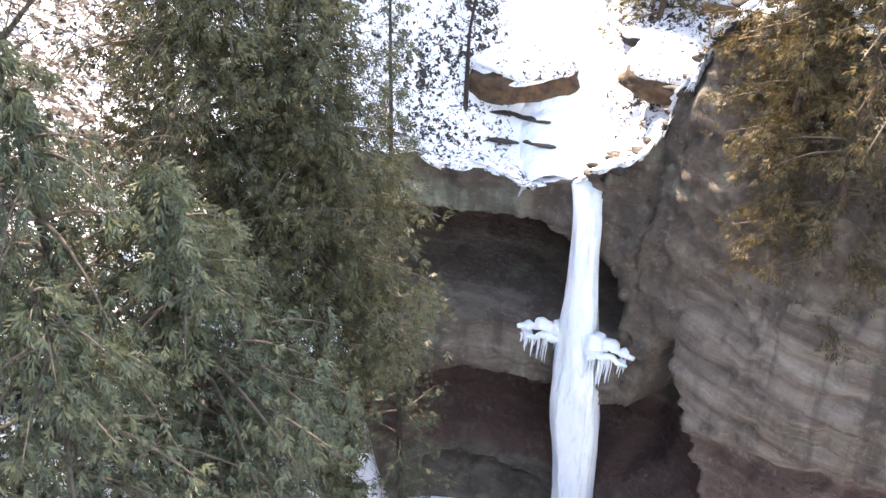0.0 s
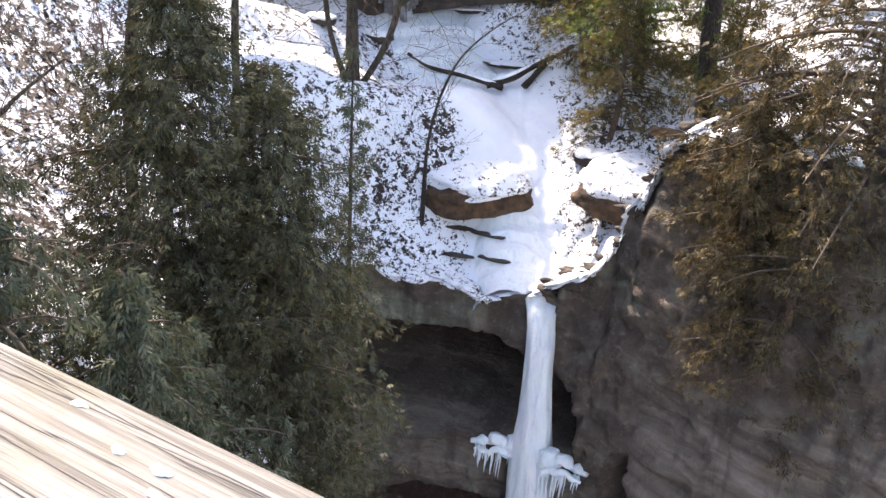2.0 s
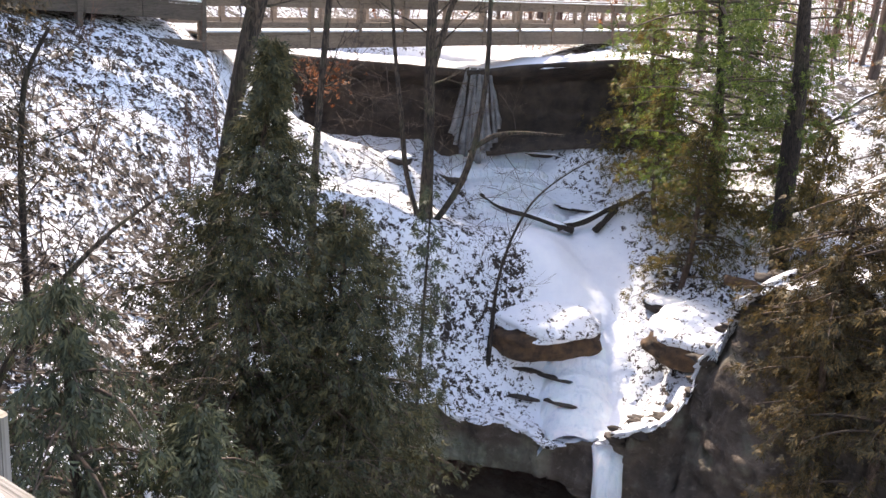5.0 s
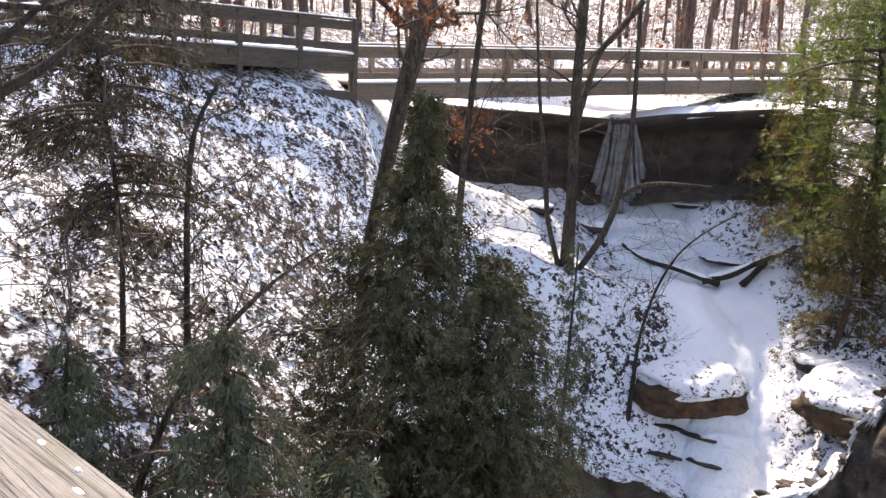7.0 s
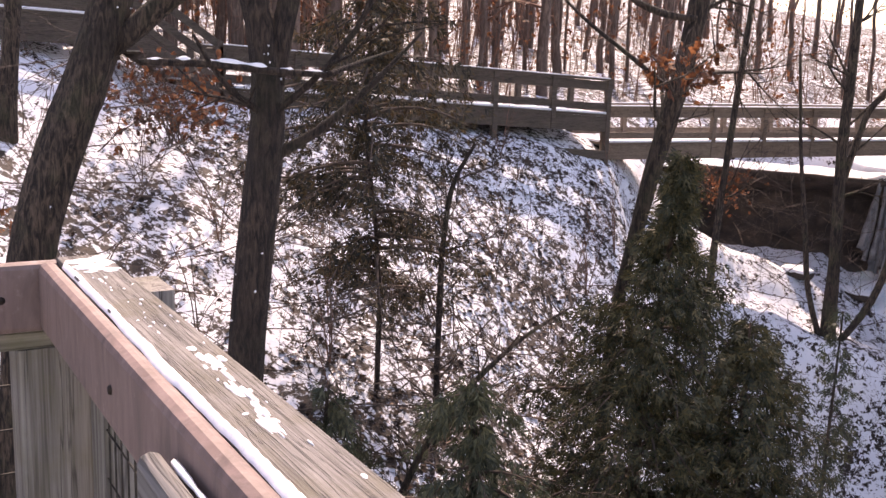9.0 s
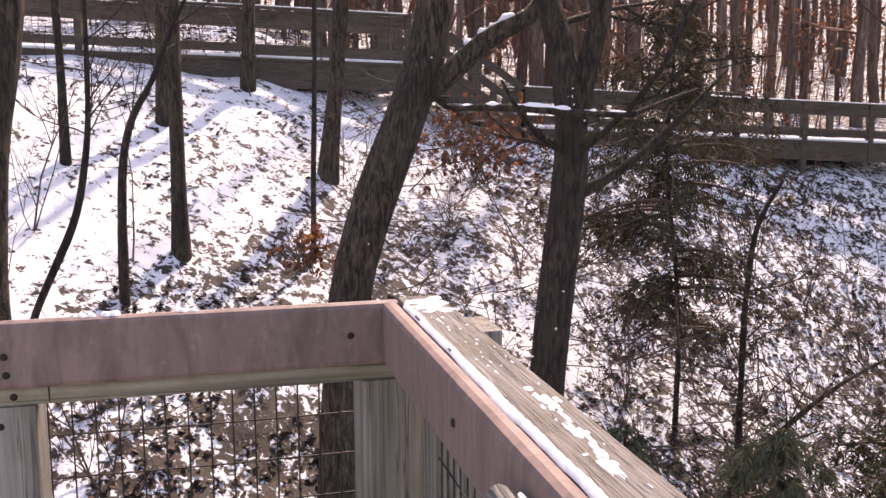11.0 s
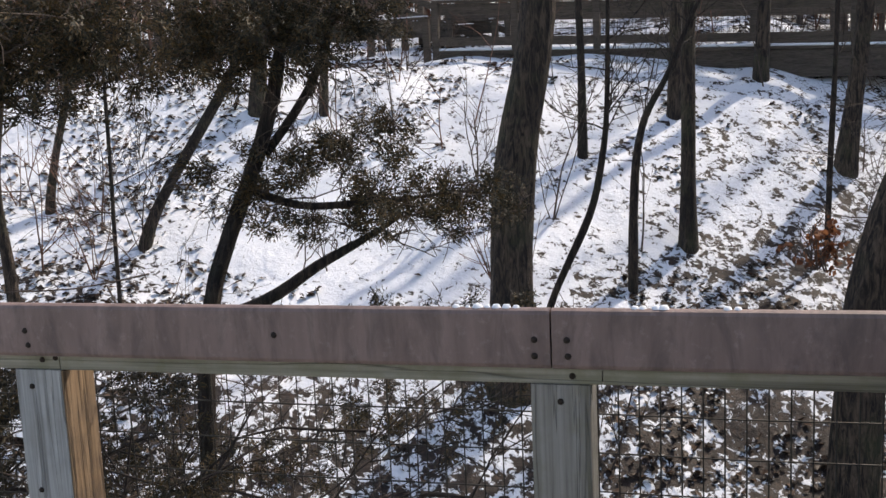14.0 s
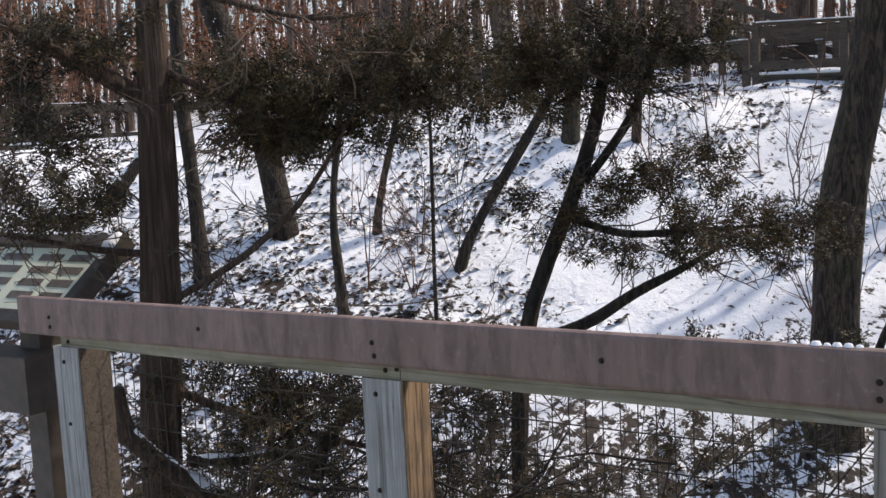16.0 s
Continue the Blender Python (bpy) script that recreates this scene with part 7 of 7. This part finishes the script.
def leaf_litter():
    """Curled fallen leaves lying on the snow."""
    r = np.random.default_rng(99)
    n = 26000
    az, d = r.uniform(38, 150, n), 6.5 + 15.5 * r.uniform(size=n) ** 0.7
    x, y = 2.3 - d * np.sin(np.radians(az)), -0.2 + d * np.cos(np.radians(az))
    keep = (fractal(x * 1.6, y * 1.6, 0, 3, 61) + 0.7 * fractal(x * 0.25, y * 0.25, 0, 2, 62) > np.where((y < -1.0) & (x < -8.0), 0.08, -0.05)) & (y < 17)
    x, y = x[keep], y[keep]
    x, y = np.concatenate([x, x + r.normal(size=len(x)) * 0.07]), np.concatenate([y, y + r.normal(size=len(y)) * 0.07])
    z = land(x, y)[0] + 0.012
    m = len(x)
    a, size = r.uniform(0, 2 * math.pi, m), r.uniform(0.026, 0.062, m)
    u = np.stack([np.cos(a), np.sin(a), r.normal(size=m) * 0.3], 1) * size[:, None]
    w = np.stack([-np.sin(a), np.cos(a), r.normal(size=m) * 0.3], 1) * size[:, None] * 0.6
    c = np.stack([x, y, z], 1)
    up = np.array([0, 0, 1.0]) * (size * r.uniform(0.2, 0.7, m))[:, None]
    pts = np.stack([c - u, c + w + up, c + u + 0.3 * up, c - w + up * 0.6], 1).reshape(-1, 3)
    s = Stock()
    s.add(pts, np.arange(m)[:, None] * 4 + np.array([[0, 1, 2, 3]]))
    thing("fallen_leaves", "curled brown leaves scattered over the snow", "leaves", kind="stuff", mesh=s.mesh("fallen_leaves", LITTER, False))


def understory():
    """Thin stems and withered leaves filling the woods behind the boardwalk."""
    r = np.random.default_rng(123)
    stems, rust = Stock(), Stock()
    o = []
    n = 0
    while n < 3000:
        az, d = r.uniform(14, 160), 25 + 45 * r.uniform() ** 1.2
        if n % 4 == 0:
            az, d = r.uniform(122, 160), r.uniform(36, 58)
        x, y = polar(az, d)
        if x > -18.2 and 55 < az < 125 or az > 126 and d < 35:
            continue
        if az <= 55 and (d < 33 or quick(STREAM_FAR, x, y) < 1.5):
            continue
        n += 1
        z = quick(TABLE, x, y)
        h = r.uniform(1.2, 5.5) * (1.5 if az > 122 else 1.0)
        p = [np.array([x, y, z - 0.1])]
        w = np.array([r.normal() * 0.12, r.normal() * 0.12, 1.0])
        for _ in range(4):
            w = w + r.normal(size=3) * np.array([0.12, 0.12, 0])
            p.append(p[-1] + w / np.linalg.norm(w) * h / 4)
        stems.tube(p, np.linspace(r.uniform(0.012, 0.035), 0.004, 5), 3, cap=False)
        for _ in range(2):
            k = r.integers(1, 4)
            v = r.normal(size=3) + np.array([0, 0, 0.5])
            stems.tube([p[k], p[k] + v / np.linalg.norm(v) * h * 0.14, p[k] + (v / np.linalg.norm(v) + np.array([0, 0, 0.4])) * h * 0.26], [0.009, 0.006, 0.003], 3, cap=False)
        chance = 0.6 if az > 122 else 0.16
        if r.uniform() < chance:
            for _ in range(16):
                o.append((x + r.normal() * 0.5, y + r.normal() * 0.5, z + r.uniform(0.4, 3.4) * (1.6 if az > 122 else 1.0)))
    t = thing("understory", "thin brown stems and withered leaves filling the winter woods", "undergrowth", kind="stuff", mesh=stems.mesh("understory", TWIG_RED))
    o = np.array(o)
    sprays(rust, o, r.normal(size=o.shape), r.uniform(0.14, 0.3, len(o)), r, 0.4, 1, 1.0)
    piece("withered_leafage", rust.mesh("withered_leafage", OAK_LEAF, False), t, kind="stuff")


woods()
understory()
saplings()
brush()
rust_bush("bush of rusty withered leaves below the boardwalk stairs", (-13.2, 4.0, 0.75), 0.9, 320, 1)
rust_bush("low bush of rusty withered leaves on the slope", (-9.9, 0.9, -0.35), 0.35, 60, 2)
rust_bush("rusty withered leaves at the end of the rock ledge", (-17.2, 19.9, -1.6), 0.9, 200, 3)
rust_bush("rusty withered leaves caught among cedar twigs", (-6.6, 8.0, 1.5), 0.4, 70, 4)
leaf_litter()
